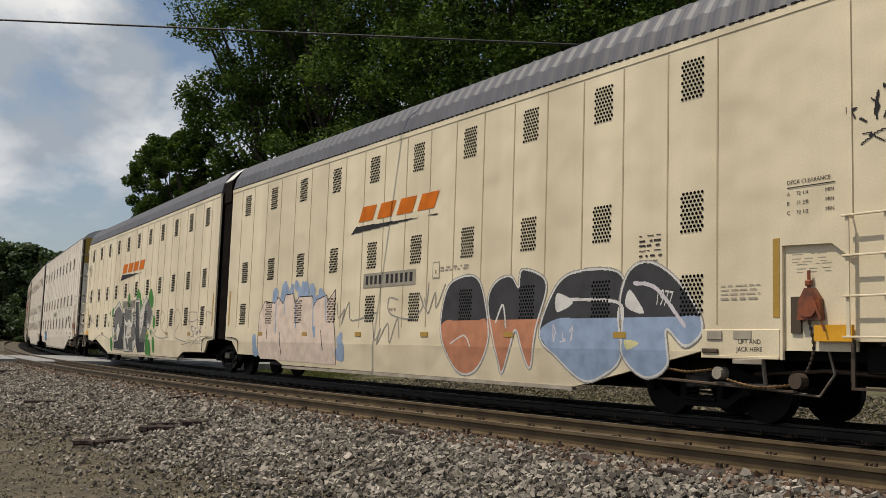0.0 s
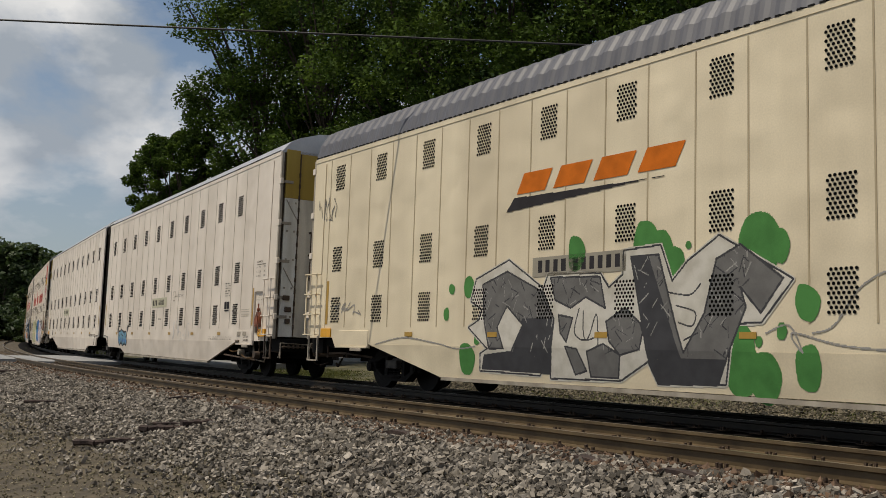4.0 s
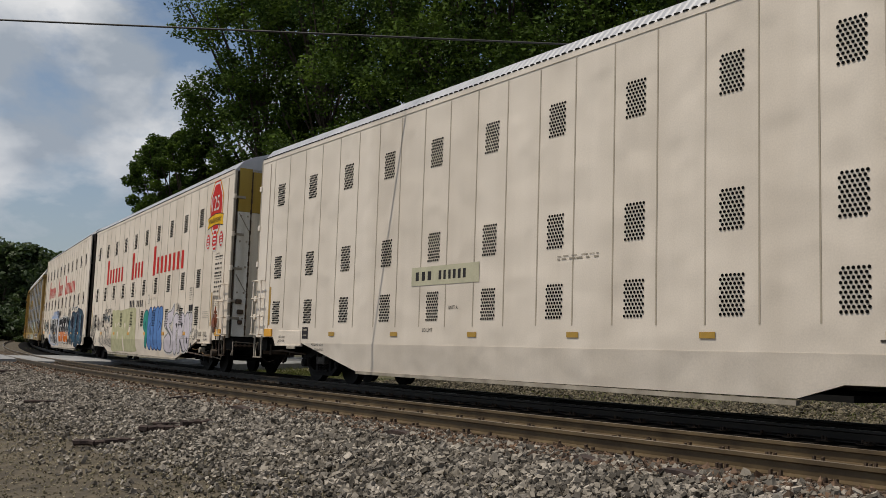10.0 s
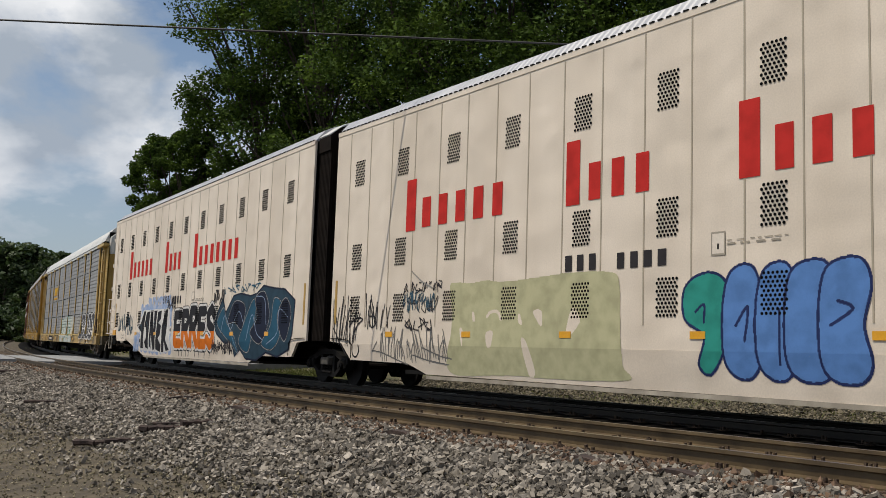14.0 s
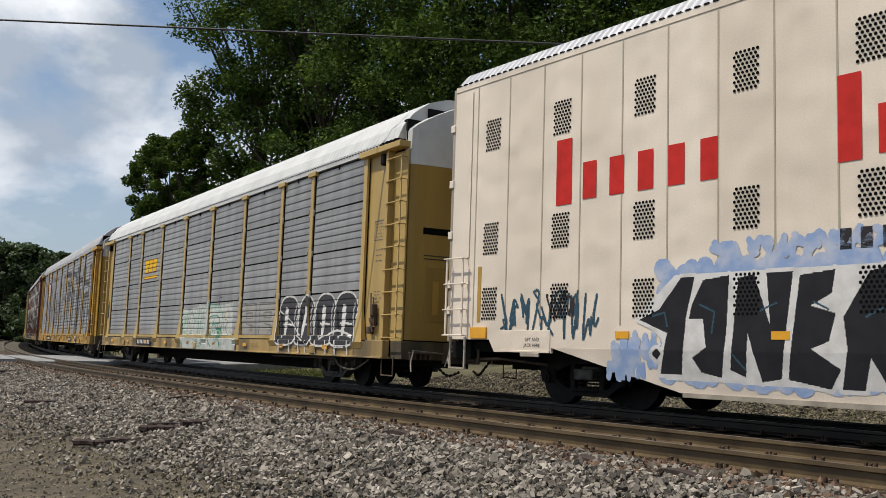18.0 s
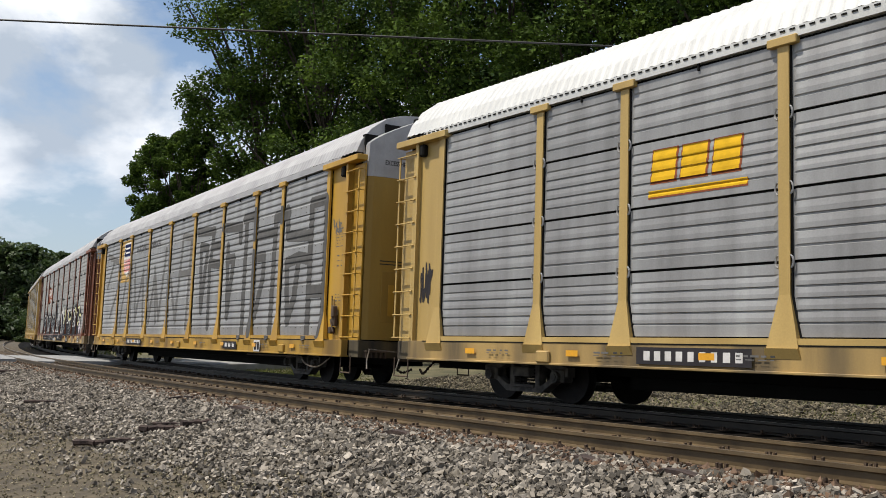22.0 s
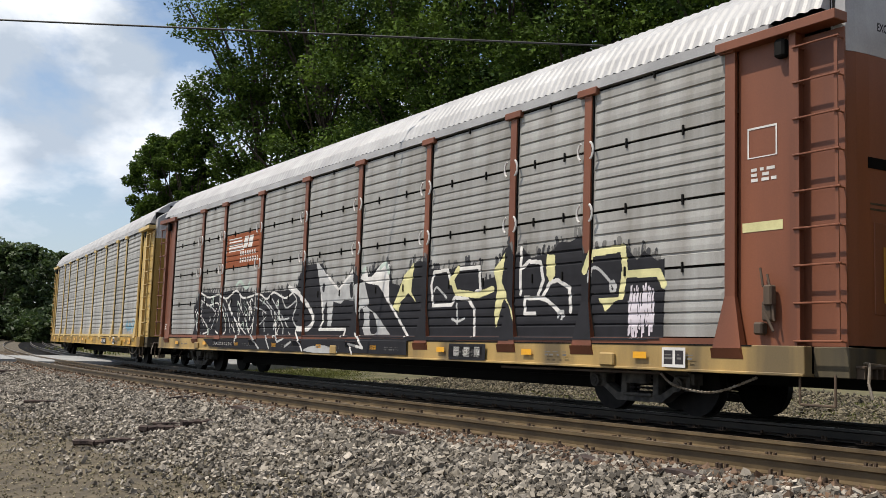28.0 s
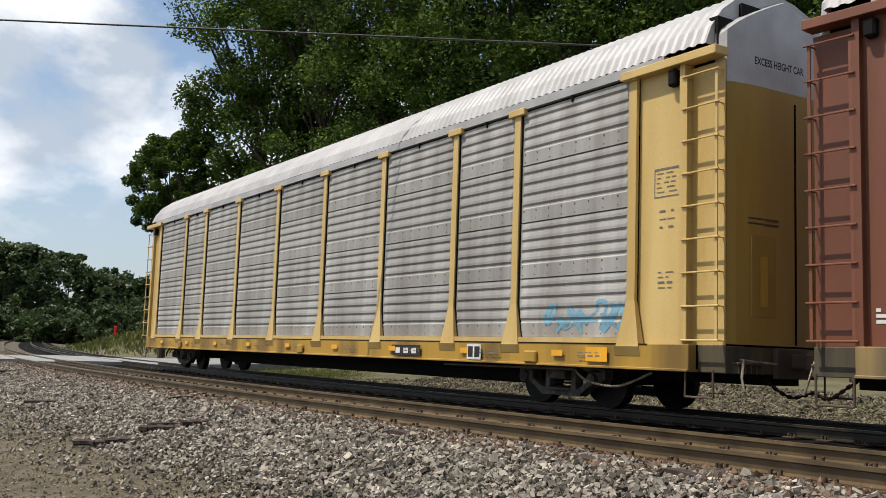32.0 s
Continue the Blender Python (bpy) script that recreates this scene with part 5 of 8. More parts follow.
def deco_b1(car, X, d):
    unit_marks(car, X, d, 1, "DECK CLEARANCE")
    L = logo_slant(8.3, 11.7, 3.72, 4.06) + [shape("p_ink", [(8.05, 3.47), (11.75, 3.60), (11.72, 3.57), (8.3, 3.63)], False)]
    L += [rect("p_drab_box", 8.75, 10.97, 2.2, 2.52)] + bars("p_ink", 8.82, 9.6, 2.26, 2.46, 4) + bars("p_ink", 9.72, 10.9, 2.26, 2.46, 6)
    film(car, X, d, L, flat_side, ("emblem", "orange slanted block emblem over a dark wedge"))
    L = []
    g = random.Random(77)
    for q0_, q1_, zt in ((2.5, 3.3, 1.2), (3.5, 4.1, 2.3), (4.4, 5.0, 2.45), (4.9, 5.9, 2.5), (6.1, 6.8, 2.3), (7.2, 7.9, 1.3)):
        for k in range(9):
            q_, z_ = g.uniform(q0_, q1_), zt - g.uniform(0.0, 0.5 if zt > 2 else 0.8)
            L.append(line("p_sky", [(q_, max(0.7, z_)), (q_ + g.uniform(-0.1, 0.1), max(0.68, z_ - g.uniform(0.05, 0.3)))], g.uniform(0.07, 0.16), False))
    pts = [(2.95, 0.5), (2.8, 0.75), (2.85, 1.7), (3.2, 2.05), (3.85, 1.98), (4.1, 2.14), (4.4, 1.95), (4.55, 2.18), (5.0, 2.2), (5.15, 1.95), (5.4, 2.1), (6.15, 2.1), (6.24, 1.85), (6.4, 2.0), (6.95, 2.1), (7.0, 1.95), (7.4, 2.22),
           (7.36, 1.5), (7.48, 1.0), (7.47, 0.45)]
    L += [shape("p_pink", pts, False), line("p_ink", pts[1:], 0.013, False)]
    for q, z_ in ((3.95, 1.2), (4.5, 1.7), (5.2, 1.35), (6.2, 1.3), (6.9, 1.5)):
        L.append(line("p_sky", [(q, 2.05), (q + 0.05, z_)], 0.028, False))
    L.append(line("p_sky", [(6.3, 1.3), (6.35, 1.15)], 0.07, False))
    L += [line("p_ink", [(4.25, 1.2), (4.35, 0.65)], 0.02, False), line("p_ink", [(6.7, 1.25), (6.8, 0.8)], 0.02, False), line("p_ink", [(3.4, 1.3), (3.42, 1.05)], 0.015, False)]
    L += [line("p_grey", p_, 0.013) for p_ in ([(7.5, 1.9), (7.6, 1.55), (7.9, 1.75), (7.75, 1.4), (8.1, 1.9), (8.2, 1.5), (8.9, 1.55), (9.4, 1.65)], [(9.2, 1.7), (9.35, 1.05), (9.6, 1.3), (9.45, 0.95), (9.9, 1.4), (10.0, 1.0), (10.3, 1.5), (10.4, 1.1)], [(10.3, 1.9), (9.95, 1.95), (9.9, 1.7), (10.2, 1.55), (10.9, 1.5), (11.3, 1.75), (11.15, 2.0), (11.4, 1.7), (11.5, 2.2)], [(11.35, 1.9), (11.5, 1.6), (11.75, 2.0), (11.8, 1.7), (12.1, 2.15)])]
    film(car, X, d, L, flat_side, ("graffiti", "pale pink bubble graffiti with blue haze"))
    L = []
    forms = (([(12.0, 1.2), (12.15, 2.0), (12.6, 2.25), (13.2, 2.2), (13.5, 1.6), (13.55, 1.0), (13.1, 0.5), (12.5, 0.5)], "p_salmon"),
             ([(13.55, 1.7), (13.75, 2.1), (14.2, 2.2), (14.45, 2.0), (14.55, 2.3), (15.2, 2.05), (14.95, 1.3), (14.75, 0.6), (14.4, 1.25), (14.2, 0.9), (13.95, 0.5), (13.85, 0.75)], "p_salmon"),
             ([(15.05, 1.2), (15.5, 2.0), (16.1, 2.2), (16.9, 2.15), (17.1, 1.85), (16.95, 1.5), (17.0, 0.85), (16.6, 0.55), (16.1, 0.45), (15.5, 0.8)], "p_sky"),
             ([(17.0, 1.75), (17.2, 2.15), (17.6, 2.25), (18.1, 2.0), (18.55, 1.5), (18.6, 1.2), (18.3, 1.02), (17.95, 1.25), (17.95, 0.75), (17.5, 0.55), (17.05, 0.85), (17.05, 1.35)], "p_sky"))
    for f, low in forms:
        L += [line("p_grey", list(f), 0.035, True, True), shape("p_char", f), shape(low, [(q, min(z, 1.43)) for q, z in f], True), line("p_white", list(f), 0.016, True, True)]
    L += [shape("p_white", [(15.5, 1.55), (15.5, 1.85), (15.9, 1.7)], True), shape("p_white", [(17.2, 1.85), (17.12, 1.6), (17.5, 1.5)], True),
          line("p_white", [(15.6, 1.75), (16.9, 1.68), (17.05, 1.4)], 0.025), line("p_white", [(12.35, 1.0), (12.8, 1.15), (13.0, 0.95)], 0.014), shape("p_cream", [(17.1, 1.1), (17.4, 1.05), (17.15, 0.95)], True),
          line("p_white", [(13.8, 1.4), (14.0, 1.7), (14.1, 1.3)], 0.02), line("p_lilac", [(17.3, 1.95), (17.75, 1.85), (18.3, 1.3)], 0.03)]
    L += scrawl("p_lilac", 15.4, 15.9, 1.05, 1.4, 3, 0.012, 8)
    film(car, X, d, L, flat_side, ("graffiti", "large charcoal, salmon and blue bubble graffiti"))
    words(car, "UNIT B", 0.1, X(9.9), -(SIDE_Y + 0.006), 1.66, "p_text")
    words(car, "1977", 0.34, X(17.72), -(SIDE_Y + 0.011), 1.62, "p_white", 0.5, tilt=-0.15)
    film(car, X, d, scrawl("p_ink", 20.85, 21.45, 3.7, 4.15, 4, 0.011, 12) + scrawl("p_ink", 21.05, 21.42, 3.45, 3.6, 2, 0.009, 13), flat_side, ("graffiti", "small black tag"))


spray("p_rimwhite", (0.56, 0.53, 0.47), (0.44, 0.41, 0.35))


def deco_b2(car, X, d):
    # q runs to the viewer's left here
    L = []
    w = 0.98
    for i in range(4):
        a = 13.7 - (i + 1) * w
        L.append(rect("p_fire", a + 0.1, a + 0.86, 3.68, 4.04, -0.55))
    L += [shape("p_ink", [(13.87, 3.38), (10.09, 3.57), (10.1, 3.55), (13.65, 3.62)], False), rect("p_drab_box", 10.86, 13.1, 2.17, 2.5)]
    L += bars("p_ink", 12.2, 13.0, 2.23, 2.44, 4) + bars("p_ink", 10.95, 12.1, 2.23, 2.44, 6)
    film(car, X, d, L, flat_side, ("emblem", "orange slanted block emblem over a dark wedge"))
    words(car, "UNIT A", 0.1, X(11.9), -(SIDE_Y + 0.006), 1.66, "p_text")
    L = []
    g = random.Random(21)
    for q, z, r in ((14.95, 2.05, 0.17), (15.5, 2.05, 0.09), (15.65, 1.56, 0.1), (15.0, 0.74, 0.24), (14.65, 1.1, 0.1), (12.0, 2.5, 0.22), (10.45, 2.5, 0.3), (10.15, 2.45, 0.2), (9.62, 2.47, 0.05), (9.87, 2.2, 0.2), (8.4, 2.45, 0.3),
                    (8.1, 2.35, 0.17), (8.25, 2.2, 0.14), (7.69, 1.6, 0.19), (8.06, 1.22, 0.09), (8.42, 1.09, 0.06), (7.68, 0.75, 0.22), (8.75, 1.0, 0.28), (8.7, 0.72, 0.3), (8.35, 0.6, 0.25), (14.45, 1.95, 0.1)):
        L.append(shape("p_green", [(q + r * (1 + 0.2 * g.uniform(-1, 1)) * math.cos(a), z + 1.3 * r * (1 + 0.2 * g.uniform(-1, 1)) * math.sin(a)) for a in (0, 1, 2.1, 3.1, 4.2, 5.3)]))
    rim = [(14.9, 1.3), (14.6, 1.42), (14.5, 1.64), (14.85, 1.8), (14.7, 2.19), (13.75, 2.49), (12.79, 1.94), (12.67, 2.19), (11.43, 2.14), (11.23, 1.9), (10.91, 2.1), (10.9, 2.47), (10.16, 2.5), (9.93, 1.94), (9.64, 2.22), (9.07, 2.56), (7.9, 1.9),
           (8.37, 1.36), (8.82, 1.34), (9.0, 0.5), (10.22, 0.46), (10.4, 0.79), (10.99, 0.48), (12.61, 0.45), (12.56, 0.9), (12.9, 0.49), (14.57, 0.52), (14.54, 0.81), (14.3, 0.91)]
    L += [line("p_rimwhite", rim, 0.05, False, True), line("p_char", rim, 0.03, False, True), shape("p_rimwhite", rim, False)]
    forms = ([(14.28, 0.91), (14.44, 1.4), (14.51, 2.09), (13.79, 2.3), (12.79, 1.89), (12.51, 1.43), (12.63, 0.52), (14.51, 0.55), (14.43, 0.79), (13.64, 0.87), (13.33, 1.34), (13.78, 1.68), (14.05, 1.3), (13.86, 0.92)],
             [(12.62, 2.14), (11.43, 2.1), (11.3, 1.59), (11.75, 1.78), (12.1, 1.61), (12.49, 1.75)], [(12.23, 0.98), (11.95, 0.94), (11.74, 0.59), (12.01, 0.52)], [(11.72, 0.9), (11.34, 1.03), (10.98, 0.86), (11.04, 0.5), (11.65, 0.5)],
             [(11.28, 1.38), (10.87, 1.59), (10.48, 1.29), (10.57, 0.95), (10.98, 0.86), (11.21, 1.07)], [(12.4, 1.5), (12.05, 1.45), (12.2, 1.05), (12.35, 1.2)],
             [(10.76, 2.38), (10.19, 2.37), (9.85, 1.29), (9.71, 0.92), (9.33, 1.48), (9.12, 2.24), (8.71, 2.42), (8.03, 1.92), (8.38, 1.47), (8.71, 1.83), (8.62, 1.55), (9.12, 0.49), (10.22, 0.46), (10.4, 0.83)])
    for f in forms:
        L += [shape("p_drab", f, False), line("p_char", f, 0.016, False, True)]
    # scribbled shading inside the letters
    for k in range(420):
        q_, z_, a = g.uniform(8.1, 14.5), g.uniform(0.85, 2.4), g.uniform(0.3, 2.8)
        w_, l_ = g.uniform(0.008, 0.022), g.uniform(0.08, 0.26)
        c_, s_ = math.cos(a), math.sin(a)
        L.append(("tint", g.choice(("p_char", "p_char", "p_grey")), np.array([(q_, z_), (q_ + l_ * c_, z_ + l_ * s_), (q_ + l_ * c_ - w_ * s_, z_ + l_ * s_ + w_ * c_), (q_ - w_ * s_, z_ + w_ * c_)]), 0.0, "p_drab"))
    L += [tint("p_char", "p_drab", [(15, 0.3), (12.4, 0.3), (12.4, 1.45), (13.35, 1.45), (13.6, 0.86), (15, 0.86)]), tint("p_char", "p_drab", [(10.5, 0.3), (8.5, 0.3), (8.5, 0.84), (10.5, 0.84)]), tint("p_char", "p_drab", [(10.9, 2.5), (10.45, 2.5), (9.75, 0.8), (10.4, 0.8)])]
    L += [line("p_char", p, 0.012) for p in ([(11.9, 1.6), (12.0, 1.2), (11.7, 1.1), (11.5, 1.5), (11.45, 1.0)], [(11.8, 1.55), (11.75, 1.1), (11.35, 1.2)], [(10.0, 1.8), (9.6, 1.75), (9.4, 1.9)], [(9.85, 1.6), (9.5, 1.5), (9.55, 1.3), (9.8, 1.35)], [(9.7, 1.1), (9.45, 1.2)])]
    L += [line("p_grey", [(8.3, 1.2), (7.95, 1.3), (7.75, 0.95), (7.9, 1.2), (7.2, 1.05), (6.4, 1.0), (5.6, 1.05)], 0.012), line("p_grey", [(7.6, 1.2), (7.3, 1.3), (6.95, 1.75), (6.5, 1.95), (6.2, 1.7), (6.5, 1.4), (6.0, 1.2), (5.5, 1.6), (5.0, 1.95)], 0.012),
          line("p_grey", [(5.2, 1.4), (4.6, 2.0), (4.1, 1.6), (4.8, 1.1), (3.4, 0.9)], 0.012), line("p_grey", [(14.7, 0.95), (15.3, 0.9), (16.0, 1.0), (17.2, 1.1), (18.3, 0.95)], 0.012)]
    film(car, X, d, L, flat_side, ("graffiti", "grey and white angular graffiti with green splashes"))
    L = [line("p_grey", p, 0.010) for p in ([(2.18, 1.85), (3.02, 1.87), (3.24, 1.77), (3.16, 1.59), (2.55, 1.56), (2.16, 1.62), (1.86, 1.54), (1.7, 1.46)], [(1.29, 1.72), (1.15, 1.85), (0.86, 1.83), (0.55, 1.77)], [(3.9, 0.79), (2.84, 0.88), (2.66, 0.8), (2.33, 0.93), (1.82, 1.07)])]
    L += [line("p_grey", p, 0.009, False) for p in ([(1.72, 1.46), (1.72, 0.97), (1.45, 0.99)], [(1.7, 1.08), (0.81, 1.09)], [(2.85, 1.15), (2.85, 0.95)])]
    L += small_print("p_faint", 1.45, 2.8, 0.95, 2, 0.06, 0.03, 34)
    L += [line("p_plum", p, 0.012) for p in ([(2.55, 1.4), (2.68, 1.42), (2.72, 1.32), (2.52, 1.22), (2.52, 1.1), (2.66, 1.08)], [(2.43, 1.28), (2.4, 1.06)], [(2.47, 1.38), (2.45, 1.4)], [(2.38, 1.34), (2.18, 1.35)], [(2.29, 1.34), (2.25, 1.12)], [(2.16, 1.24), (2.14, 1.14), (2.08, 1.22)], [(2.06, 1.17), (1.97, 1.21), (2.02, 1.25), (2.05, 1.14), (1.96, 1.13)])]
    L += [line("p_plum", [(1.88, 1.36), (1.82, 1.18), (1.78, 1.3), (1.68, 1.2), (1.6, 1.22), (1.66, 1.42)], 0.012, False)]
    film(car, X, d, L, flat_side, ("graffiti", "thin looping lines and a purple tag"))
    film(car, X, d, scrawl("p_drab", 20.3, 21.2, 3.85, 4.5, 7, 0.010, 35) + scrawl("p_grey", 19.0, 20.2, 1.6, 1.9, 4, 0.012, 32), flat_side, ("graffiti", "thin black scribbled tag"))


def deco_f1(car, X, d):
    unit_marks(car, X, d, 5, "CLEARANCES")
    L = [rect("p_khaki", 8.72, 10.8, 2.1, 2.46)] + bars("p_ink", 8.82, 9.5, 2.19, 2.38, 3) + bars("p_ink", 9.66, 10.45, 2.19, 2.38, 6)
    L += [rect("p_ink", 17.38, 17.58, 1.9, 2.1), rect("p_ink", 17.62, 17.82, 1.9, 2.1), rect("p_ink", 17.4, 17.8, 1.83, 1.86)]
    film(car, X, d, L, flat_side, ("lettering", "black number bars"))
    words(car, "UNIT B", 0.1, X(9.8), -(SIDE_Y + 0.006), 1.66, "p_text")
    L = []
    bub = lambda a, b, z0, z1: [(a, z0 + 0.1), (a - 0.02, z1 - 0.12), (a + 0.1, z1), (b - 0.08, z1 - 0.01), (b + 0.02, z1 - 0.16), (b - 0.03, (z0 + z1) / 2), (b + 0.03, z0 + 0.12), (b - 0.1, z0), (a + 0.1, z0)]
    cells = ((3.42, 3.78, 0.72, 1.24), (3.70, 4.05, 0.78, 1.30), (3.97, 4.32, 0.70, 1.26), (4.24, 4.58, 0.74, 1.22), (4.50, 4.84, 0.72, 1.22))
    for c in cells:
        L.append(line("p_ink", bub(*c), 0.045, True, True))
    for c in cells:
        L += bubble("p_cyan", "p_ink", bub(*c), 0.02) + [line("p_blue", [(c[0] + 0.08, c[2] + 0.12), (c[0] + 0.18, c[2] + 0.2), (c[1] - 0.06, c[2] + 0.1)], 0.035), line("p_ink", [(c[0] + 0.12, c[3] - 0.16), (c[1] - 0.1, c[3] - 0.2)], 0.018)]
    for a, z in ((3.28, 1.32), (4.98, 1.36)):
        L += bubble("p_drab", "p_ink", [(a - 0.1, z), (a - 0.05, z + 0.12), (a, z + 0.04), (a + 0.12, z + 0.13), (a + 0.1, z), (a - 0.04, z - 0.12)], 0.016)
    L += scrawl("p_white", 11.9, 13.9, 0.9, 1.75, 5, 0.012, 42)
    film(car, X, d, L, flat_side, ("graffiti", "small pale blue bubble graffiti with black outline"))


def deco_f2(car, X, d):
    L = [rect("p_khaki", 11.2, 13.55, 2.16, 2.54)] + bars("p_ink", 12.78, 13.45, 2.26, 2.44, 3) + bars("p_ink", 11.6, 12.6, 2.26, 2.44, 6) + small_print("p_text", 1.3, 3.2, 1.12, 2, 0.06, 0.03, 9)
    L += small_print("p_faint", 8.0, 9.0, 2.5, 2, 0.05, 0.025, 91)
    film(car, X, d, L, flat_side, ("lettering", "black number bars"))
    words(car, "UNIT A", 0.1, X(12.2), -(SIDE_Y + 0.006), 1.66, "p_text")
    words(car, "RETAINING VALVE", 0.075, X(18.02), -(SIDE_Y + 0.003), 0.885, "p_text")
    words(car, "RELEASE ROD", 0.075, X(17.85), -(SIDE_Y - 0.008), 0.77, "p_text")
    words(car, "LIFT AND", 0.085, X(19.88), -(SIDE_Y + 0.016), 1.06, "p_text")
    words(car, "JACK HERE", 0.085, X(19.93), -(SIDE_Y + 0.016), 0.96, "p_text")
    words(car, "LD LMT", 0.11, X(13.1), -(SIDE_Y + 0.006), 1.22, "p_text")
    film(car, X, d, [rect("p_ink", 18.22, 18.53, 1.06, 1.34), rect("p_faint", 18.28, 18.47, 1.25, 1.29), rect("p_faint", 18.3, 18.45, 1.12, 1.15)], flat_side, ("data_plate", "small black data plate with pale marks"))


def red_words(d, spans, big, base, m="p_red"):
    """Tall red blocks, a taller one at the head of each word."""
    L = []
    for a, b, n in spans:
        w = (b - a) / n
        for i in range(n):
            lo = a + i * w
            first = (i == 0 and d > 0) or (i == n - 1 and d < 0)
            top = big if first else base + 0.62
            zb = base - (0.04 if first else 0)
            L += bars(m, lo, lo + w, zb, top, 1, 0.62 if first else 0.52)
    return L


def deco_k1(car, X, d):
    unit_marks(car, X, d, 9, None)
    L = red_words(d, ((3.4, 6.95, 6), (8.45, 10.55, 4), (12.0, 16.5, 8)), 4.42, 3.36)
    L += bars("p_ink", 8.5, 9.35, 2.22, 2.48, 3) + bars("p_ink", 9.7, 10.85, 2.2, 2.46, 4)
    L += [rect("p_ink", 17.38, 17.58, 1.9, 2.1), rect("p_ink", 17.62, 17.82, 1.9, 2.1), rect("p_ink", 17.4, 17.8, 1.83, 1.86)]
    film(car, X, d, L, flat_side, ("lettering", "tall red block lettering"))
    # anniversary emblem
    Y = -(SIDE_Y + 0.012)
    octo = lambda q, z, r, k=0.42: [(q + r * x * 0.78, z + r * y) for x, y in ((-1, -k), (-k, -1), (k, -1), (1, -k), (1, k), (k, 1), (-k, 1), (-1, k))]
    L = [shape("p_gold", octo(19.82, 5.05, 0.86), False), shape("p_red", octo(19.82, 5.05, 0.82), False), shape("p_white", octo(19.82, 5.05, 0.78), False), shape("p_red", octo(19.82, 5.05, 0.70), False)]
    arc = lambda z, g: [(19.0 + 1.6 * u, z + 0.09 * math.sin(math.pi * u) + g * (u - 0.5)) for u in (0, 0.25, 0.5, 0.75, 1)]
    for m_, o in (("p_ink", 0.03), ("p_gold", 0.0)):
        L.append(shape(m_, arc(4.43 - o, 0.02) + [(20.52, 4.60)] + arc(4.74 + o, 0.02)[::-1] + [(19.08, 4.58)], False))
    for q, r in ((19.15, 0.25), (19.82, 0.33), (20.47, 0.25)):
        L += [shape("p_white", octo(q, 4.02, r), False), shape("p_red", octo(q, 4.02, r * 0.9), False)]
        for k in range(4):
            z = 4.02 + r * (0.5 - 0.36 * k)
            L.append(rect("p_white", q - r * 0.45, q + r * (0.35 + 0.1 * (k % 2)), z - 0.028, z + 0.028))
    film(car, X, d, L, flat_side, ("emblem", "red octagonal anniversary emblem with gold ribbon"))
    words(car, "125", 0.66, X(19.27), Y - 0.004, 4.95, "p_white", 0.90, name="numeral")
    words(car, "ANNIVERSARY", 0.215, X(19.13), Y - 0.004, 4.57, "p_ink", 0.90)
    Y2 = -(SIDE_Y + 0.006)
    words(car, "CLEARANCES", 0.07, X(20.02), Y2, 3.56, "p_text")
    L = [rect("p_text", 20.02, 20.74, 3.40, 3.415), rect("p_text", 20.02, 20.74, 2.82, 2.835)]
    L += small_print("p_text", 20.02, 20.74, 3.3, 3, 0.14, 0.05, 91) + small_print("p_text", 20.02, 20.74, 2.74, 3, 0.14, 0.05, 92) + small_print("p_text", 20.02, 20.74, 3.52, 1, 0.1, 0.05, 93, False) + small_print("p_text", 20.02, 20.74, 2.93, 1, 0.1, 0.05, 94, False)
    L += small_print("p_faint", 20.1, 20.6, 2.2, 4, seed=95)
    film(car, X, d, L, flat_side, ("stencil", "small dark stencilled data"))
    words(car, "LIFT AND", 0.085, X(19.25), -(SIDE_Y + 0.016), 1.06, "p_text")
    words(car, "JACK HERE", 0.085, X(19.22), -(SIDE_Y + 0.016), 0.96, "p_text")
    # pale green roller patch and scribbles
    L = [shape("p_olive", [(5.25, 0.44), (5.3, 1.2), (5.32, 1.6), (5.22, 2.1), (5.4, 2.17), (5.9, 2.14), (6.4, 2.17), (6.9, 2.12), (7.9, 2.16), (8.8, 2.2), (9.6, 2.16), (9.82, 2.0), (9.86, 1.2), (9.9, 0.7), (9.85, 0.46), (7.0, 0.44)])]
    L += [shape("white_b", f) for f in ([(5.97, 1.58), (6.03, 1.58), (6.07, 1.43), (6.0, 1.42)], [(5.58, 1.27), (5.68, 1.24), (5.66, 0.94)], [(6.42, 1.2), (6.62, 1.22), (6.58, 0.98), (6.5, 0.92), (6.43, 1.0)], [(7.44, 1.07), (7.6, 1.02), (7.79, 0.52), (7.62, 0.48)], [(7.75, 1.56), (7.97, 1.58), (7.98, 1.31)],
                                            [(7.34, 1.52), (7.4, 1.52), (7.46, 1.35), (7.36, 1.38)], [(8.75, 1.6), (8.95, 1.4), (8.7, 1.15), (8.6, 1.2)])] + [line("white_b", [(6.44, 1.5), (6.55, 1.58), (6.75, 1.58), (6.85, 1.45)], 0.03)]
    # spiky stalks, scribbled over
    g = random.Random(51)
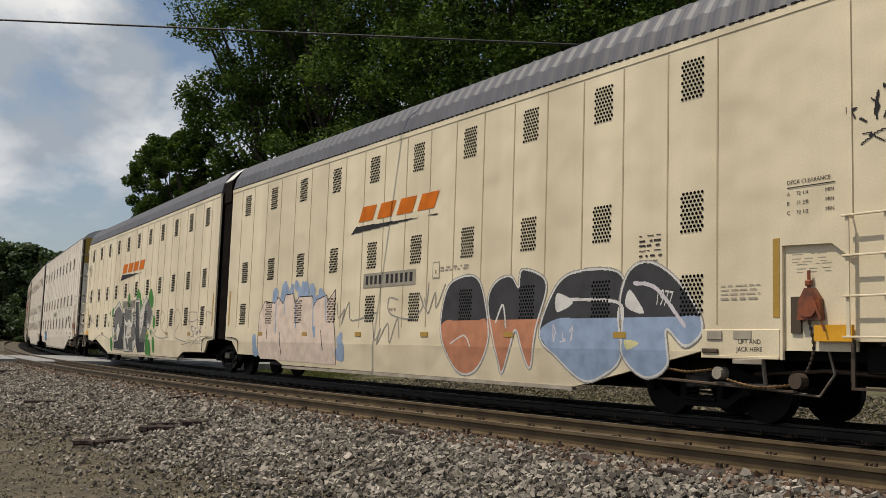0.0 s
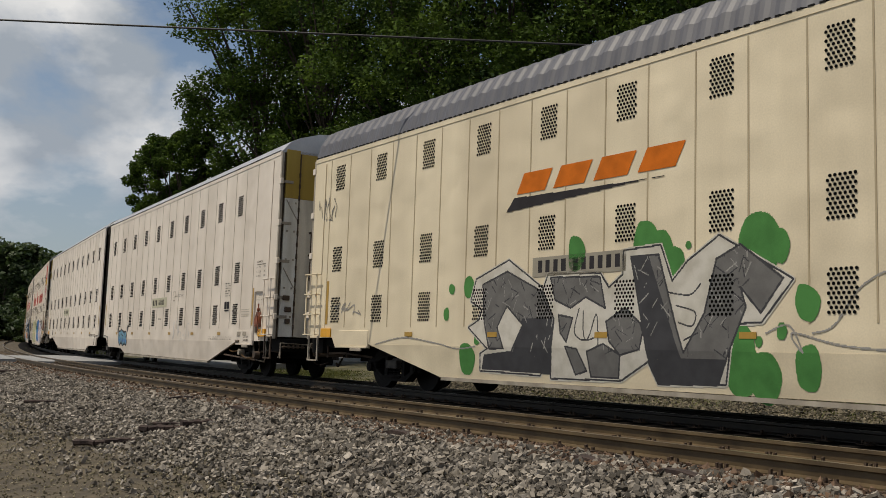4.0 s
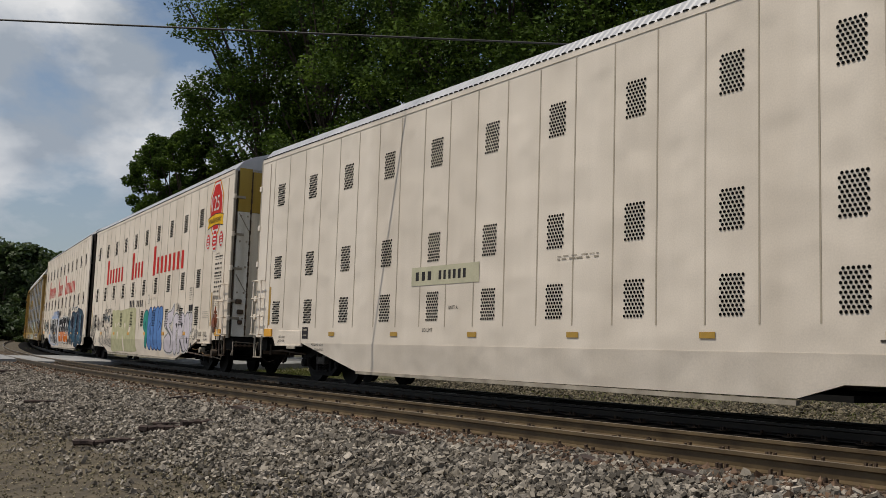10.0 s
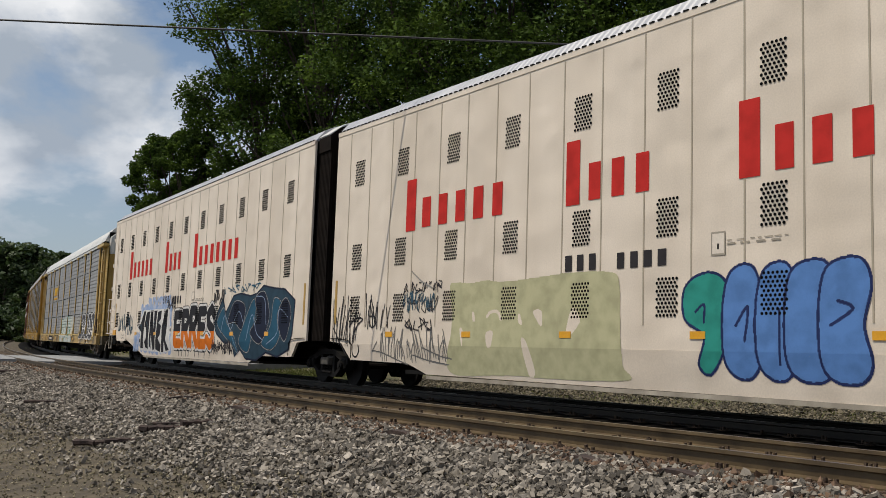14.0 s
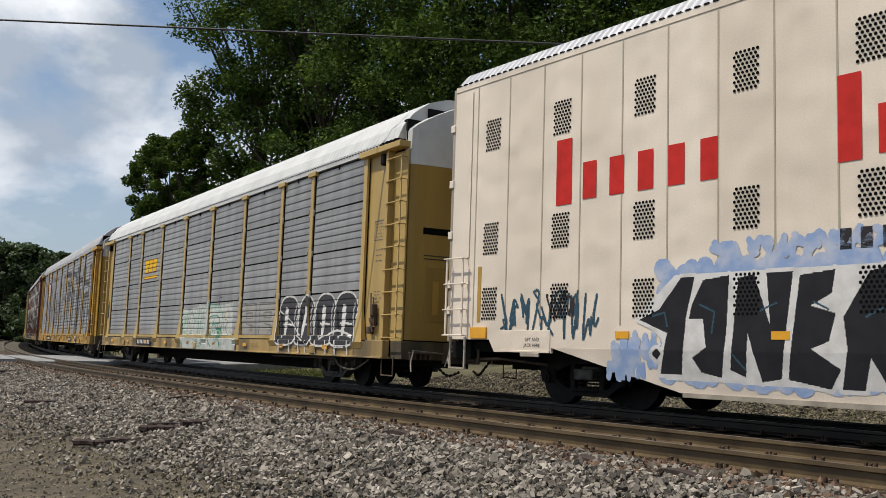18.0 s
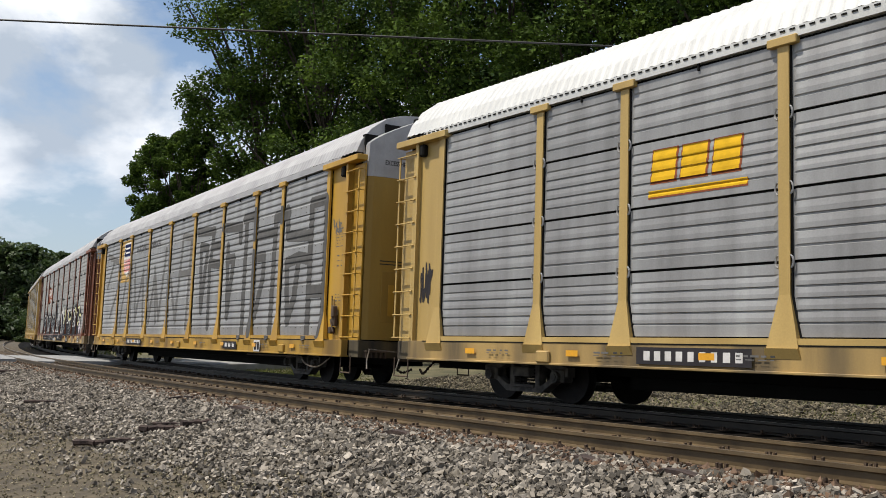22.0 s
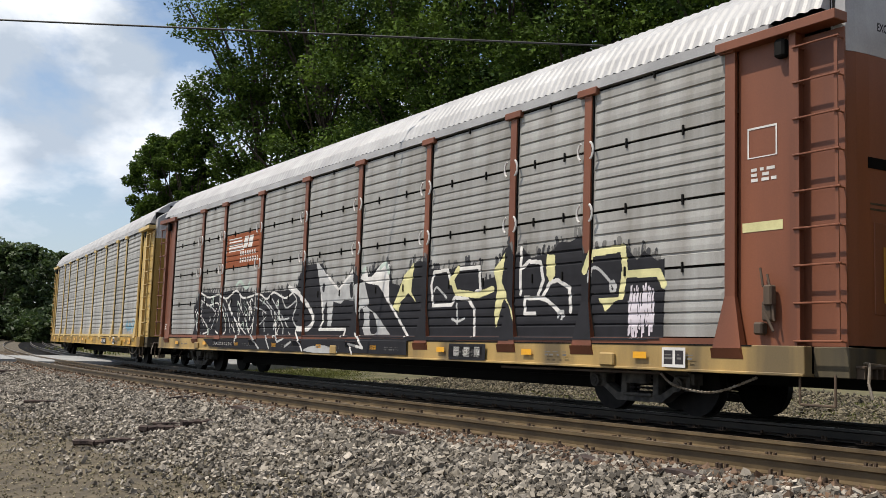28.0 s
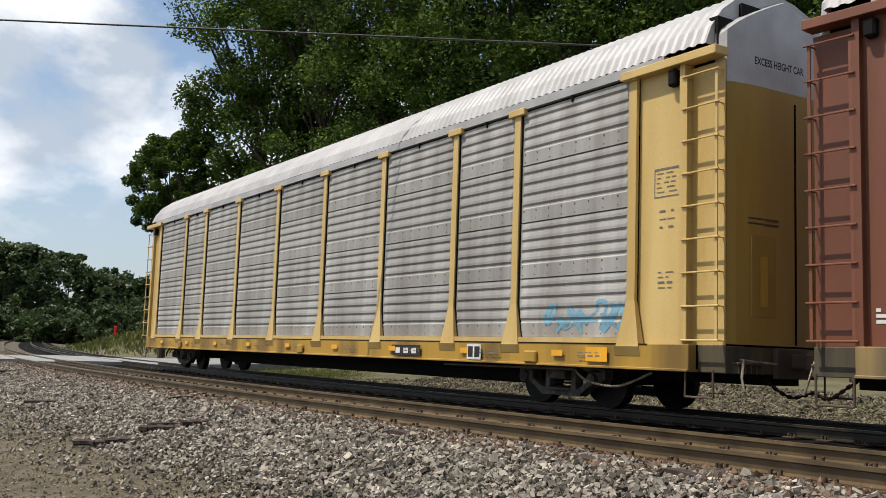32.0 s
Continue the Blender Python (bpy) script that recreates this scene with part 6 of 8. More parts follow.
    for m_, qa, qb, za, zb, n_, r_ in (("p_ink", 0.45, 1.55, 0.95, 2.05, 17, 0.014), ("p_ink", 2.0, 2.5, 1.3, 2.1, 9, 0.016), ("p_ink", 2.55, 3.0, 1.25, 1.9, 4, 0.012), ("p_drab", 2.6, 5.2, 0.62, 1.32, 34, 0.012)):
        for k in range(n_):
            q_ = qa + (qb - qa) * (k + g.uniform(0, 1)) / n_
            lean, top = g.uniform(-0.22, 0.22), zb - (zb - za) * g.uniform(0.0, 0.45)
            L.append(line(m_, [(q_, za + g.uniform(-0.06, 0.12)), (q_ + lean * 0.3, (za + top) / 2), (q_ + lean, top)], r_))
    L += [line("p_ink", p, 0.018) for p in ([(1.25, 1.35), (1.55, 1.52), (1.85, 1.5), (1.6, 1.35), (1.45, 1.1), (1.4, 0.75), (1.55, 0.66), (1.7, 0.8), (1.68, 0.92)], [(0.5, 1.3), (0.8, 1.0), (1.1, 0.7)], [(2.15, 1.55), (2.35, 1.55), (2.42, 1.4), (2.25, 1.32), (2.15, 1.45)])]
    L += [line("p_drab", p, 0.014) for p in ([(2.3, 0.81), (2.68, 0.78), (3.2, 0.66), (3.7, 0.55)], [(2.3, 0.8), (2.5, 1.0)], [(3.9, 0.75), (4.5, 0.65), (5.2, 0.58)], [(4.3, 0.9), (4.9, 0.75), (5.3, 0.7)])]
    L += scrawl("p_ink", 3.45, 4.95, 2.0, 2.24, 9, 0.012, 53) + scrawl("p_slate", 3.5, 4.75, 1.62, 2.05, 12, 0.014, 54) + scrawl("p_ink", 3.5, 4.8, 1.6, 1.95, 7, 0.010, 57) + scrawl("p_ink", 3.6, 4.65, 1.24, 1.52, 6, 0.014, 58) + [line("p_grey", [(3.82, 2.47), (4.2, 2.25), (4.6, 2.1)], 0.014)]
    film(car, X, d, L, flat_side, ("graffiti", "pale green painted-over patch with scribbles"))
    L = bubble("p_teal", "p_navy", [(11.15, 1.4), (11.15, 1.85), (11.5, 2.05), (11.85, 1.95), (12.0, 1.5), (11.85, 0.95), (11.6, 0.62), (11.4, 0.75), (11.5, 1.15)], 0.02)
    for a, b in ((11.85, 12.45), (12.4, 13.0), (12.85, 13.55), (13.35, 14.05)):
        L += bubble("p_blue", "p_navy", [(a, 0.85), (a - 0.02, 1.6), (a + 0.12, 2.05), (b - 0.15, 2.12), (b, 1.8), (b - 0.1, 1.3), (b, 0.85), (b - 0.15, 0.6), (a + 0.2, 0.6)], 0.02)
    L += [line("p_navy", [(12.05, 1.3), (12.25, 1.55), (12.2, 1.1)], 0.022), line("p_navy", [(13.5, 1.3), (13.8, 1.5), (13.6, 1.6)], 0.022), line("p_navy", [(12.75, 1.5), (12.75, 0.8)], 0.022), line("p_navy", [(11.35, 1.5), (11.5, 1.6), (11.5, 1.35)], 0.02)]
    film(car, X, d, L, flat_side, ("graffiti", "blue and teal bubble graffiti with dark outline"))
    L = [line("p_white", list(f), 0.06, True, True) for f in ()]
    for f in ([(14.35, 0.62), (14.45, 1.0), (14.9, 1.2), (14.35, 1.45), (14.6, 1.85), (15.2, 1.95), (15.55, 2.15), (15.4, 1.6), (15.0, 1.45), (15.55, 1.1), (15.5, 0.62), (15.0, 0.5)],
              [(15.6, 0.55), (15.55, 1.6), (15.9, 1.85), (16.3, 1.7), (16.3, 1.35), (16.0, 1.2), (16.0, 0.6)],
              [(16.1, 0.58), (16.25, 1.5), (16.6, 1.85), (17.0, 1.65), (16.8, 1.2), (17.1, 0.65), (16.7, 0.6), (16.5, 0.9), (16.4, 0.58)],
              [(16.95, 1.2), (17.0, 1.7), (17.35, 1.85), (17.6, 1.5), (17.6, 0.95), (17.35, 0.62), (17.05, 0.75)],
              [(17.65, 1.3), (17.62, 1.7), (17.75, 1.85), (17.85, 1.6), (17.78, 1.2)]):
        L += [line("p_white", list(f), 0.06, True, True)] + bubble("p_lilac", "p_drab", f, 0.02)
    L += [shape("p_char", [(15.85, 1.5), (16.1, 1.5), (16.0, 1.35)]), shape("p_char", [(16.55, 1.5), (16.75, 1.5), (16.65, 1.35)]), shape("p_char", [(17.25, 0.9), (17.4, 1.1), (17.4, 0.85)]),
          shape("p_char", [(17.7, 0.85), (17.85, 0.85), (17.8, 0.68)]), line("p_drab", [(14.6, 1.4), (14.9, 1.25), (15.3, 1.05), (15.2, 0.7)], 0.05), line("p_char", [(16.5, 0.95), (16.8, 0.6)], 0.04)]
    L += scrawl("p_drab", 15.8, 16.4, 1.9, 2.2, 4, 0.014, 55) + scrawl("p_drab", 17.9, 18.6, 0.9, 1.5, 4, 0.012, 56)
    film(car, X, d, L, flat_side, ("graffiti", "pale lilac bubble graffiti with white rim"))


def deco_k2(car, X0, d):
    X = lambda q: X0(q - 0.3)
    L = red_words(d, ((15.35, 18.95, 6), (11.65, 13.75, 4), (5.8, 10.35, 8)), 4.46, 3.38)
    L += bars("p_ink", 12.85, 13.7, 2.24, 2.5, 3) + bars("p_ink", 11.35, 12.5, 2.2, 2.46, 4)
    L += [rect("p_faint", 9.9, 10.2, 2.25, 2.55), rect("white_b", 9.94, 10.16, 2.29, 2.51)] + small_print("p_faint", 8.9, 9.8, 2.3, 2, 0.05, 0.025, 97)
    film(car, X, d, L, flat_side, ("lettering", "tall red block lettering"))
    V = lambda pts, b=17.0: [(b - x, z) for x, z in pts]
    L = cloud("p_blue3", 12.45, 16.55, 0.45, 2.22, 71, 0.13, 130) + scrawl("p_blue3", 12.6, 15.6, 2.2, 2.5, 16, 0.05, 74) + scrawl("p_blue3", 16.6, 17.6, 0.5, 1.2, 14, 0.045, 72)
    L += [shape("p_white", V([(0.0, 1.45), (0.75, 2.05), (4.3, 2.05), (4.45, 1.3), (4.55, 0.6), (4.1, 0.5), (0.55, 0.52), (0.5, 1.1)]), False)]
    for f in ([(0.05, 1.4), (0.45, 1.55), (0.85, 2.0), (1.1, 2.0), (0.95, 1.4), (0.85, 0.6), (0.45, 0.6), (0.6, 1.2)], [(1.25, 1.95), (1.7, 2.0), (1.65, 1.2), (1.55, 0.58), (1.2, 0.65), (1.05, 0.85), (1.3, 1.0), (1.25, 1.4), (1.0, 1.4), (1.05, 1.6)],
              [(1.85, 1.95), (2.1, 2.0), (2.35, 1.3), (2.3, 2.0), (2.7, 2.0), (2.5, 0.6), (2.2, 0.55), (2.0, 1.2), (1.95, 0.6), (1.7, 0.7)], [(2.8, 1.95), (3.3, 2.0), (3.25, 1.7), (2.95, 1.55), (3.3, 1.45), (3.2, 1.1), (2.95, 1.0), (3.35, 0.75), (3.2, 0.5), (2.6, 0.6)],
              [(3.45, 1.0), (3.4, 1.4), (3.75, 1.95), (4.1, 2.05), (4.05, 1.35), (3.95, 0.95), (4.35, 0.6), (3.95, 0.55), (3.75, 0.9), (3.65, 0.5), (3.35, 0.5)]):
        f = V(f)
        L += [line("p_white", f, 0.055, False, True), shape("p_black", f, False)]
    L += [line("p_slate", V(p), 0.014, False) for p in ([(0.3, 1.45), (0.55, 1.5), (0.6, 1.3)], [(1.2, 1.6), (1.45, 1.5), (1.4, 1.2)], [(2.2, 1.5), (2.45, 1.6)], [(3.0, 1.6), (3.2, 1.5)], [(3.7, 1.4), (3.9, 1.5)], [(1.75, 0.9), (1.95, 0.7)])]
    L += bubble("p_black", "p_white", V([(0.28, 0.9), (0.4, 1.0), (0.5, 0.9), (0.4, 0.78)]), 0.03) + bubble("p_black", "p_white", V([(4.4, 1.3), (4.52, 1.4), (4.62, 1.28), (4.5, 1.18)]), 0.03)
    L += scrawl("p_ink", 12.0, 13.0, 1.95, 2.5, 8, 0.02, 61)
    film(car, X, d, L, flat_side, ("graffiti", "black and white block graffiti on a blue sprayed cloud"))
    stroke = dict(e=[[(0.95, 1.0), (0.12, 1.0), (0.12, 0.0), (0.98, 0.0)], [(0.12, 0.52), (0.8, 0.52)]], r=[[(0.12, 0.0), (0.12, 1.0), (0.75, 1.0), (0.95, 0.78), (0.7, 0.52), (0.2, 0.5)], [(0.5, 0.5), (0.98, 0.0)]],
                  s=[[(0.95, 0.85), (0.6, 1.02), (0.15, 0.85), (0.3, 0.58), (0.85, 0.42), (0.85, 0.1), (0.45, -0.02), (0.05, 0.15)]])
    rows = []
    for i, (nm, x0_, wd_, top) in enumerate((("e", 0.0, 0.72, 1.8), ("r", 0.92, 0.72, 1.84), ("r", 1.8, 0.72, 1.92), ("e", 2.7, 0.68, 1.88), ("s", 3.55, 0.72, 1.92))):
        rows += [V([(x0_ + u * wd_, 0.84 + v * (top - 0.84)) for u, v in st], 12.0) for st in stroke[nm]]
    L = [line("p_ink", p, 0.26, False) for p in rows] + [line("p_white", p, 0.235, False) for p in rows] + [shape("p_white", V([(-0.7, 0.55), (-0.1, 1.5), (0.1, 0.6)], 12.0), False)] + [line("p_black", p, 0.165, False) for p in rows]
    L.append(tint("p_fire", "p_black", [(6, 0), (13, 0), (13, 1.24), (6, 1.24)]))
    L += [line("p_black", V([(x_, 0.62), (x_ + 0.18, 0.6), (x_ + 0.1, 0.42)], 12.0), 0.02, False) for x_ in (0.4, 0.75, 1.2, 1.5, 2.2, 2.6, 3.2, 3.7)]
    L += scrawl("p_ink", 6.9, 7.9, 2.05, 2.5, 9, 0.022, 62) + scrawl("p_ink", 6.0, 7.9, 0.55, 1.0, 16, 0.024, 63)
    film(car, X, d, L, flat_side, ("graffiti", "large block graffiti, black over orange with white rim"))
    rim = V([(0.0, 1.5), (0.75, 2.2), (1.05, 1.75), (1.7, 2.25), (2.3, 2.3), (3.1, 2.2), (3.6, 2.25), (4.1, 2.45), (4.9, 2.35), (5.6, 2.3), (6.3, 2.0), (6.2, 1.2), (6.0, 0.8), (5.2, 0.6), (4.4, 0.7), (3.6, 0.47), (2.8, 0.5), (2.4, 0.75), (1.9, 0.55), (1.7, 1.0), (1.1, 0.9), (0.3, 1.2)], 7.75)
    L = [line("p_navy2", rim, 0.05, False, True), shape("p_slate2", rim, False)]
    for f, m_ in (([(0.3, 1.5), (0.85, 1.95), (1.2, 1.5), (1.9, 1.1), (2.2, 0.6), (1.6, 0.9), (0.9, 1.15)], "p_blue2"), ([(1.3, 1.5), (1.8, 2.1), (2.7, 1.95), (2.5, 1.3), (1.9, 1.5)], "p_navy2"), ([(2.3, 0.9), (2.7, 1.5), (3.3, 2.1), (3.6, 1.9), (3.1, 0.7)], "p_blue2"),
                  ([(3.2, 1.2), (3.7, 1.6), (3.5, 2.15), (4.2, 2.3), (4.6, 1.6), (4.0, 0.9)], "p_navy2"), ([(4.1, 0.9), (4.7, 1.4), (4.9, 2.1), (5.5, 1.9), (5.4, 1.1), (4.8, 0.75)], "p_blue2"), ([(5.2, 1.7), (5.7, 2.1), (6.1, 1.7), (5.8, 1.0), (5.4, 1.2)], "p_navy2")):
        f = V(f, 7.75)
        L += [shape(m_, f, True), line("p_ink", f, 0.022, True, True), line("p_silver", f, 0.007, True, True)]
    L += [line("p_sky", V(p, 7.75), 0.011) for p in ([(0.7, 1.2), (1.0, 1.7), (1.6, 1.2), (2.1, 0.7)], [(1.6, 1.3), (2.2, 1.8), (2.6, 1.5)], [(2.9, 1.0), (3.3, 1.7), (3.7, 1.2), (4.2, 1.0)], [(3.6, 2.2), (4.2, 2.1), (4.4, 1.4)], [(4.5, 0.9), (5.2, 1.2), (5.3, 1.8), (5.9, 1.6)])]
    L += scrawl("p_blue2", 3.9, 6.9, 2.36, 2.58, 9, 0.016, 66)
    film(car, X, d, L, flat_side, ("graffiti", "dark slate blue interlocking graffiti"))
    film(car, X, d, scrawl("p_slate", 17.8, 20.2, 1.1, 1.9, 14, 0.022, 67) + scrawl("p_ink", 18.3, 19.0, 1.4, 1.9, 5, 0.02, 68), flat_side, ("graffiti", "small blue and black tags"))
    words(car, "LIFT AND", 0.085, X(19.55), -(SIDE_Y + 0.016), 1.06, "p_text")
    words(car, "JACK HERE", 0.085, X(19.58), -(SIDE_Y + 0.016), 0.96, "p_text")


spray("p_plum", (0.16, 0.12, 0.20))
M["p_khaki"] = plain("khaki patch", (0.50, 0.47, 0.33))
M["p_drab_box"] = plain("dull stencil ground", (0.30, 0.27, 0.21))
spray("p_blue2", (0.022, 0.085, 0.14))
spray("p_slate2", (0.026, 0.055, 0.082))
spray("p_navy2", (0.015, 0.02, 0.04))
spray("p_blue3", (0.24, 0.33, 0.52), (0.42, 0.45, 0.54))


# ---- ribbed cars
def sill_marks(car, X, d, face, seed, plates):
    L = []
    for q0, q1, z0, z1, m, n in plates:
        L.append(rect(m, q0, q1, z0, z1))
        if n:
            L += bars("p_white", q0 + 0.1, q1 - 0.1, z0 + 0.05, z1 - 0.05, n)
    for i in range(9):
        q = -11 + 2.7 * i
        L.append(rect("amber", q - 0.14, q + 0.14, 0.82, 0.92))
        L += small_print("p_drab", q + 0.5, q + 1.1, 0.9, 2, 0.05, 0.022, seed + i)
    film(car, X, d, L, face, ("stencil", "amber reflectors and stencilled data on the sill"))


def corner_marks(car, X, d, m, seed, q0=12.6):
    face = lambda q, z: -1.476
    L = [line(m, [(q0, 3.2), (q0 + 0.5, 3.2), (q0 + 0.5, 3.62), (q0, 3.62)], 0.007, False, True)]
    L += small_print(m, q0 + 0.04, q0 + 0.46, 3.57, 5, 0.07, 0.018, seed) + small_print(m, q0 + 0.1, q0 + 0.4, 3.0, 3, 0.12, 0.022, seed + 1) + small_print(m, q0 + 0.08, q0 + 0.42, 2.1, 4, 0.075, 0.02, seed + 2)
    film(car, X, d, L, face, ("stencil", "small framed data stencil"))


def hood_words(car, X):
    words(car, "EXCESS HEIGHT CAR", 0.15, X(14.066), -1.02, 5.0, "p_ink", 0.72, turn=radians(88), bold=0.004)


def straps(car, X):
    """Curled bracket straps where the seams meet the posts."""
    for xp in POSTS[1:-1]:
        for z in SEAMS[1:4]:
            for s in (-1, 1):
                st = part("strap", STRAP_SMALL, None, car, "pale curled strap")
                st.location = (X(xp + s * 0.09), -1.55, z)
                st.scale = (s, 1, 1)


spray("p_chalk", (0.47, 0.49, 0.455), (0.34, 0.35, 0.33))


def deco_c(car, X, d):
    face = ribbed_side(0.0)
    straps(car, X)
    L = []
    for m_, o_ in (("p_brown", 0.035), ("p_gold", 0.0)):
        for a in (-6.75, -6.18, -5.6):
            L.append(rect(m_, a - o_ * 0.5, a + 0.46 + o_, 3.5 - o_, 3.98 + o_ * 0.3, 0.1))
    L += [rect("p_brown", -6.8, -4.98, 3.24, 3.36), rect("p_gold", -6.8, -5.0, 3.26, 3.36)]
    film(car, X, d, L, face, ("emblem", "gold block emblem over a gold bar"), posts=True)
    L = [shape("p_chalk", [(-1.15, 1.03), (-0.9, 0.69), (4.4, 0.69), (4.4, 1.03)], False), shape("p_chalk", [(-1.3, 1.14), (-1.38, 2.0), (-0.4, 1.98), (0.4, 2.05), (0.5, 2.12), (1.2, 2.05), (1.75, 2.06), (2.55, 2.03), (3.72, 2.08), (3.78, 1.12)], False)]
    L += [shape("p_mint", f, False) for f in ([(-1.2, 1.2), (-1.3, 1.95), (-0.8, 1.9), (-0.7, 1.2)], [(0.45, 1.15), (0.42, 2.0), (0.75, 2.0), (0.7, 1.15)], [(1.5, 1.9), (1.52, 2.08), (2.6, 2.02), (2.8, 1.75), (2.65, 1.7), (2.4, 1.9)], [(1.2, 2.1), (1.4, 2.2), (1.62, 2.1), (1.42, 1.9)])]
    L += [line("p_jade", f, 0.011, False) for f in ([(-1.31, 1.96), (-1.23, 1.2), (-0.72, 1.18)], [(-1.3, 1.97), (-0.4, 1.96)], [(-0.75, 1.83), (-0.69, 1.14), (-0.14, 1.18)], [(-0.24, 1.95), (0.1, 1.48), (0.34, 1.99)], [(-0.3, 1.2), (0.1, 1.5)], [(0.47, 2.05), (0.43, 1.15)],
          [(0.53, 2.0), (0.49, 1.2)], [(0.72, 1.98), (0.68, 1.15)], [(0.78, 2.02), (0.74, 1.3)], [(0.96, 2.03), (0.92, 1.12)], [(1.5, 2.1), (2.55, 2.04), (2.81, 1.77), (2.81, 1.38), (2.55, 1.3)], [(1.55, 1.9), (1.6, 1.15), (2.0, 1.12)], [(1.2, 2.1), (1.4, 1.85), (1.65, 2.1)])]
    L += [line("p_jade", f, 0.02) for f in ([(1.61, 1.69), (2.28, 1.73), (2.61, 1.52), (2.15, 1.47), (1.87, 1.48)], [(1.97, 1.48), (1.76, 1.09), (2.14, 0.78)], [(-1.03, 0.93), (-0.83, 0.7)], [(-0.95, 0.97), (-0.78, 0.72)])]
    L += [line("p_jade", f, 0.04) for f in ([(2.3, 1.32), (2.75, 1.28), (2.85, 1.05), (3.0, 0.8)], [(2.42, 1.2), (2.62, 1.18), (2.72, 0.95)])]
    L += [line("p_jade", f, 0.009) for f in ([(0.22, 1.02), (0.6, 0.9), (0.89, 0.74), (1.35, 1.03)], [(0.97, 0.72), (1.16, 0.97)], [(0.4, 1.2), (0.75, 0.9), (1.1, 0.72)], [(2.9, 1.6), (3.0, 1.3), (2.9, 1.1)], [(2.49, 2.19), (2.42, 2.02)])]
    L += scrawl("p_jade", -1.2, 0.3, 1.2, 1.95, 5, 0.008, 72) + scrawl("p_jade", 1.6, 3.0, 0.75, 1.6, 5, 0.008, 73) + scrawl("p_jade", 0.6, 1.3, 0.75, 0.98, 4, 0.008, 74)
    L += [line("p_ink", [(3.3, 1.86), (3.08, 1.8), (3.06, 1.6), (3.3, 1.56), (3.17, 1.35), (3.41, 1.13)], 0.012), line("p_ink", [(2.49, 2.05), (2.5, 2.3), (2.7, 2.25)], 0.01, False), shape("p_khaki", [(3.1, 1.82), (3.3, 1.84), (3.28, 1.6), (3.1, 1.64)])]
    film(car, X, d, L, face, ("graffiti", "faded mint green outline graffiti on a chalky ground"), posts=True)
    # faint block letters, then bold rounded ones with white rims
    L = []
    for a, b in ((4.55, 5.7), (5.95, 7.15)):
        L += [rect("p_grey", a, b, 1.15, 2.02), line("p_drab", [(a, 1.15), (a, 2.02), (b, 2.0), (b - 0.1, 1.6), (b, 1.15)], 0.016, False, True), line("p_drab", [(a + 0.35, 1.75), (b - 0.3, 1.75), (b - 0.3, 1.6), (a + 0.35, 1.6)], 0.016, False, True),
              line("p_drab", [(a + 0.35, 1.45), (b - 0.3, 1.4), (b - 0.35, 1.25)], 0.016, False)]
        L += [line("p_drab", [(b - 0.5 + 0.08 * k, 1.2), (b - 0.35 + 0.08 * k, 1.42)], 0.008, False) for k in range(4)]
    for k, (a, b) in enumerate(((7.45, 8.65), (8.75, 9.65), (9.75, 10.85), (10.85, 12.0))):
        f = [(a + 0.1, 0.95), (a - 0.02, 1.35), (a + 0.05, 1.85), (a + 0.35, 2.08), (b - 0.25, 2.06), (b, 1.8), (b - 0.08, 1.5), (b + 0.02, 1.2), (b - 0.1, 0.95)]
        L += [line("p_white", f, 0.05, True, True), shape("p_char", f), line("p_black", [(a + 0.12, 1.7), (a + 0.2, 1.25), (a + 0.15, 1.0)], 0.05), line("p_silver", [(b - 0.12, 1.85), (b - 0.2, 1.6), (b - 0.12, 1.2)], 0.03)]
        L += [shape("p_white", [(a + 0.38, 1.75), (a + 0.48, 1.85), (a + 0.58, 1.72), (a + 0.5, 1.2), (a + 0.38, 1.1)]), line("p_white", [(a + 0.3, 1.42), (b - 0.25, 1.4)], 0.022, False)]
        L += [line("p_white", [(a + 0.25, 1.0), (a + 0.3, 0.72)], 0.03, False), line("p_white", [(b - 0.25, 1.0), (b - 0.2, 0.72)], 0.022, False)]
    L += [line("p_white", [(7.5, 1.75), (8.2, 1.5), (8.8, 1.15), (9.2, 1.0)], 0.018), line("p_white", [(10.2, 1.05), (11.0, 1.25), (11.9, 1.1)], 0.025)]
    film(car, X, d, L, face, ("graffiti", "grey and white outline graffiti along the lower panels"), posts=True)
    sill_marks(car, X, d, face, 77, ((-6.9, -4.85, 0.74, 0.98, "p_ink", 9),))
    corner_marks(car, X, d, "p_drab", 78)
    film(car, X, d, scrawl("p_ink", -12.9, -12.5, 1.8, 2.6, 7, 0.022, 79), lambda q, z: -1.476, ("graffiti", "black tag on the corner panel"))


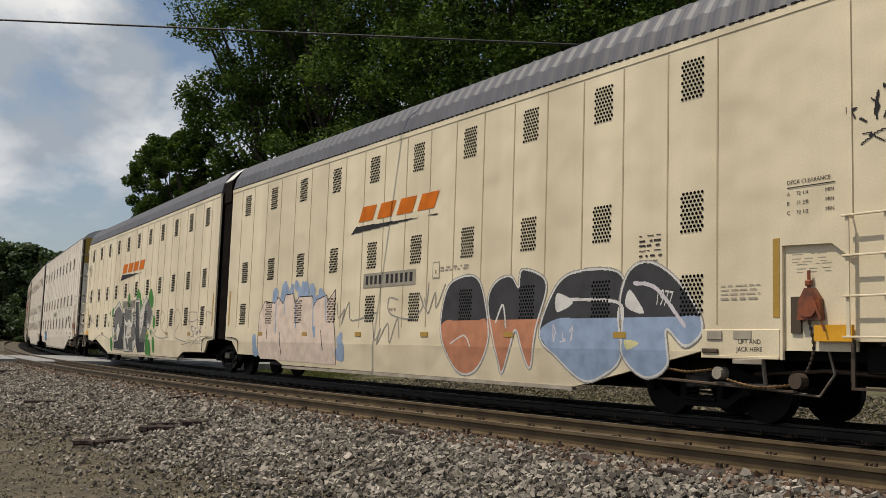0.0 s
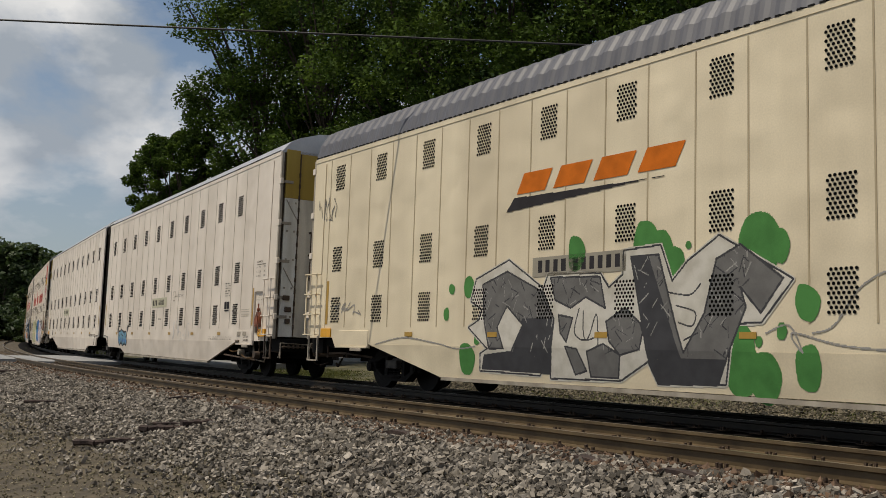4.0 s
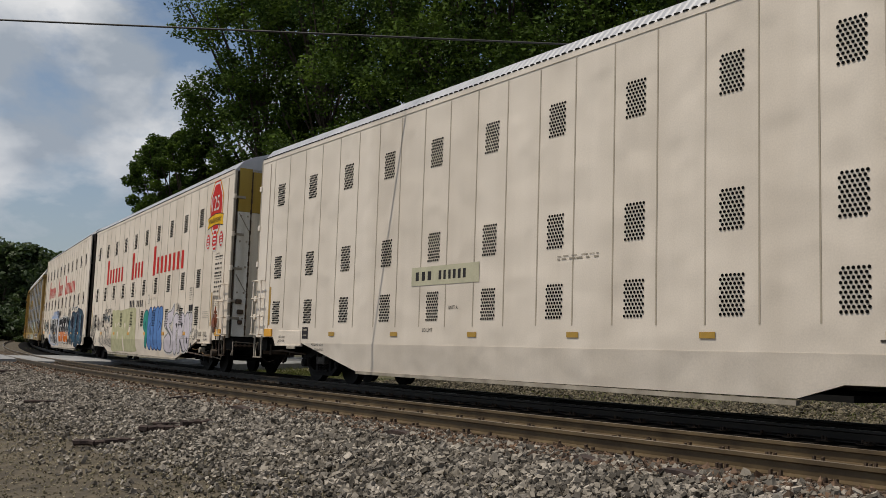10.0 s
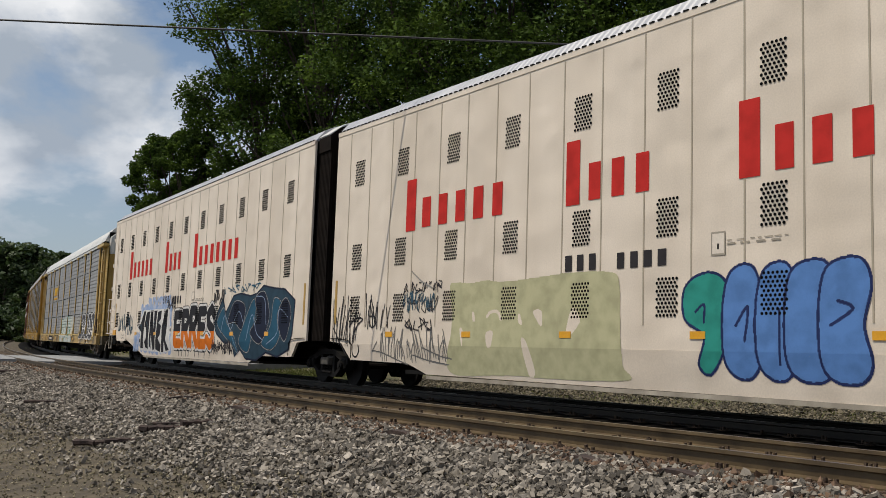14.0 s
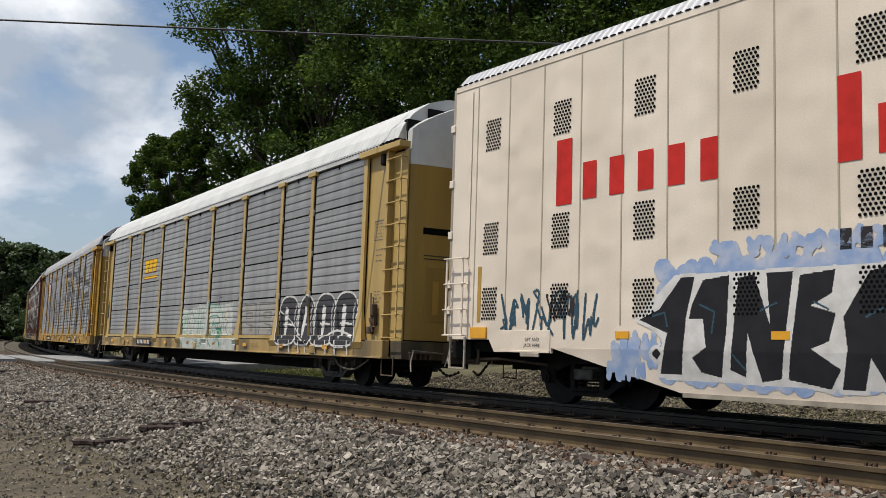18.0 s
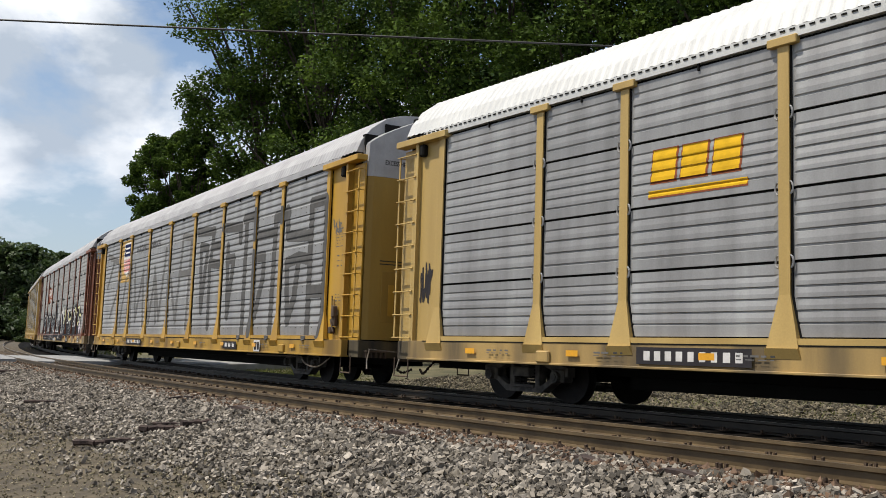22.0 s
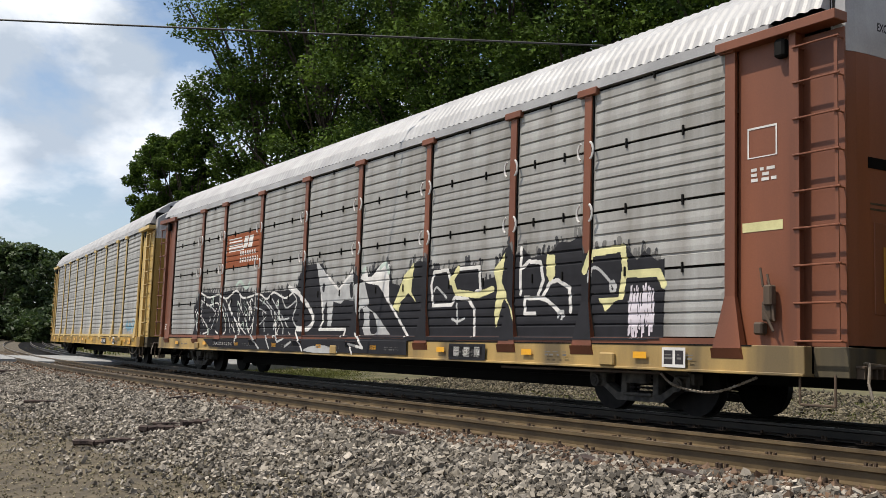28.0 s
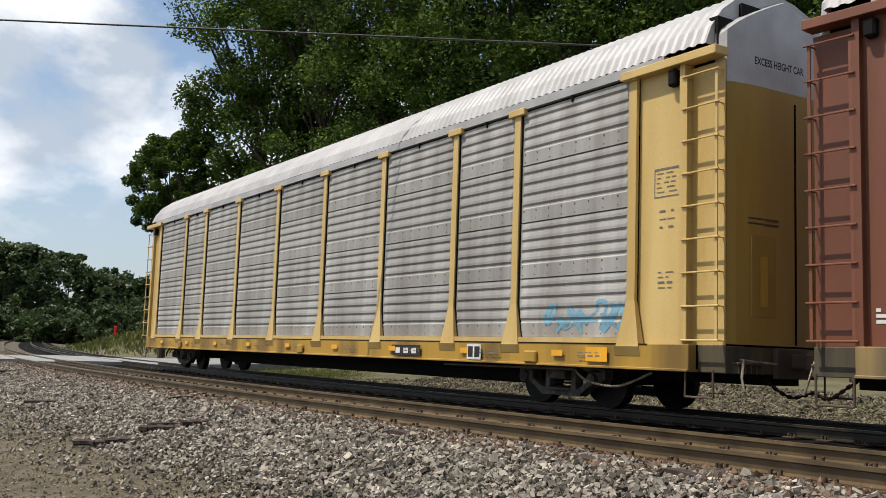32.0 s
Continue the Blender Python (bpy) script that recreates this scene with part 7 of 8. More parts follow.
def deco_u(car, X, d):
    face = ribbed_side(0.26)
    L = [rect("yellow_b", -9.1, -7.2, 3.3, 5.05)]
    L += [shape("p_white", [(-8.6, 4.95), (-7.45, 4.95), (-7.4, 4.3), (-7.5, 3.75), (-8.02, 3.5), (-8.55, 3.75), (-8.65, 4.3)], False),
          shape("p_navy", [(-8.52, 4.88), (-7.53, 4.88), (-7.5, 4.36), (-8.55, 4.36)], False)]
    for i in range(6):
        q = -8.5 + 0.17 * i
        L.append(rect("p_red", q, q + 0.085, 3.72, 4.26))
    L += [rect("p_white", -8.4, -7.65, 4.66, 4.74), rect("p_white", -8.4, -7.65, 4.48, 4.56)]
    film(car, X, d, L, face, ("emblem", "shield emblem, blue over red and white stripes, on yellow"), posts=True)
    words(car, "BUILDING", 0.36, X(-6.35), -1.545, 4.42, "p_ink", 0.98)
    words(car, "AMERICA", 0.36, X(-4.3), -1.545, 4.42, "p_ink", 1.0)
    g = []
    for pts in ([(-11.6, 4.6), (-9.5, 4.2), (-8.9, 3.6), (-10.6, 1.9)], [(-10.4, 4.3), (-11.4, 3.2)], [(-8.7, 1.6), (-8.0, 3.4), (-7.3, 3.9), (-7.6, 1.5)], [(-7.2, 4.4), (-6.9, 1.5)], [(-6.6, 3.9), (-6.1, 1.7), (-5.2, 3.6), (-4.9, 1.5)],
                [(-4.6, 4.0), (-4.0, 1.6), (-3.4, 3.4), (-3.0, 1.6)], [(-3.5, 3.6), (-2.6, 1.7), (-2.0, 4.2)], [(-1.6, 4.5), (-1.3, 1.5)], [(-1.3, 3.2), (-0.4, 1.6), (0.1, 4.5)], [(0.1, 4.5), (1.1, 4.4), (0.9, 1.4)],
                [(0.1, 3.2), (1.0, 3.2)], [(1.8, 4.5), (3.5, 4.4), (3.2, 3.3), (3.3, 1.4)], [(2.2, 4.0), (2.9, 3.9), (2.5, 1.9), (2.2, 3.9)], [(3.5, 3.9), (4.2, 3.9)], [(3.2, 3.4), (4.2, 3.3)],
                [(4.5, 4.4), (6.0, 4.3), (6.0, 3.9)], [(4.9, 3.8), (5.1, 1.7), (5.5, 3.4), (4.9, 3.4)], [(6.3, 4.5), (7.2, 4.5)], [(6.5, 4.5), (6.5, 1.15)], [(7.5, 3.9), (8.7, 3.9)], [(7.6, 3.3), (8.0, 3.3), (8.0, 2.7), (7.5, 1.7)],
                [(9.7, 4.3), (8.8, 4.3), (8.7, 1.15)], [(9.6, 4.4), (9.7, 3.7), (11.2, 3.6)], [(9.7, 3.0), (10.5, 3.1), (11.2, 3.0)], [(10.5, 3.1), (10.3, 2.1), (9.9, 1.5), (9.7, 3.0)],
                [(12.0, 4.4), (11.2, 4.4), (11.2, 1.15)], [(12.1, 4.4), (12.1, 1.6), (12.0, 1.2)], [(11.3, 2.2), (12.0, 2.2)], [(7.28, 4.6), (7.28, 3.9)], [(7.28, 3.4), (7.28, 1.2)], [(9.28, 4.4), (9.28, 4.2)]):
        g.append(line("p_drab_b" if pts[0][0] > 1.5 else "p_drab_c", pts, 0.15 if pts[0][0] > 1.5 else 0.125, False))
    film(car, X, d, g, face, ("graffiti", "huge grey roller-painted strokes across the panels"), posts=True)
    sill_marks(car, X, d, face, 81, ((-6.8, -4.45, 0.74, 0.97, "p_ink", 9), (5.3, 6.45, 0.74, 0.95, "p_ink", 3), (7.9, 8.35, 0.7, 1.0, "p_white", 0), (7.94, 8.12, 0.74, 0.95, "p_ink", 0), (8.16, 8.31, 0.74, 0.95, "p_ink", 0)))
    corner_marks(car, X, d, "p_drab", 83)
    film(car, X, d, scrawl("p_drab", 12.4, 12.9, 3.5, 3.9, 5, 0.014, 84), lambda q, z: -1.476, ("graffiti", "thin tag on the corner panel"))
    hood_words(car, X)


spray("p_drab_c", (0.16, 0.155, 0.15))
spray("p_drab_b", (0.10, 0.097, 0.095))


def strap_mesh():
    bm = bmesh.new()
    for k in range(5):
        a0, a1 = radians(-80 + 32 * k), radians(-80 + 32 * (k + 1))
        rod(bm, (0.085 * math.cos(a0), 0, 0.14 * math.sin(a0)), (0.085 * math.cos(a1), 0, 0.14 * math.sin(a1)), 0.02, 5)
    return mesh_of(bm, "strap", M["p_white"])


STRAP = strap_mesh()
STRAP_SMALL = strap_mesh()
STRAP_SMALL.transform(Matrix.Diagonal((0.55, 1, 0.6, 1)))
STRAP_SMALL.materials[0] = M["p_silver"]


def deco_n(car, X, d):
    face = ribbed_side(0.0)
    L = [rect("p_brown", -7.1, -4.35, 3.14, 4.12)]
    for i in range(5):
        z = 4.0 - 0.085 * i
        L.append(rect("p_white", -6.9, -5.9 + 0.05 * i, z - 0.045, z))
    L += [rect("p_white", -5.75, -5.45, 3.66, 4.0, 0.3), rect("p_white", -5.38, -5.08, 3.66, 4.0, 0.3)] + bars("p_white", -6.0, -4.75, 3.45, 3.58, 7) + bars("p_white", -6.0, -4.5, 3.25, 3.38, 8)
    film(car, X, d, L, face, ("emblem", "rust-red panel with white bar emblem"), posts=True)
    dark_a = [(-9.60, 1.95), (-8.93, 2.50), (-7.33, 2.40), (-6.20, 2.46), (-4.13, 2.29), (-2.59, 2.31), (-1.64, 2.33), (-1.45, 2.71), (-1.13, 2.91), (-0.18, 2.90), (0.05, 2.57), (0.75, 2.23), (1.37, 2.65), (1.91, 2.42), (2.72, 2.70), (3.11, 2.68), (3.28, 2.26), (3.58, 2.20), (4.14, 2.65), (4.68, 2.65), (4.88, 2.01), (4.92, 1.09), (-9.28, 1.13)]
    dark_b = [(3.92, 2.39), (4.24, 2.68), (4.65, 2.65), (4.81, 2.49), (5.57, 2.44), (5.78, 2.50), (6.54, 2.47), (6.61, 2.15), (6.99, 2.22), (7.11, 2.48), (7.29, 2.73), (7.47, 2.76), (7.59, 2.57), (7.82, 2.69), (8.04, 2.50), (8.47, 2.55), (8.68, 2.61), (8.78, 2.72), (9.08, 2.70), (9.23, 2.76), (9.37, 2.75), (9.46, 2.47), (9.78, 2.52), (10.38, 2.52), (10.46, 2.46), (10.62, 2.30), (10.78, 2.43), (10.91, 2.35), (11.04, 2.27), (11.20, 2.29), (11.18, 1.10), (3.97, 1.04)]
    sill = [(-8.17, 1.00), (4.13, 1.08), (4.15, 0.74), (-1.06, 0.73), (-5.38, 0.74), (-7.61, 0.78)]
    g = random.Random(91)
    L = []
    # sprayed haze and spikes along the upper rim, then the dark ground
    for edge in (dark_a[:-2], dark_b[:-2]):
        for (qa, za), (qb, zb) in zip(edge, edge[1:]):
            for k in range(max(2, int(math.hypot(qb - qa, zb - za) / 0.09))):
                u = g.random()
                q_, z_ = qa + u * (qb - qa), za + u * (zb - za)
                L.append(line("p_char" if g.random() < 0.6 else "p_drab", [(q_, z_ - 0.05), (q_ + g.uniform(-0.06, 0.06), z_ + g.uniform(0.02, 0.16))], g.uniform(0.015, 0.045), False))
    L += [shape("p_black", dark_a, False), shape("p_black", dark_b, False), shape("p_black", sill, False)]
    L.append(shape("p_silver", [(-0.55, 2.98), (-0.22, 2.80), (0.09, 2.59), (0.75, 2.23), (1.41, 2.64), (1.57, 1.93), (1.05, 1.97), (0.87, 1.88), (0.48, 1.94), (0.43, 1.36), (0.23, 1.36), (0.14, 2.00), (-0.04, 1.70), (-0.23, 2.22)], False))
    L.append(shape("p_silver", [(1.57, 2.29), (2.00, 2.37), (2.28, 1.84), (1.69, 1.71)], False))
    L.append(shape("p_silver", [(1.69, 1.71), (2.15, 1.79), (2.62, 1.60), (3.26, 1.16), (2.11, 1.15)], False))
    L.append(shape("p_white", [(1.82, 2.43), (2.02, 2.70), (2.16, 2.45), (2.33, 2.45), (2.80, 2.74), (3.11, 2.68), (3.15, 1.90), (2.95, 2.02), (2.66, 2.24), (2.13, 2.31)], False))
    L.append(shape("p_cream", [(3.31, 1.76), (3.55, 2.07), (3.76, 2.41), (4.14, 2.65), (4.06, 2.05), (4.28, 1.82), (3.95, 2.03), (3.64, 1.84), (3.57, 1.63)], False))
    L.append(shape("p_black", [(1.30, 2.31), (1.43, 2.35), (1.48, 2.05), (1.36, 2.03)], True))
    L.append(shape("p_black", [(1.82, 1.66), (1.99, 1.73), (2.05, 1.42), (1.93, 1.33)], True))
    L.append(shape("p_black", [(2.29, 1.67), (2.54, 1.55), (2.68, 1.23), (2.39, 1.21)], True))
    L.append(shape("p_black", [(-0.14, 2.37), (-0.02, 2.39), (-0.01, 2.21), (-0.11, 2.21)], True))
    L += [line("p_white", p_, 0.035, False) for p_ in ([(-0.21, 1.28), (1.18, 1.28), (1.10, 1.13)], [(-0.17, 2.11), (-0.02, 1.49), (-0.21, 1.28)], [(2.95, 2.02), (3.47, 1.58), (3.99, 1.14)], [(0.09, 2.59), (0.75, 2.21), (1.41, 2.62)],)]
    L += [line("p_white", p_, 0.065, True) for p_ in ([(-2.11, 2.38), (-1.40, 2.16), (-0.60, 1.60), (-0.84, 1.31), (-1.44, 1.31)],)]
    L += [line("p_white", p_, 0.022, True) for p_ in ([(-9.40, 1.88), (-8.82, 1.17)], [(-9.31, 1.95), (-8.12, 1.31), (-8.55, 1.17)], [(-8.73, 2.42), (-8.32, 2.06), (-7.28, 2.07), (-7.36, 1.37), (-7.00, 1.17)], [(-7.24, 2.40), (-6.62, 1.37), (-6.75, 1.17)], [(-6.73, 2.22), (-5.44, 1.24)], [(-6.32, 2.14), (-6.28, 1.82), (-4.99, 1.17)], [(-5.70, 2.12), (-5.11, 1.61), (-4.71, 1.18)], [(-5.11, 2.17), (-4.47, 1.60), (-4.78, 1.24)], [(-4.42, 2.39), (-4.29, 1.18)],)]
    L += [line("p_silver", p_, 0.022, True) for p_ in ([(-4.23, 1.90), (-3.54, 1.70), (-4.04, 1.41)], [(-4.12, 2.14), (-3.29, 1.82), (-2.98, 1.29)], [(-3.57, 2.06), (-2.50, 1.46), (-2.36, 1.18)], [(-3.19, 2.11), (-2.01, 1.29)], [(-2.58, 2.20), (-2.24, 1.85), (-1.61, 2.00), (-1.80, 1.56), (-1.44, 1.29)], [(-2.11, 2.35), (-1.62, 2.06), (-1.70, 1.73)], [(-8.89, 2.22), (-7.59, 1.84), (-7.86, 1.31)], [(-6.95, 2.09), (-6.41, 1.62), (-6.20, 1.21)], [(-5.57, 2.31), (-5.36, 1.80)], [(-3.81, 1.77), (-3.62, 1.24)], [(-2.80, 1.98), (-2.64, 1.58), (-2.04, 1.57)],)]
    L += [line("p_white", p_, 0.028, True) for p_ in ([(-8.92, 2.46), (-8.18, 2.30), (-7.32, 2.36), (-6.64, 2.22), (-5.89, 2.43), (-5.26, 2.20), (-4.13, 2.27), (-3.58, 2.12), (-3.08, 2.28), (-2.33, 2.11), (-1.75, 2.28)],)]
    L += [line("p_mint", p_, 0.05, True) for p_ in ([(-5.90, 2.58), (-5.61, 2.69), (-5.14, 2.48), (-4.87, 2.62)], [(2.72, 2.63), (2.95, 2.71), (3.08, 2.50)], [(1.90, 2.57), (2.02, 2.65)],)]
    L += [line("p_silver", p_, 0.03, False) for p_ in ([(-4.42, 1.15), (-3.70, 0.77)], [(-3.35, 1.15), (-2.99, 0.78)], [(-2.72, 1.15), (-2.46, 0.95), (-2.13, 1.04)], [(-1.97, 0.84), (-1.61, 0.96)],)]
    L += [line("p_white", p_, 0.03, False) for p_ in ([(-1.50, 1.29), (-0.90, 0.76)], [(1.81, 1.18), (2.25, 0.86), (1.56, 0.94), (1.75, 0.73)],)]
    L.append(shape("p_silver", [(-0.79, 0.75), (-0.43, 0.86), (0.37, 0.89), (1.04, 0.74), (0.18, 0.71)], True))
    L += [line("p_white", p_, 0.036, False) for p_ in ([(4.92, 1.74), (4.84, 2.14), (4.93, 2.41), (5.42, 2.43), (5.54, 2.20)], [(4.96, 1.74), (5.59, 1.74), (5.69, 1.88), (6.15, 1.84), (6.36, 1.65), (6.40, 1.15)], [(5.79, 2.43), (6.50, 2.43), (6.55, 1.99), (6.41, 1.97)], [(7.76, 2.69), (7.77, 1.88)], [(7.82, 2.34), (7.99, 2.44), (8.31, 2.41), (8.40, 2.10), (8.27, 1.86)], [(7.91, 1.53), (7.89, 1.81), (8.37, 1.79), (8.53, 1.74), (8.93, 1.49)], [(7.91, 1.53), (8.19, 1.53)], [(8.37, 1.79), (8.58, 2.05), (8.78, 2.08), (9.08, 1.94), (9.12, 1.55)],)]
    L += [line("p_cream", p_, 0.06, False) for p_ in ([(5.54, 2.18), (5.79, 2.43)], [(5.58, 2.25), (5.73, 1.98), (6.48, 1.90), (6.93, 2.00)], [(10.35, 2.10), (11.08, 2.09), (11.18, 1.91)], [(9.48, 2.19), (9.62, 2.47), (10.32, 2.51), (10.38, 2.17), (10.29, 1.76)],)]
    L.append(shape("p_cream", [(6.95, 2.35), (7.11, 2.48), (7.29, 2.64), (7.21, 2.12), (7.42, 1.80), (7.60, 1.58), (7.69, 1.32), (7.48, 1.71), (7.27, 1.81), (7.07, 1.28), (7.00, 1.55), (7.08, 2.03)], False))
    L.append(shape("p_cream", [(8.47, 2.53), (8.69, 2.51), (8.71, 2.16), (8.58, 2.05), (8.48, 2.18)], False))
    L.append(shape("p_cream", [(9.78, 1.75), (10.35, 1.75), (10.12, 1.67), (9.95, 1.53)], False))
    L += [line("p_silver", p_, 0.024, True) for p_ in ([(4.95, 2.03), (5.06, 2.10), (5.40, 1.89)], [(5.77, 1.76), (5.81, 1.38)], [(5.60, 1.48), (5.81, 1.42), (6.02, 1.47)], [(9.57, 2.03), (9.62, 2.22), (9.78, 2.21), (10.08, 1.97), (10.16, 1.86)], [(8.79, 1.46), (8.84, 1.55), (8.94, 1.55), (8.89, 1.43)], [(10.04, 1.95), (10.12, 2.00), (10.17, 1.89), (10.08, 1.84), (10.04, 1.95)],)]
    L += scrawl("p_lilac", 10.45, 10.99, 1.15, 1.93, 26, 0.012, 96)
    for k in range(46):
        q_, z_ = g.uniform(-9.2, -1.9), g.uniform(1.2, 2.15)
        L.append(line("p_white" if k % 3 else "p_mint", [(q_, z_), (q_ + g.uniform(0.0, 0.2), z_ + g.uniform(-0.4, 0.3)), (q_ + g.uniform(0.1, 0.3), z_ + g.uniform(-0.25, 0.25))], g.uniform(0.010, 0.022), False))
    for k in range(30):
        q_, z_ = g.uniform(-9.0, -1.9), g.uniform(1.2, 1.9)
        L.append(line("p_black", [(q_, z_), (q_ + g.uniform(-0.1, 0.15), z_ + g.uniform(0.15, 0.4))], g.uniform(0.02, 0.05), False))
    L = [(e[0], e[1], e[2] - np.array((0.22, 0.0)), *e[3:]) for e in L]
    L += [rect("p_black", 5.5, 6.7, 0.7, 1.0)] + bars("p_white", 5.6, 6.6, 0.76, 0.94, 3)
    film(car, X, d, L, face, ("graffiti", "long black, silver and pale yellow graffiti along the lower panels"), posts=True)
    sill_marks(car, X, d, face, 98, ((-7.6, -5.8, 0.78, 0.97, "p_ink", 9), (5.5, 6.6, 0.74, 0.95, "p_ink", 3), (11.05, 11.5, 0.72, 1.0, "p_white", 0), (11.09, 11.26, 0.76, 0.95, "p_ink", 0), (11.3, 11.46, 0.76, 0.95, "p_ink", 0)))
    film(car, X, d, [line("p_white", [(12.45, 3.55), (12.9, 3.55), (12.9, 3.95), (12.45, 3.95)], 0.012, False, True), rect("p_cream", 12.35, 13.0, 2.55, 2.67)] + small_print("p_white", 12.5, 12.9, 3.4, 3, 0.07, 0.04, 99)
         + small_print("p_white", -12.9, -12.5, 1.5, 3, 0.07, 0.04, 100), lambda q, z: -1.476, ("stencil", "white data stencil on the rust-red corner"))
    # curled bracket straps where the seams meet the posts
    for xp in POSTS[1:-1]:
        for z in SEAMS[2:4]:
            for s in (-1, 1):
                st = part("strap", STRAP, None, car, "white curled strap")
                st.location = (X(xp + s * 0.10), -1.60, z)
                st.scale = (s, 1, 1)
    hood_words(car, X)


def deco_y(car, X, d):
    face = ribbed_side(0.26)
    L = scrawl("p_cyan", 10.1, 11.95, 1.2, 1.7, 6, 0.035, 101) + scrawl("p_cyan", 10.1, 11.9, 1.2, 1.7, 4, 0.02, 102)
    film(car, X, d, L, face, ("graffiti", "light blue thin outline tag"), posts=True)
    sill_marks(car, X, d, face, 103, ((5.2, 6.35, 0.74, 0.95, "p_ink", 3), (8.0, 8.45, 0.72, 1.0, "p_white", 0), (8.04, 8.2, 0.76, 0.95, "p_ink", 0), (8.24, 8.41, 0.76, 0.95, "p_ink", 0), (11.3, 11.8, 0.76, 0.98, "amber", 0)))
    corner_marks(car, X, d, "p_drab", 105)
    hood_words(car, X)


UNITS = []      # (thing, front pivot, rear pivot)
for k, (paint, roof, end_paint, eave, prof, name_f, name_r, df, dr) in enumerate((
        ("cream", "roof_grey", "grime", 5.44, ROOF_LOW, "cream steel car carrier unit with grey roof and bubble graffiti", "cream steel car carrier unit with grey roof and green-splashed graffiti", deco_b1, deco_b2),
        ("white", "roof_alu", "grime", 5.95, ROOF_FLAT, "plain off-white steel car carrier unit with silver roof", "plain white steel car carrier unit with silver roof, no graffiti", deco_f1, deco_f2),
        ("white_b", "roof_alu", "grime", 5.95, ROOF_FLAT, "off-white car carrier unit with red lettering and blue graffiti", "off-white car carrier unit with red lettering and orange graffiti", deco_k1, deco_k2))):
    p0 = JOINT_PIVOT + PAIR * k
    UNITS.append((unit(True, name_f, paint, roof, end_paint, eave, prof, df, *((1.60, 1.868), (1.56, 1.866), (1.45, 1.869))[k]), p0 - 18.127, p0))
    back = 0.3 if k == 2 else 0.0
    UNITS.append((unit(False, name_r, paint, roof, end_paint, eave, prof, dr, *((1.62, 1.856), (1.68, 1.849), (1.78, 1.85))[k]), p0 + back, p0 + back + 18.127))
for k, (x0, fp, sp, pn, rf, ep, band, lab, dc) in enumerate((
        (1.98, "yellow_c", "sill_pale", "panel", "roof_white", "ochre", 0.0, "grey ribbed car carrier with pale yellow posts and white roof", deco_c),
        (1.62, "yellow_b", "sill_gold", "panel", "roof_pale", "ochre", 0.26, "grey ribbed car carrier with golden yellow posts and roller graffiti", deco_u),
        (1.46, "brown", "sill_pale", "panel_b", "roof_pale", "brown", 0.0, "weathered ribbed car carrier with rust-red posts and black graffiti", deco_n),
        (1.29, "yellow", "sill_gold", "panel_b", "roof_pale", "ochre", 0.26, "weathered ribbed car carrier with yellow posts, last of the train", deco_y))):
    mid = 123.55 + 28.6 * k
    UNITS.append((trilevel(x0, lab, fp, sp, pn, rf, ep, band, dc, k < 3), mid - 10.06, mid + 10.06))


# ---------------------------------------------------------------- trees and plants
def leaves(rng, centres, radii, per, size, flat=0.8):
    """Leaf sprays scattered in the shells of many clumps: quads bent along the middle."""
    n = len(centres) * per
    c = np.repeat(centres, per, axis=0)
    r = np.repeat(radii, per)
    d = rng.normal(size=(n, 3))
    d /= np.linalg.norm(d, axis=1)[:, None]
    d[:, 2] *= flat
    p = c + d * (r * rng.uniform(0.45, 1.05, n))[:, None]
    u = rng.normal(size=(n, 3)) * [1, 1, 0.6]
    u /= np.linalg.norm(u, axis=1)[:, None]
    v = np.cross(u, rng.normal(size=(n, 3)))
    v /= np.linalg.norm(v, axis=1)[:, None]
    s = size * rng.uniform(0.6, 1.3, n)[:, None]
    w = np.cross(u, v) * s * 0.25
    verts = np.stack([p - u * s, p + v * s * 0.55 + w, p + u * s, p - v * s * 0.55 + w], 1)
    return verts.reshape(-1, 3), np.arange(n * 4).reshape(-1, 4)


def tree(x, y, h, spread, seed, label, mat_leaf="leaf", low=0.12, clumps=90, per=120, size=0.22, base=-0.6, peak=1.15, sharp=0.55):
    rng = np.random.default_rng(seed)
    t = new("tree")
    t.location = (x, y, base)
    tagged(t, label, "tree", "trees behind the tracks")
    bm = bmesh.new()
    top = h * 0.8
    r0 = 0.018 * h
    pts = [Vector((rng.normal() * 0.02 * z, rng.normal() * 0.02 * z, z)) for z in np.linspace(0, top, 6)]
    for i in range(5):
        seg = pts[i + 1] - pts[i]
        bmesh.ops.create_cone(bm, segments=9, radius1=r0 * (1 - i / 5.5), radius2=r0 * (1 - (i + 1) / 5.5), depth=seg.length * 1.03,
                              matrix=Matrix.Translation((pts[i] + pts[i + 1]) / 2) @ seg.to_track_quat("Z", "Y").to_matrix().to_4x4())
    part("trunk", bm, M["bark"], t)
    cen, rad = [], []
    bm = bmesh.new()
    for k in range(clumps):
        f = low + (1 - low) * rng.uniform() ** 0.9
        env = math.sin(math.pi * min(0.97, 0.10 + 0.86 * f) ** peak) ** sharp
        a, q = rng.uniform(0, 2 * math.pi), spread * env * math.sqrt(rng.uniform(0.08, 1))
        c = Vector((math.cos(a) * q, math.sin(a) * q, h * f))
        cen.append(c)
        rad.append(spread * rng.uniform(0.13, 0.27))
        if k % 4 == 0:
            start = pts[0].lerp(pts[-1], min(0.95, max(0.15, f * 0.75)))
            rod(bm, start, c, r0 * 0.13, 5)
    part("limb", bm, M["bark"], t)
    v, fc = leaves(rng, np.array(cen), np.array(rad), per, size)
    crown = soup("crown", v, fc, M[mat_leaf])
    crown.parent = t
    crown["kind"] = "stuff"
    return t


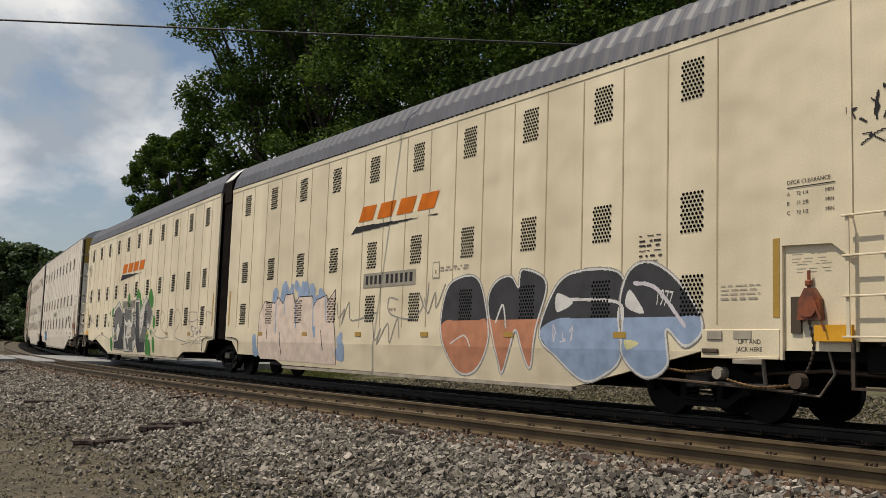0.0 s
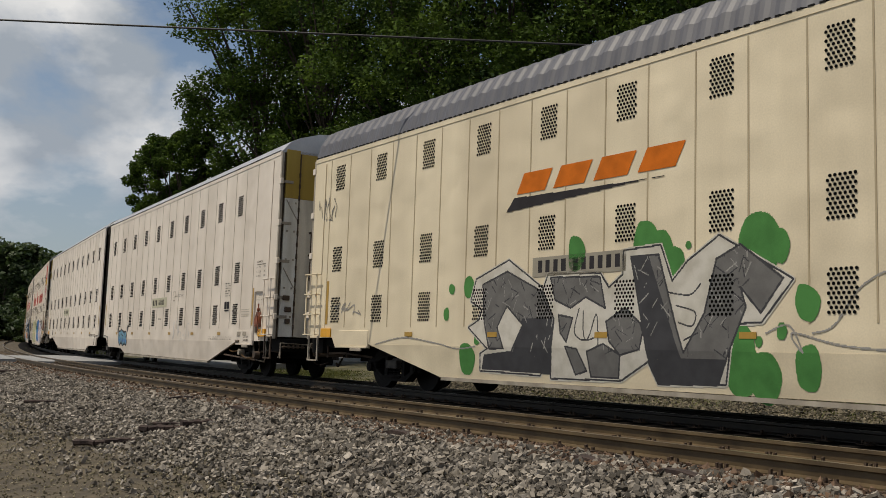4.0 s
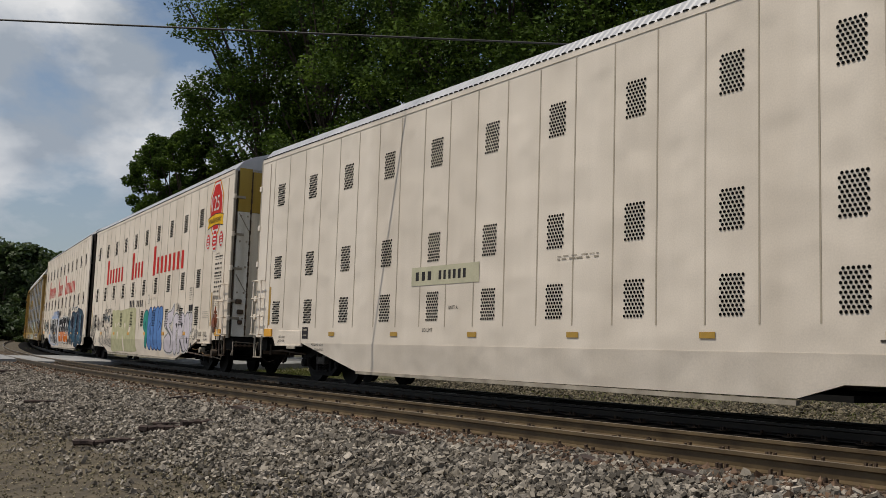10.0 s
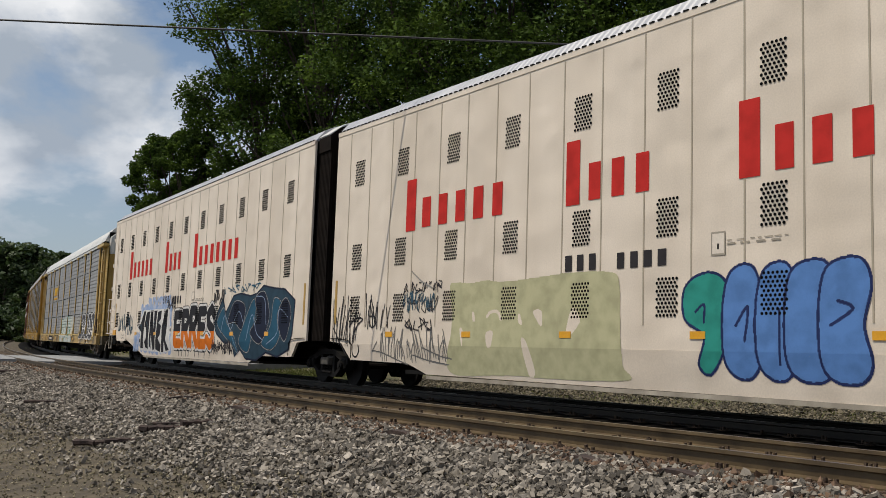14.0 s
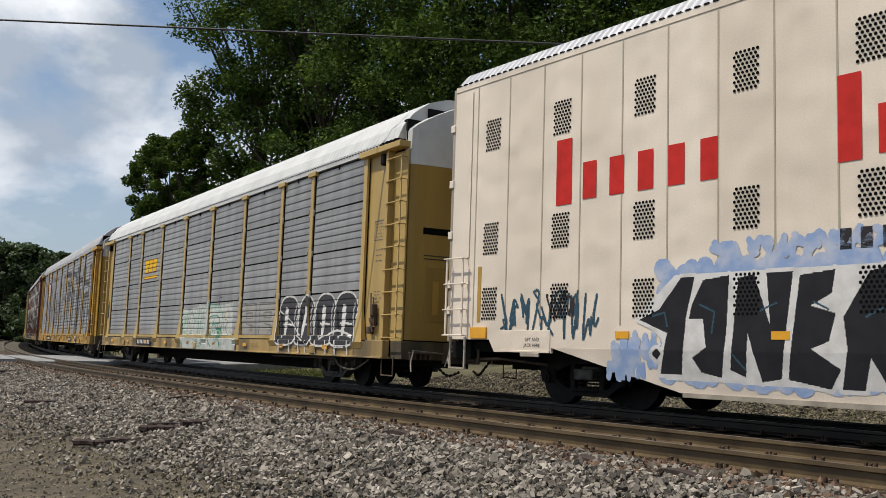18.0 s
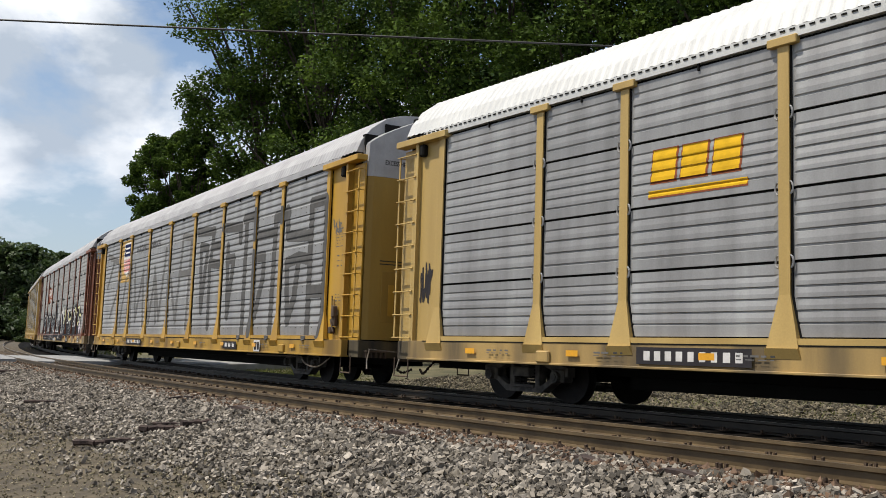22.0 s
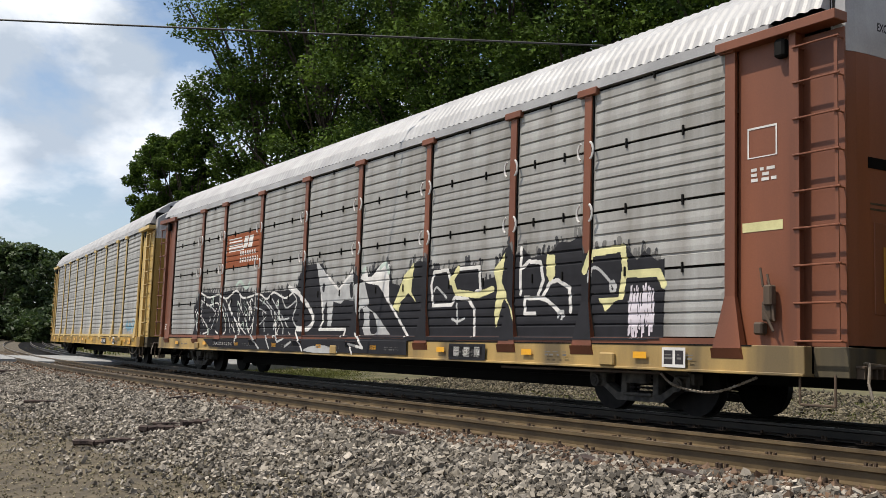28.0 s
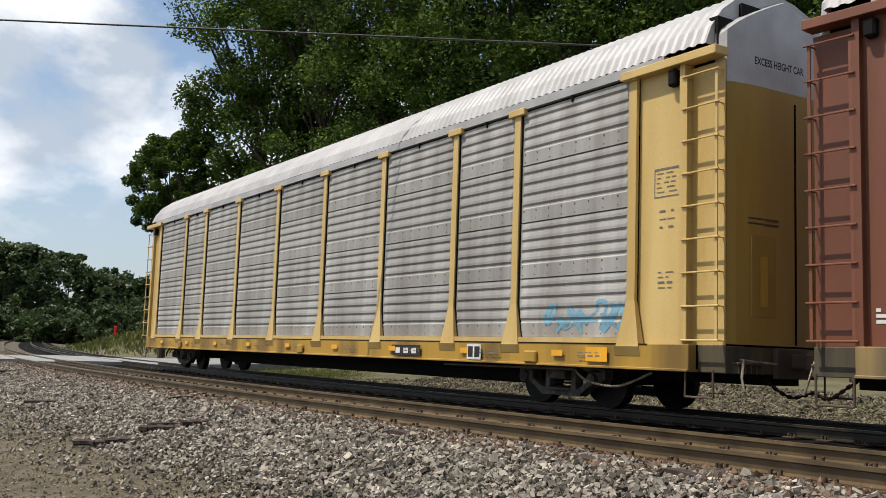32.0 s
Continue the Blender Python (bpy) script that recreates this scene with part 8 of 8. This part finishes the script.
# (bearing across, depth, height, spread): the wood behind the tracks
TREES = ((-0.290, 72, 16.4, 2.9), (-0.262, 67, 15.8, 2.6), (-0.194, 62, 28, 5.2), (-0.115, 58, 27, 6.5), (-0.03, 52, 26, 6.5), (0.06, 48, 25, 6.5), (0.15, 44, 25, 6.2),
         (0.245, 42, 25, 6.0), (0.35, 38, 24, 6.0), (0.46, 36, 24, 6.0), (-0.16, 74, 30, 6.5), (-0.06, 70, 29, 7), (0.03, 66, 28, 7), (0.13, 62, 28, 7), (0.24, 58, 27, 7),
         (0.36, 54, 27, 7), (0.6, 36, 24, 6))
for i, (u_, dep_, h_, sp_) in enumerate(TREES):
    tree(u_ * dep_, dep_, h_, sp_, 100 + i, "tall dense broadleaf tree in dark summer leaf", clumps=80 if i < 2 else 170 if i < 10 else 110, per=290 if i < 10 else 110, size=0.125 if i < 10 else 0.2,
         low=(0.58, 0.4, 0.12)[min(i, 2)], peak=2.3 if i < 3 else 1.15, sharp=0.8 if i < 3 else 0.55)

# far wooded hillside
for i in range(30):
    rng_ = random.Random(500 + i)
    u_ = -0.62 + 0.46 * i / 29 + rng_.uniform(-0.01, 0.01)
    dist = rng_.uniform(170, 230)
    top = np.interp(u_, [-0.6, -0.46, -0.40, -0.37, -0.31, -0.22], [0.098, 0.092, 0.086, 0.068, 0.054, 0.04]) * rng_.uniform(0.93, 1.04)
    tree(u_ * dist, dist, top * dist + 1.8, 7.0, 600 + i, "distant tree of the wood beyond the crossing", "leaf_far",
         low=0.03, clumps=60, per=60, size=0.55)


# low growth that closes the foot of the distant wood
for i in range(16):
    rng_ = random.Random(700 + i)
    u_ = -0.60 + 0.30 * i / 15 + rng_.uniform(-0.01, 0.01)
    dist = rng_.uniform(140, 165)
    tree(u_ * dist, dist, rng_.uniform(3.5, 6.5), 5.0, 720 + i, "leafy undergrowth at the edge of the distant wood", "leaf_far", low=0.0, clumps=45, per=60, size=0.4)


def strew_blades(name, rng, n, place, size, material, label):
    """Blades of grass or weed, each a bent narrow sheet."""
    x, y, z = place(rng, n)
    a = rng.uniform(0, 2 * np.pi, n)
    h = size * rng.uniform(0.5, 1.3, n)
    w = h * 0.10
    lean = rng.normal(0, 0.35, (n, 2)) * h[:, None]
    b = np.stack([x, y, z], -1)
    side = np.stack([np.cos(a) * w, np.sin(a) * w, 0 * a], -1)
    mid = b + np.stack([lean[:, 0] * 0.4, lean[:, 1] * 0.4, h * 0.6], -1)
    tip = b + np.stack([lean[:, 0], lean[:, 1], h], -1)
    v = np.stack([b - side, b + side, mid + side * 0.7, tip], 1)
    v2 = np.stack([b - side, mid + side * 0.7, tip, mid - side * 0.7], 1)
    verts = np.concatenate([v, v2], 1).reshape(-1, 3)
    f = np.arange(n * 8).reshape(-1, 4)
    tagged(soup(name, verts, f, M[material]), label, "grass", kind="stuff")


def bank_place(rng, n):
    s, lat = 34 + 9 * rng.normal(0, 0.6, n), -3.9 - 5.5 * rng.uniform(0, 1, n) ** 1.3
    x, y, z = on_track(s, lat, np.interp(lat, BED_LAT, BED_Z))
    return x, y, np.maximum(z, GROUND_Z)


def far_shoulder_place(rng, n):
    s, lat = rng.uniform(-4, 32, n), -5.0 - 7.0 * rng.uniform(0, 1, n)
    keep = np.sin(s * 1.3 + 2 * np.sin(lat)) + np.cos(lat * 1.7) > 0.5
    lat = np.where(keep, lat, -12.0 - (lat + 5) * 0.3)
    x, y, z = on_track(s, lat, np.interp(lat, BED_LAT, BED_Z))
    return x, y, np.maximum(z, GROUND_Z)


def strip_place(rng, n):
    s, lat = 28 + 4.2 * rng.normal(0, 1, n), rng.uniform(-10.5, -5.6, n)
    x, y, z = on_track(s, lat, np.interp(lat, BED_LAT, BED_Z))
    return x, y, np.maximum(z, GROUND_Z)


def mound_place(rng, n):
    x, y = rng.normal(-26, 3.6, n), rng.normal(86, 3.0, n)
    z = GROUND_Z + 1.7 * np.exp(-(((x + 26) / 5.5) ** 2 + ((y - 86) / 4.5) ** 2)) - 0.05
    return x, y, z


def verge_place(rng, n):
    s, lat = rng.uniform(8, 40, n), rng.uniform(8.2, 12.0, n)
    x, y, z = on_track(s, lat, 0.0)
    return x, y, np.full(n, GROUND_Z)


strew_blades("grass", np.random.default_rng(31), 16000, bank_place, 0.13, "grass", "sunlit grass on the bank beyond the tracks")
strew_blades("grass", np.random.default_rng(35), 15000, strip_place, 0.12, "grass", "sunlit yellow-green grass strip beyond the far track")
strew_blades("grass", np.random.default_rng(34), 16000, far_shoulder_place, 0.09, "grass", "tufts of yellow-green grass among the far stones")
strew_blades("weeds", np.random.default_rng(33), 6000, verge_place, 0.045, "grass", "sparse low weeds on the trodden dirt")
strew_blades("weeds", np.random.default_rng(32), 6000, mound_place, 0.5, "grass", "tall green weeds on the mound beyond the crossing")
for i, (x_, y_, h_) in enumerate(((-38, 112, 4.5), (-41, 118, 5), (-27, 96, 2.6), (-22, 92, 3.0))):
    tree(x_, y_, h_, h_ * 0.55, 800 + i, "leafy bush beside the far track", "leaf_far", low=0.02, clumps=40, per=60, size=0.25)

# red signal beyond the crossing
sg = tagged(new("signal"), "dark red signal head on a short mast beyond the crossing", "signal")
sg.location = (-33.4, 99.0, -1.9)
bm = bmesh.new()
rod(bm, (0, 0, 0), (0, 0, 2.8), 0.06)
part("mast", bm, M["black"], sg)
part("signal_head", boxes((-0.14, 0.14, -0.12, 0.12, 2.9, 3.8), bevel=0.05), M["p_red"], sg)


# ---------------------------------------------------------------- scraps of wood on the gravel
def splinter(x, y, z, ln, turn, r, seed):
    rg = random.Random(seed)
    bm = bmesh.new()
    pts = [Vector((ln * (i / 5 - 0.5), rg.uniform(-0.04, 0.04), r * 0.5 + rg.uniform(0, 0.02))) for i in range(6)]
    for a, b in zip(pts, pts[1:]):
        rod(bm, a, b, r * rg.uniform(0.6, 1.1), 6)
    ob = part("dead_branch", bm, M["wood"])
    ob.matrix_basis = Matrix.Translation((x, y, z)) @ Matrix.Rotation(turn, 4, "Z")
    tagged(ob, "dark weathered piece of wood lying on the gravel", "wood")


for i, (s_, la_, ln_, tu_, r_) in enumerate(((13.2, 8.5, 0.55, -0.1, 0.05), (12.95, 8.2, 0.4, 0.25, 0.04), (13.35, 7.5, 0.6, 0.1, 0.055), (13.3, 7.0, 0.45, 0.5, 0.05), (13.6, 7.2, 0.7, -0.1, 0.03), (20.0, 7.5, 1.2, 0.05, 0.03), (33, 6.5, 0.8, 0.0, 0.06))):
    x_, y_, z_ = on_track(s_, la_, float(np.interp(la_, BED_LAT, BED_Z)))
    splinter(x_, y_, z_ + 0.02, ln_, tu_, r_, 900 + i)
for i, (s_, la_, ln_) in enumerate(((6.6, 5.75, 0.26), (5.3, 5.8, 0.3), (9.6, 5.9, 0.22), (14.2, 5.95, 0.3), (17, 5.9, 0.3), (2.6, 5.75, 0.25))):
    x_, y_, z_ = on_track(s_, la_, -0.2)
    bm = bmesh.new()
    rs = random.Random(40 + i)
    prism(bm, [(-ln_, 0.0), (-ln_ * 0.8, 0.035), (-ln_ * 0.2, 0.05), (ln_ * 0.7, 0.03), (ln_, 0.0)], -0.05 - rs.uniform(0, 0.03), 0.05 + rs.uniform(0, 0.04))
    ob = part("plank_scrap", bm, M["wood"])
    ob.matrix_basis = Matrix.Translation((x_, y_, z_ + 0.012)) @ Matrix.Rotation(rs.uniform(-1.1, 0.3), 4, "Z") @ Matrix.Rotation(rs.uniform(-0.1, 0.1), 4, "Y")
    tagged(ob, "dark broken scrap of a wooden tie", "wood")


# ---------------------------------------------------------------- overhead cable
def cable(name, pts, r, label):
    cu = bpy.data.curves.new(name, "CURVE")
    cu.dimensions, cu.bevel_depth, cu.bevel_resolution = "3D", r, 2
    sp_ = cu.splines.new("POLY")
    sp_.points.add(len(pts) - 1)
    for q, p_ in zip(sp_.points, pts):
        q.co = (*p_, 1)
    cu.materials.append(M["wire"])
    tagged(new(name, cu), label, "cable")


W0, W1 = Vector((-1.6, 20.4, 7.62)), Vector((-5.1, 20.9, 7.92))
wd = (W1 - W0) / (W1 - W0).length
cable("overhead_cable", [W0 + wd * u_ for u_ in range(-40, 41, 4)], 0.022, "thin black overhead cable crossing above the tracks")


# ---------------------------------------------------------------- what moves
def motions():
    times = [i * 0.5 for i in range(65)]
    for car, a, b in UNITS:
        walk(car, [(t, car_pose(t, a, b)) for t in times])
    fine = [i / 15 for i in range(481)]
    for w in SPIN:
        x, y, z = w.location
        walk(w, [(t, Matrix.Translation((x, y, z)) @ Matrix.Rotation(-(along(t) - along(0)) / 0.457, 4, "Y")) for t in fine])


motions()
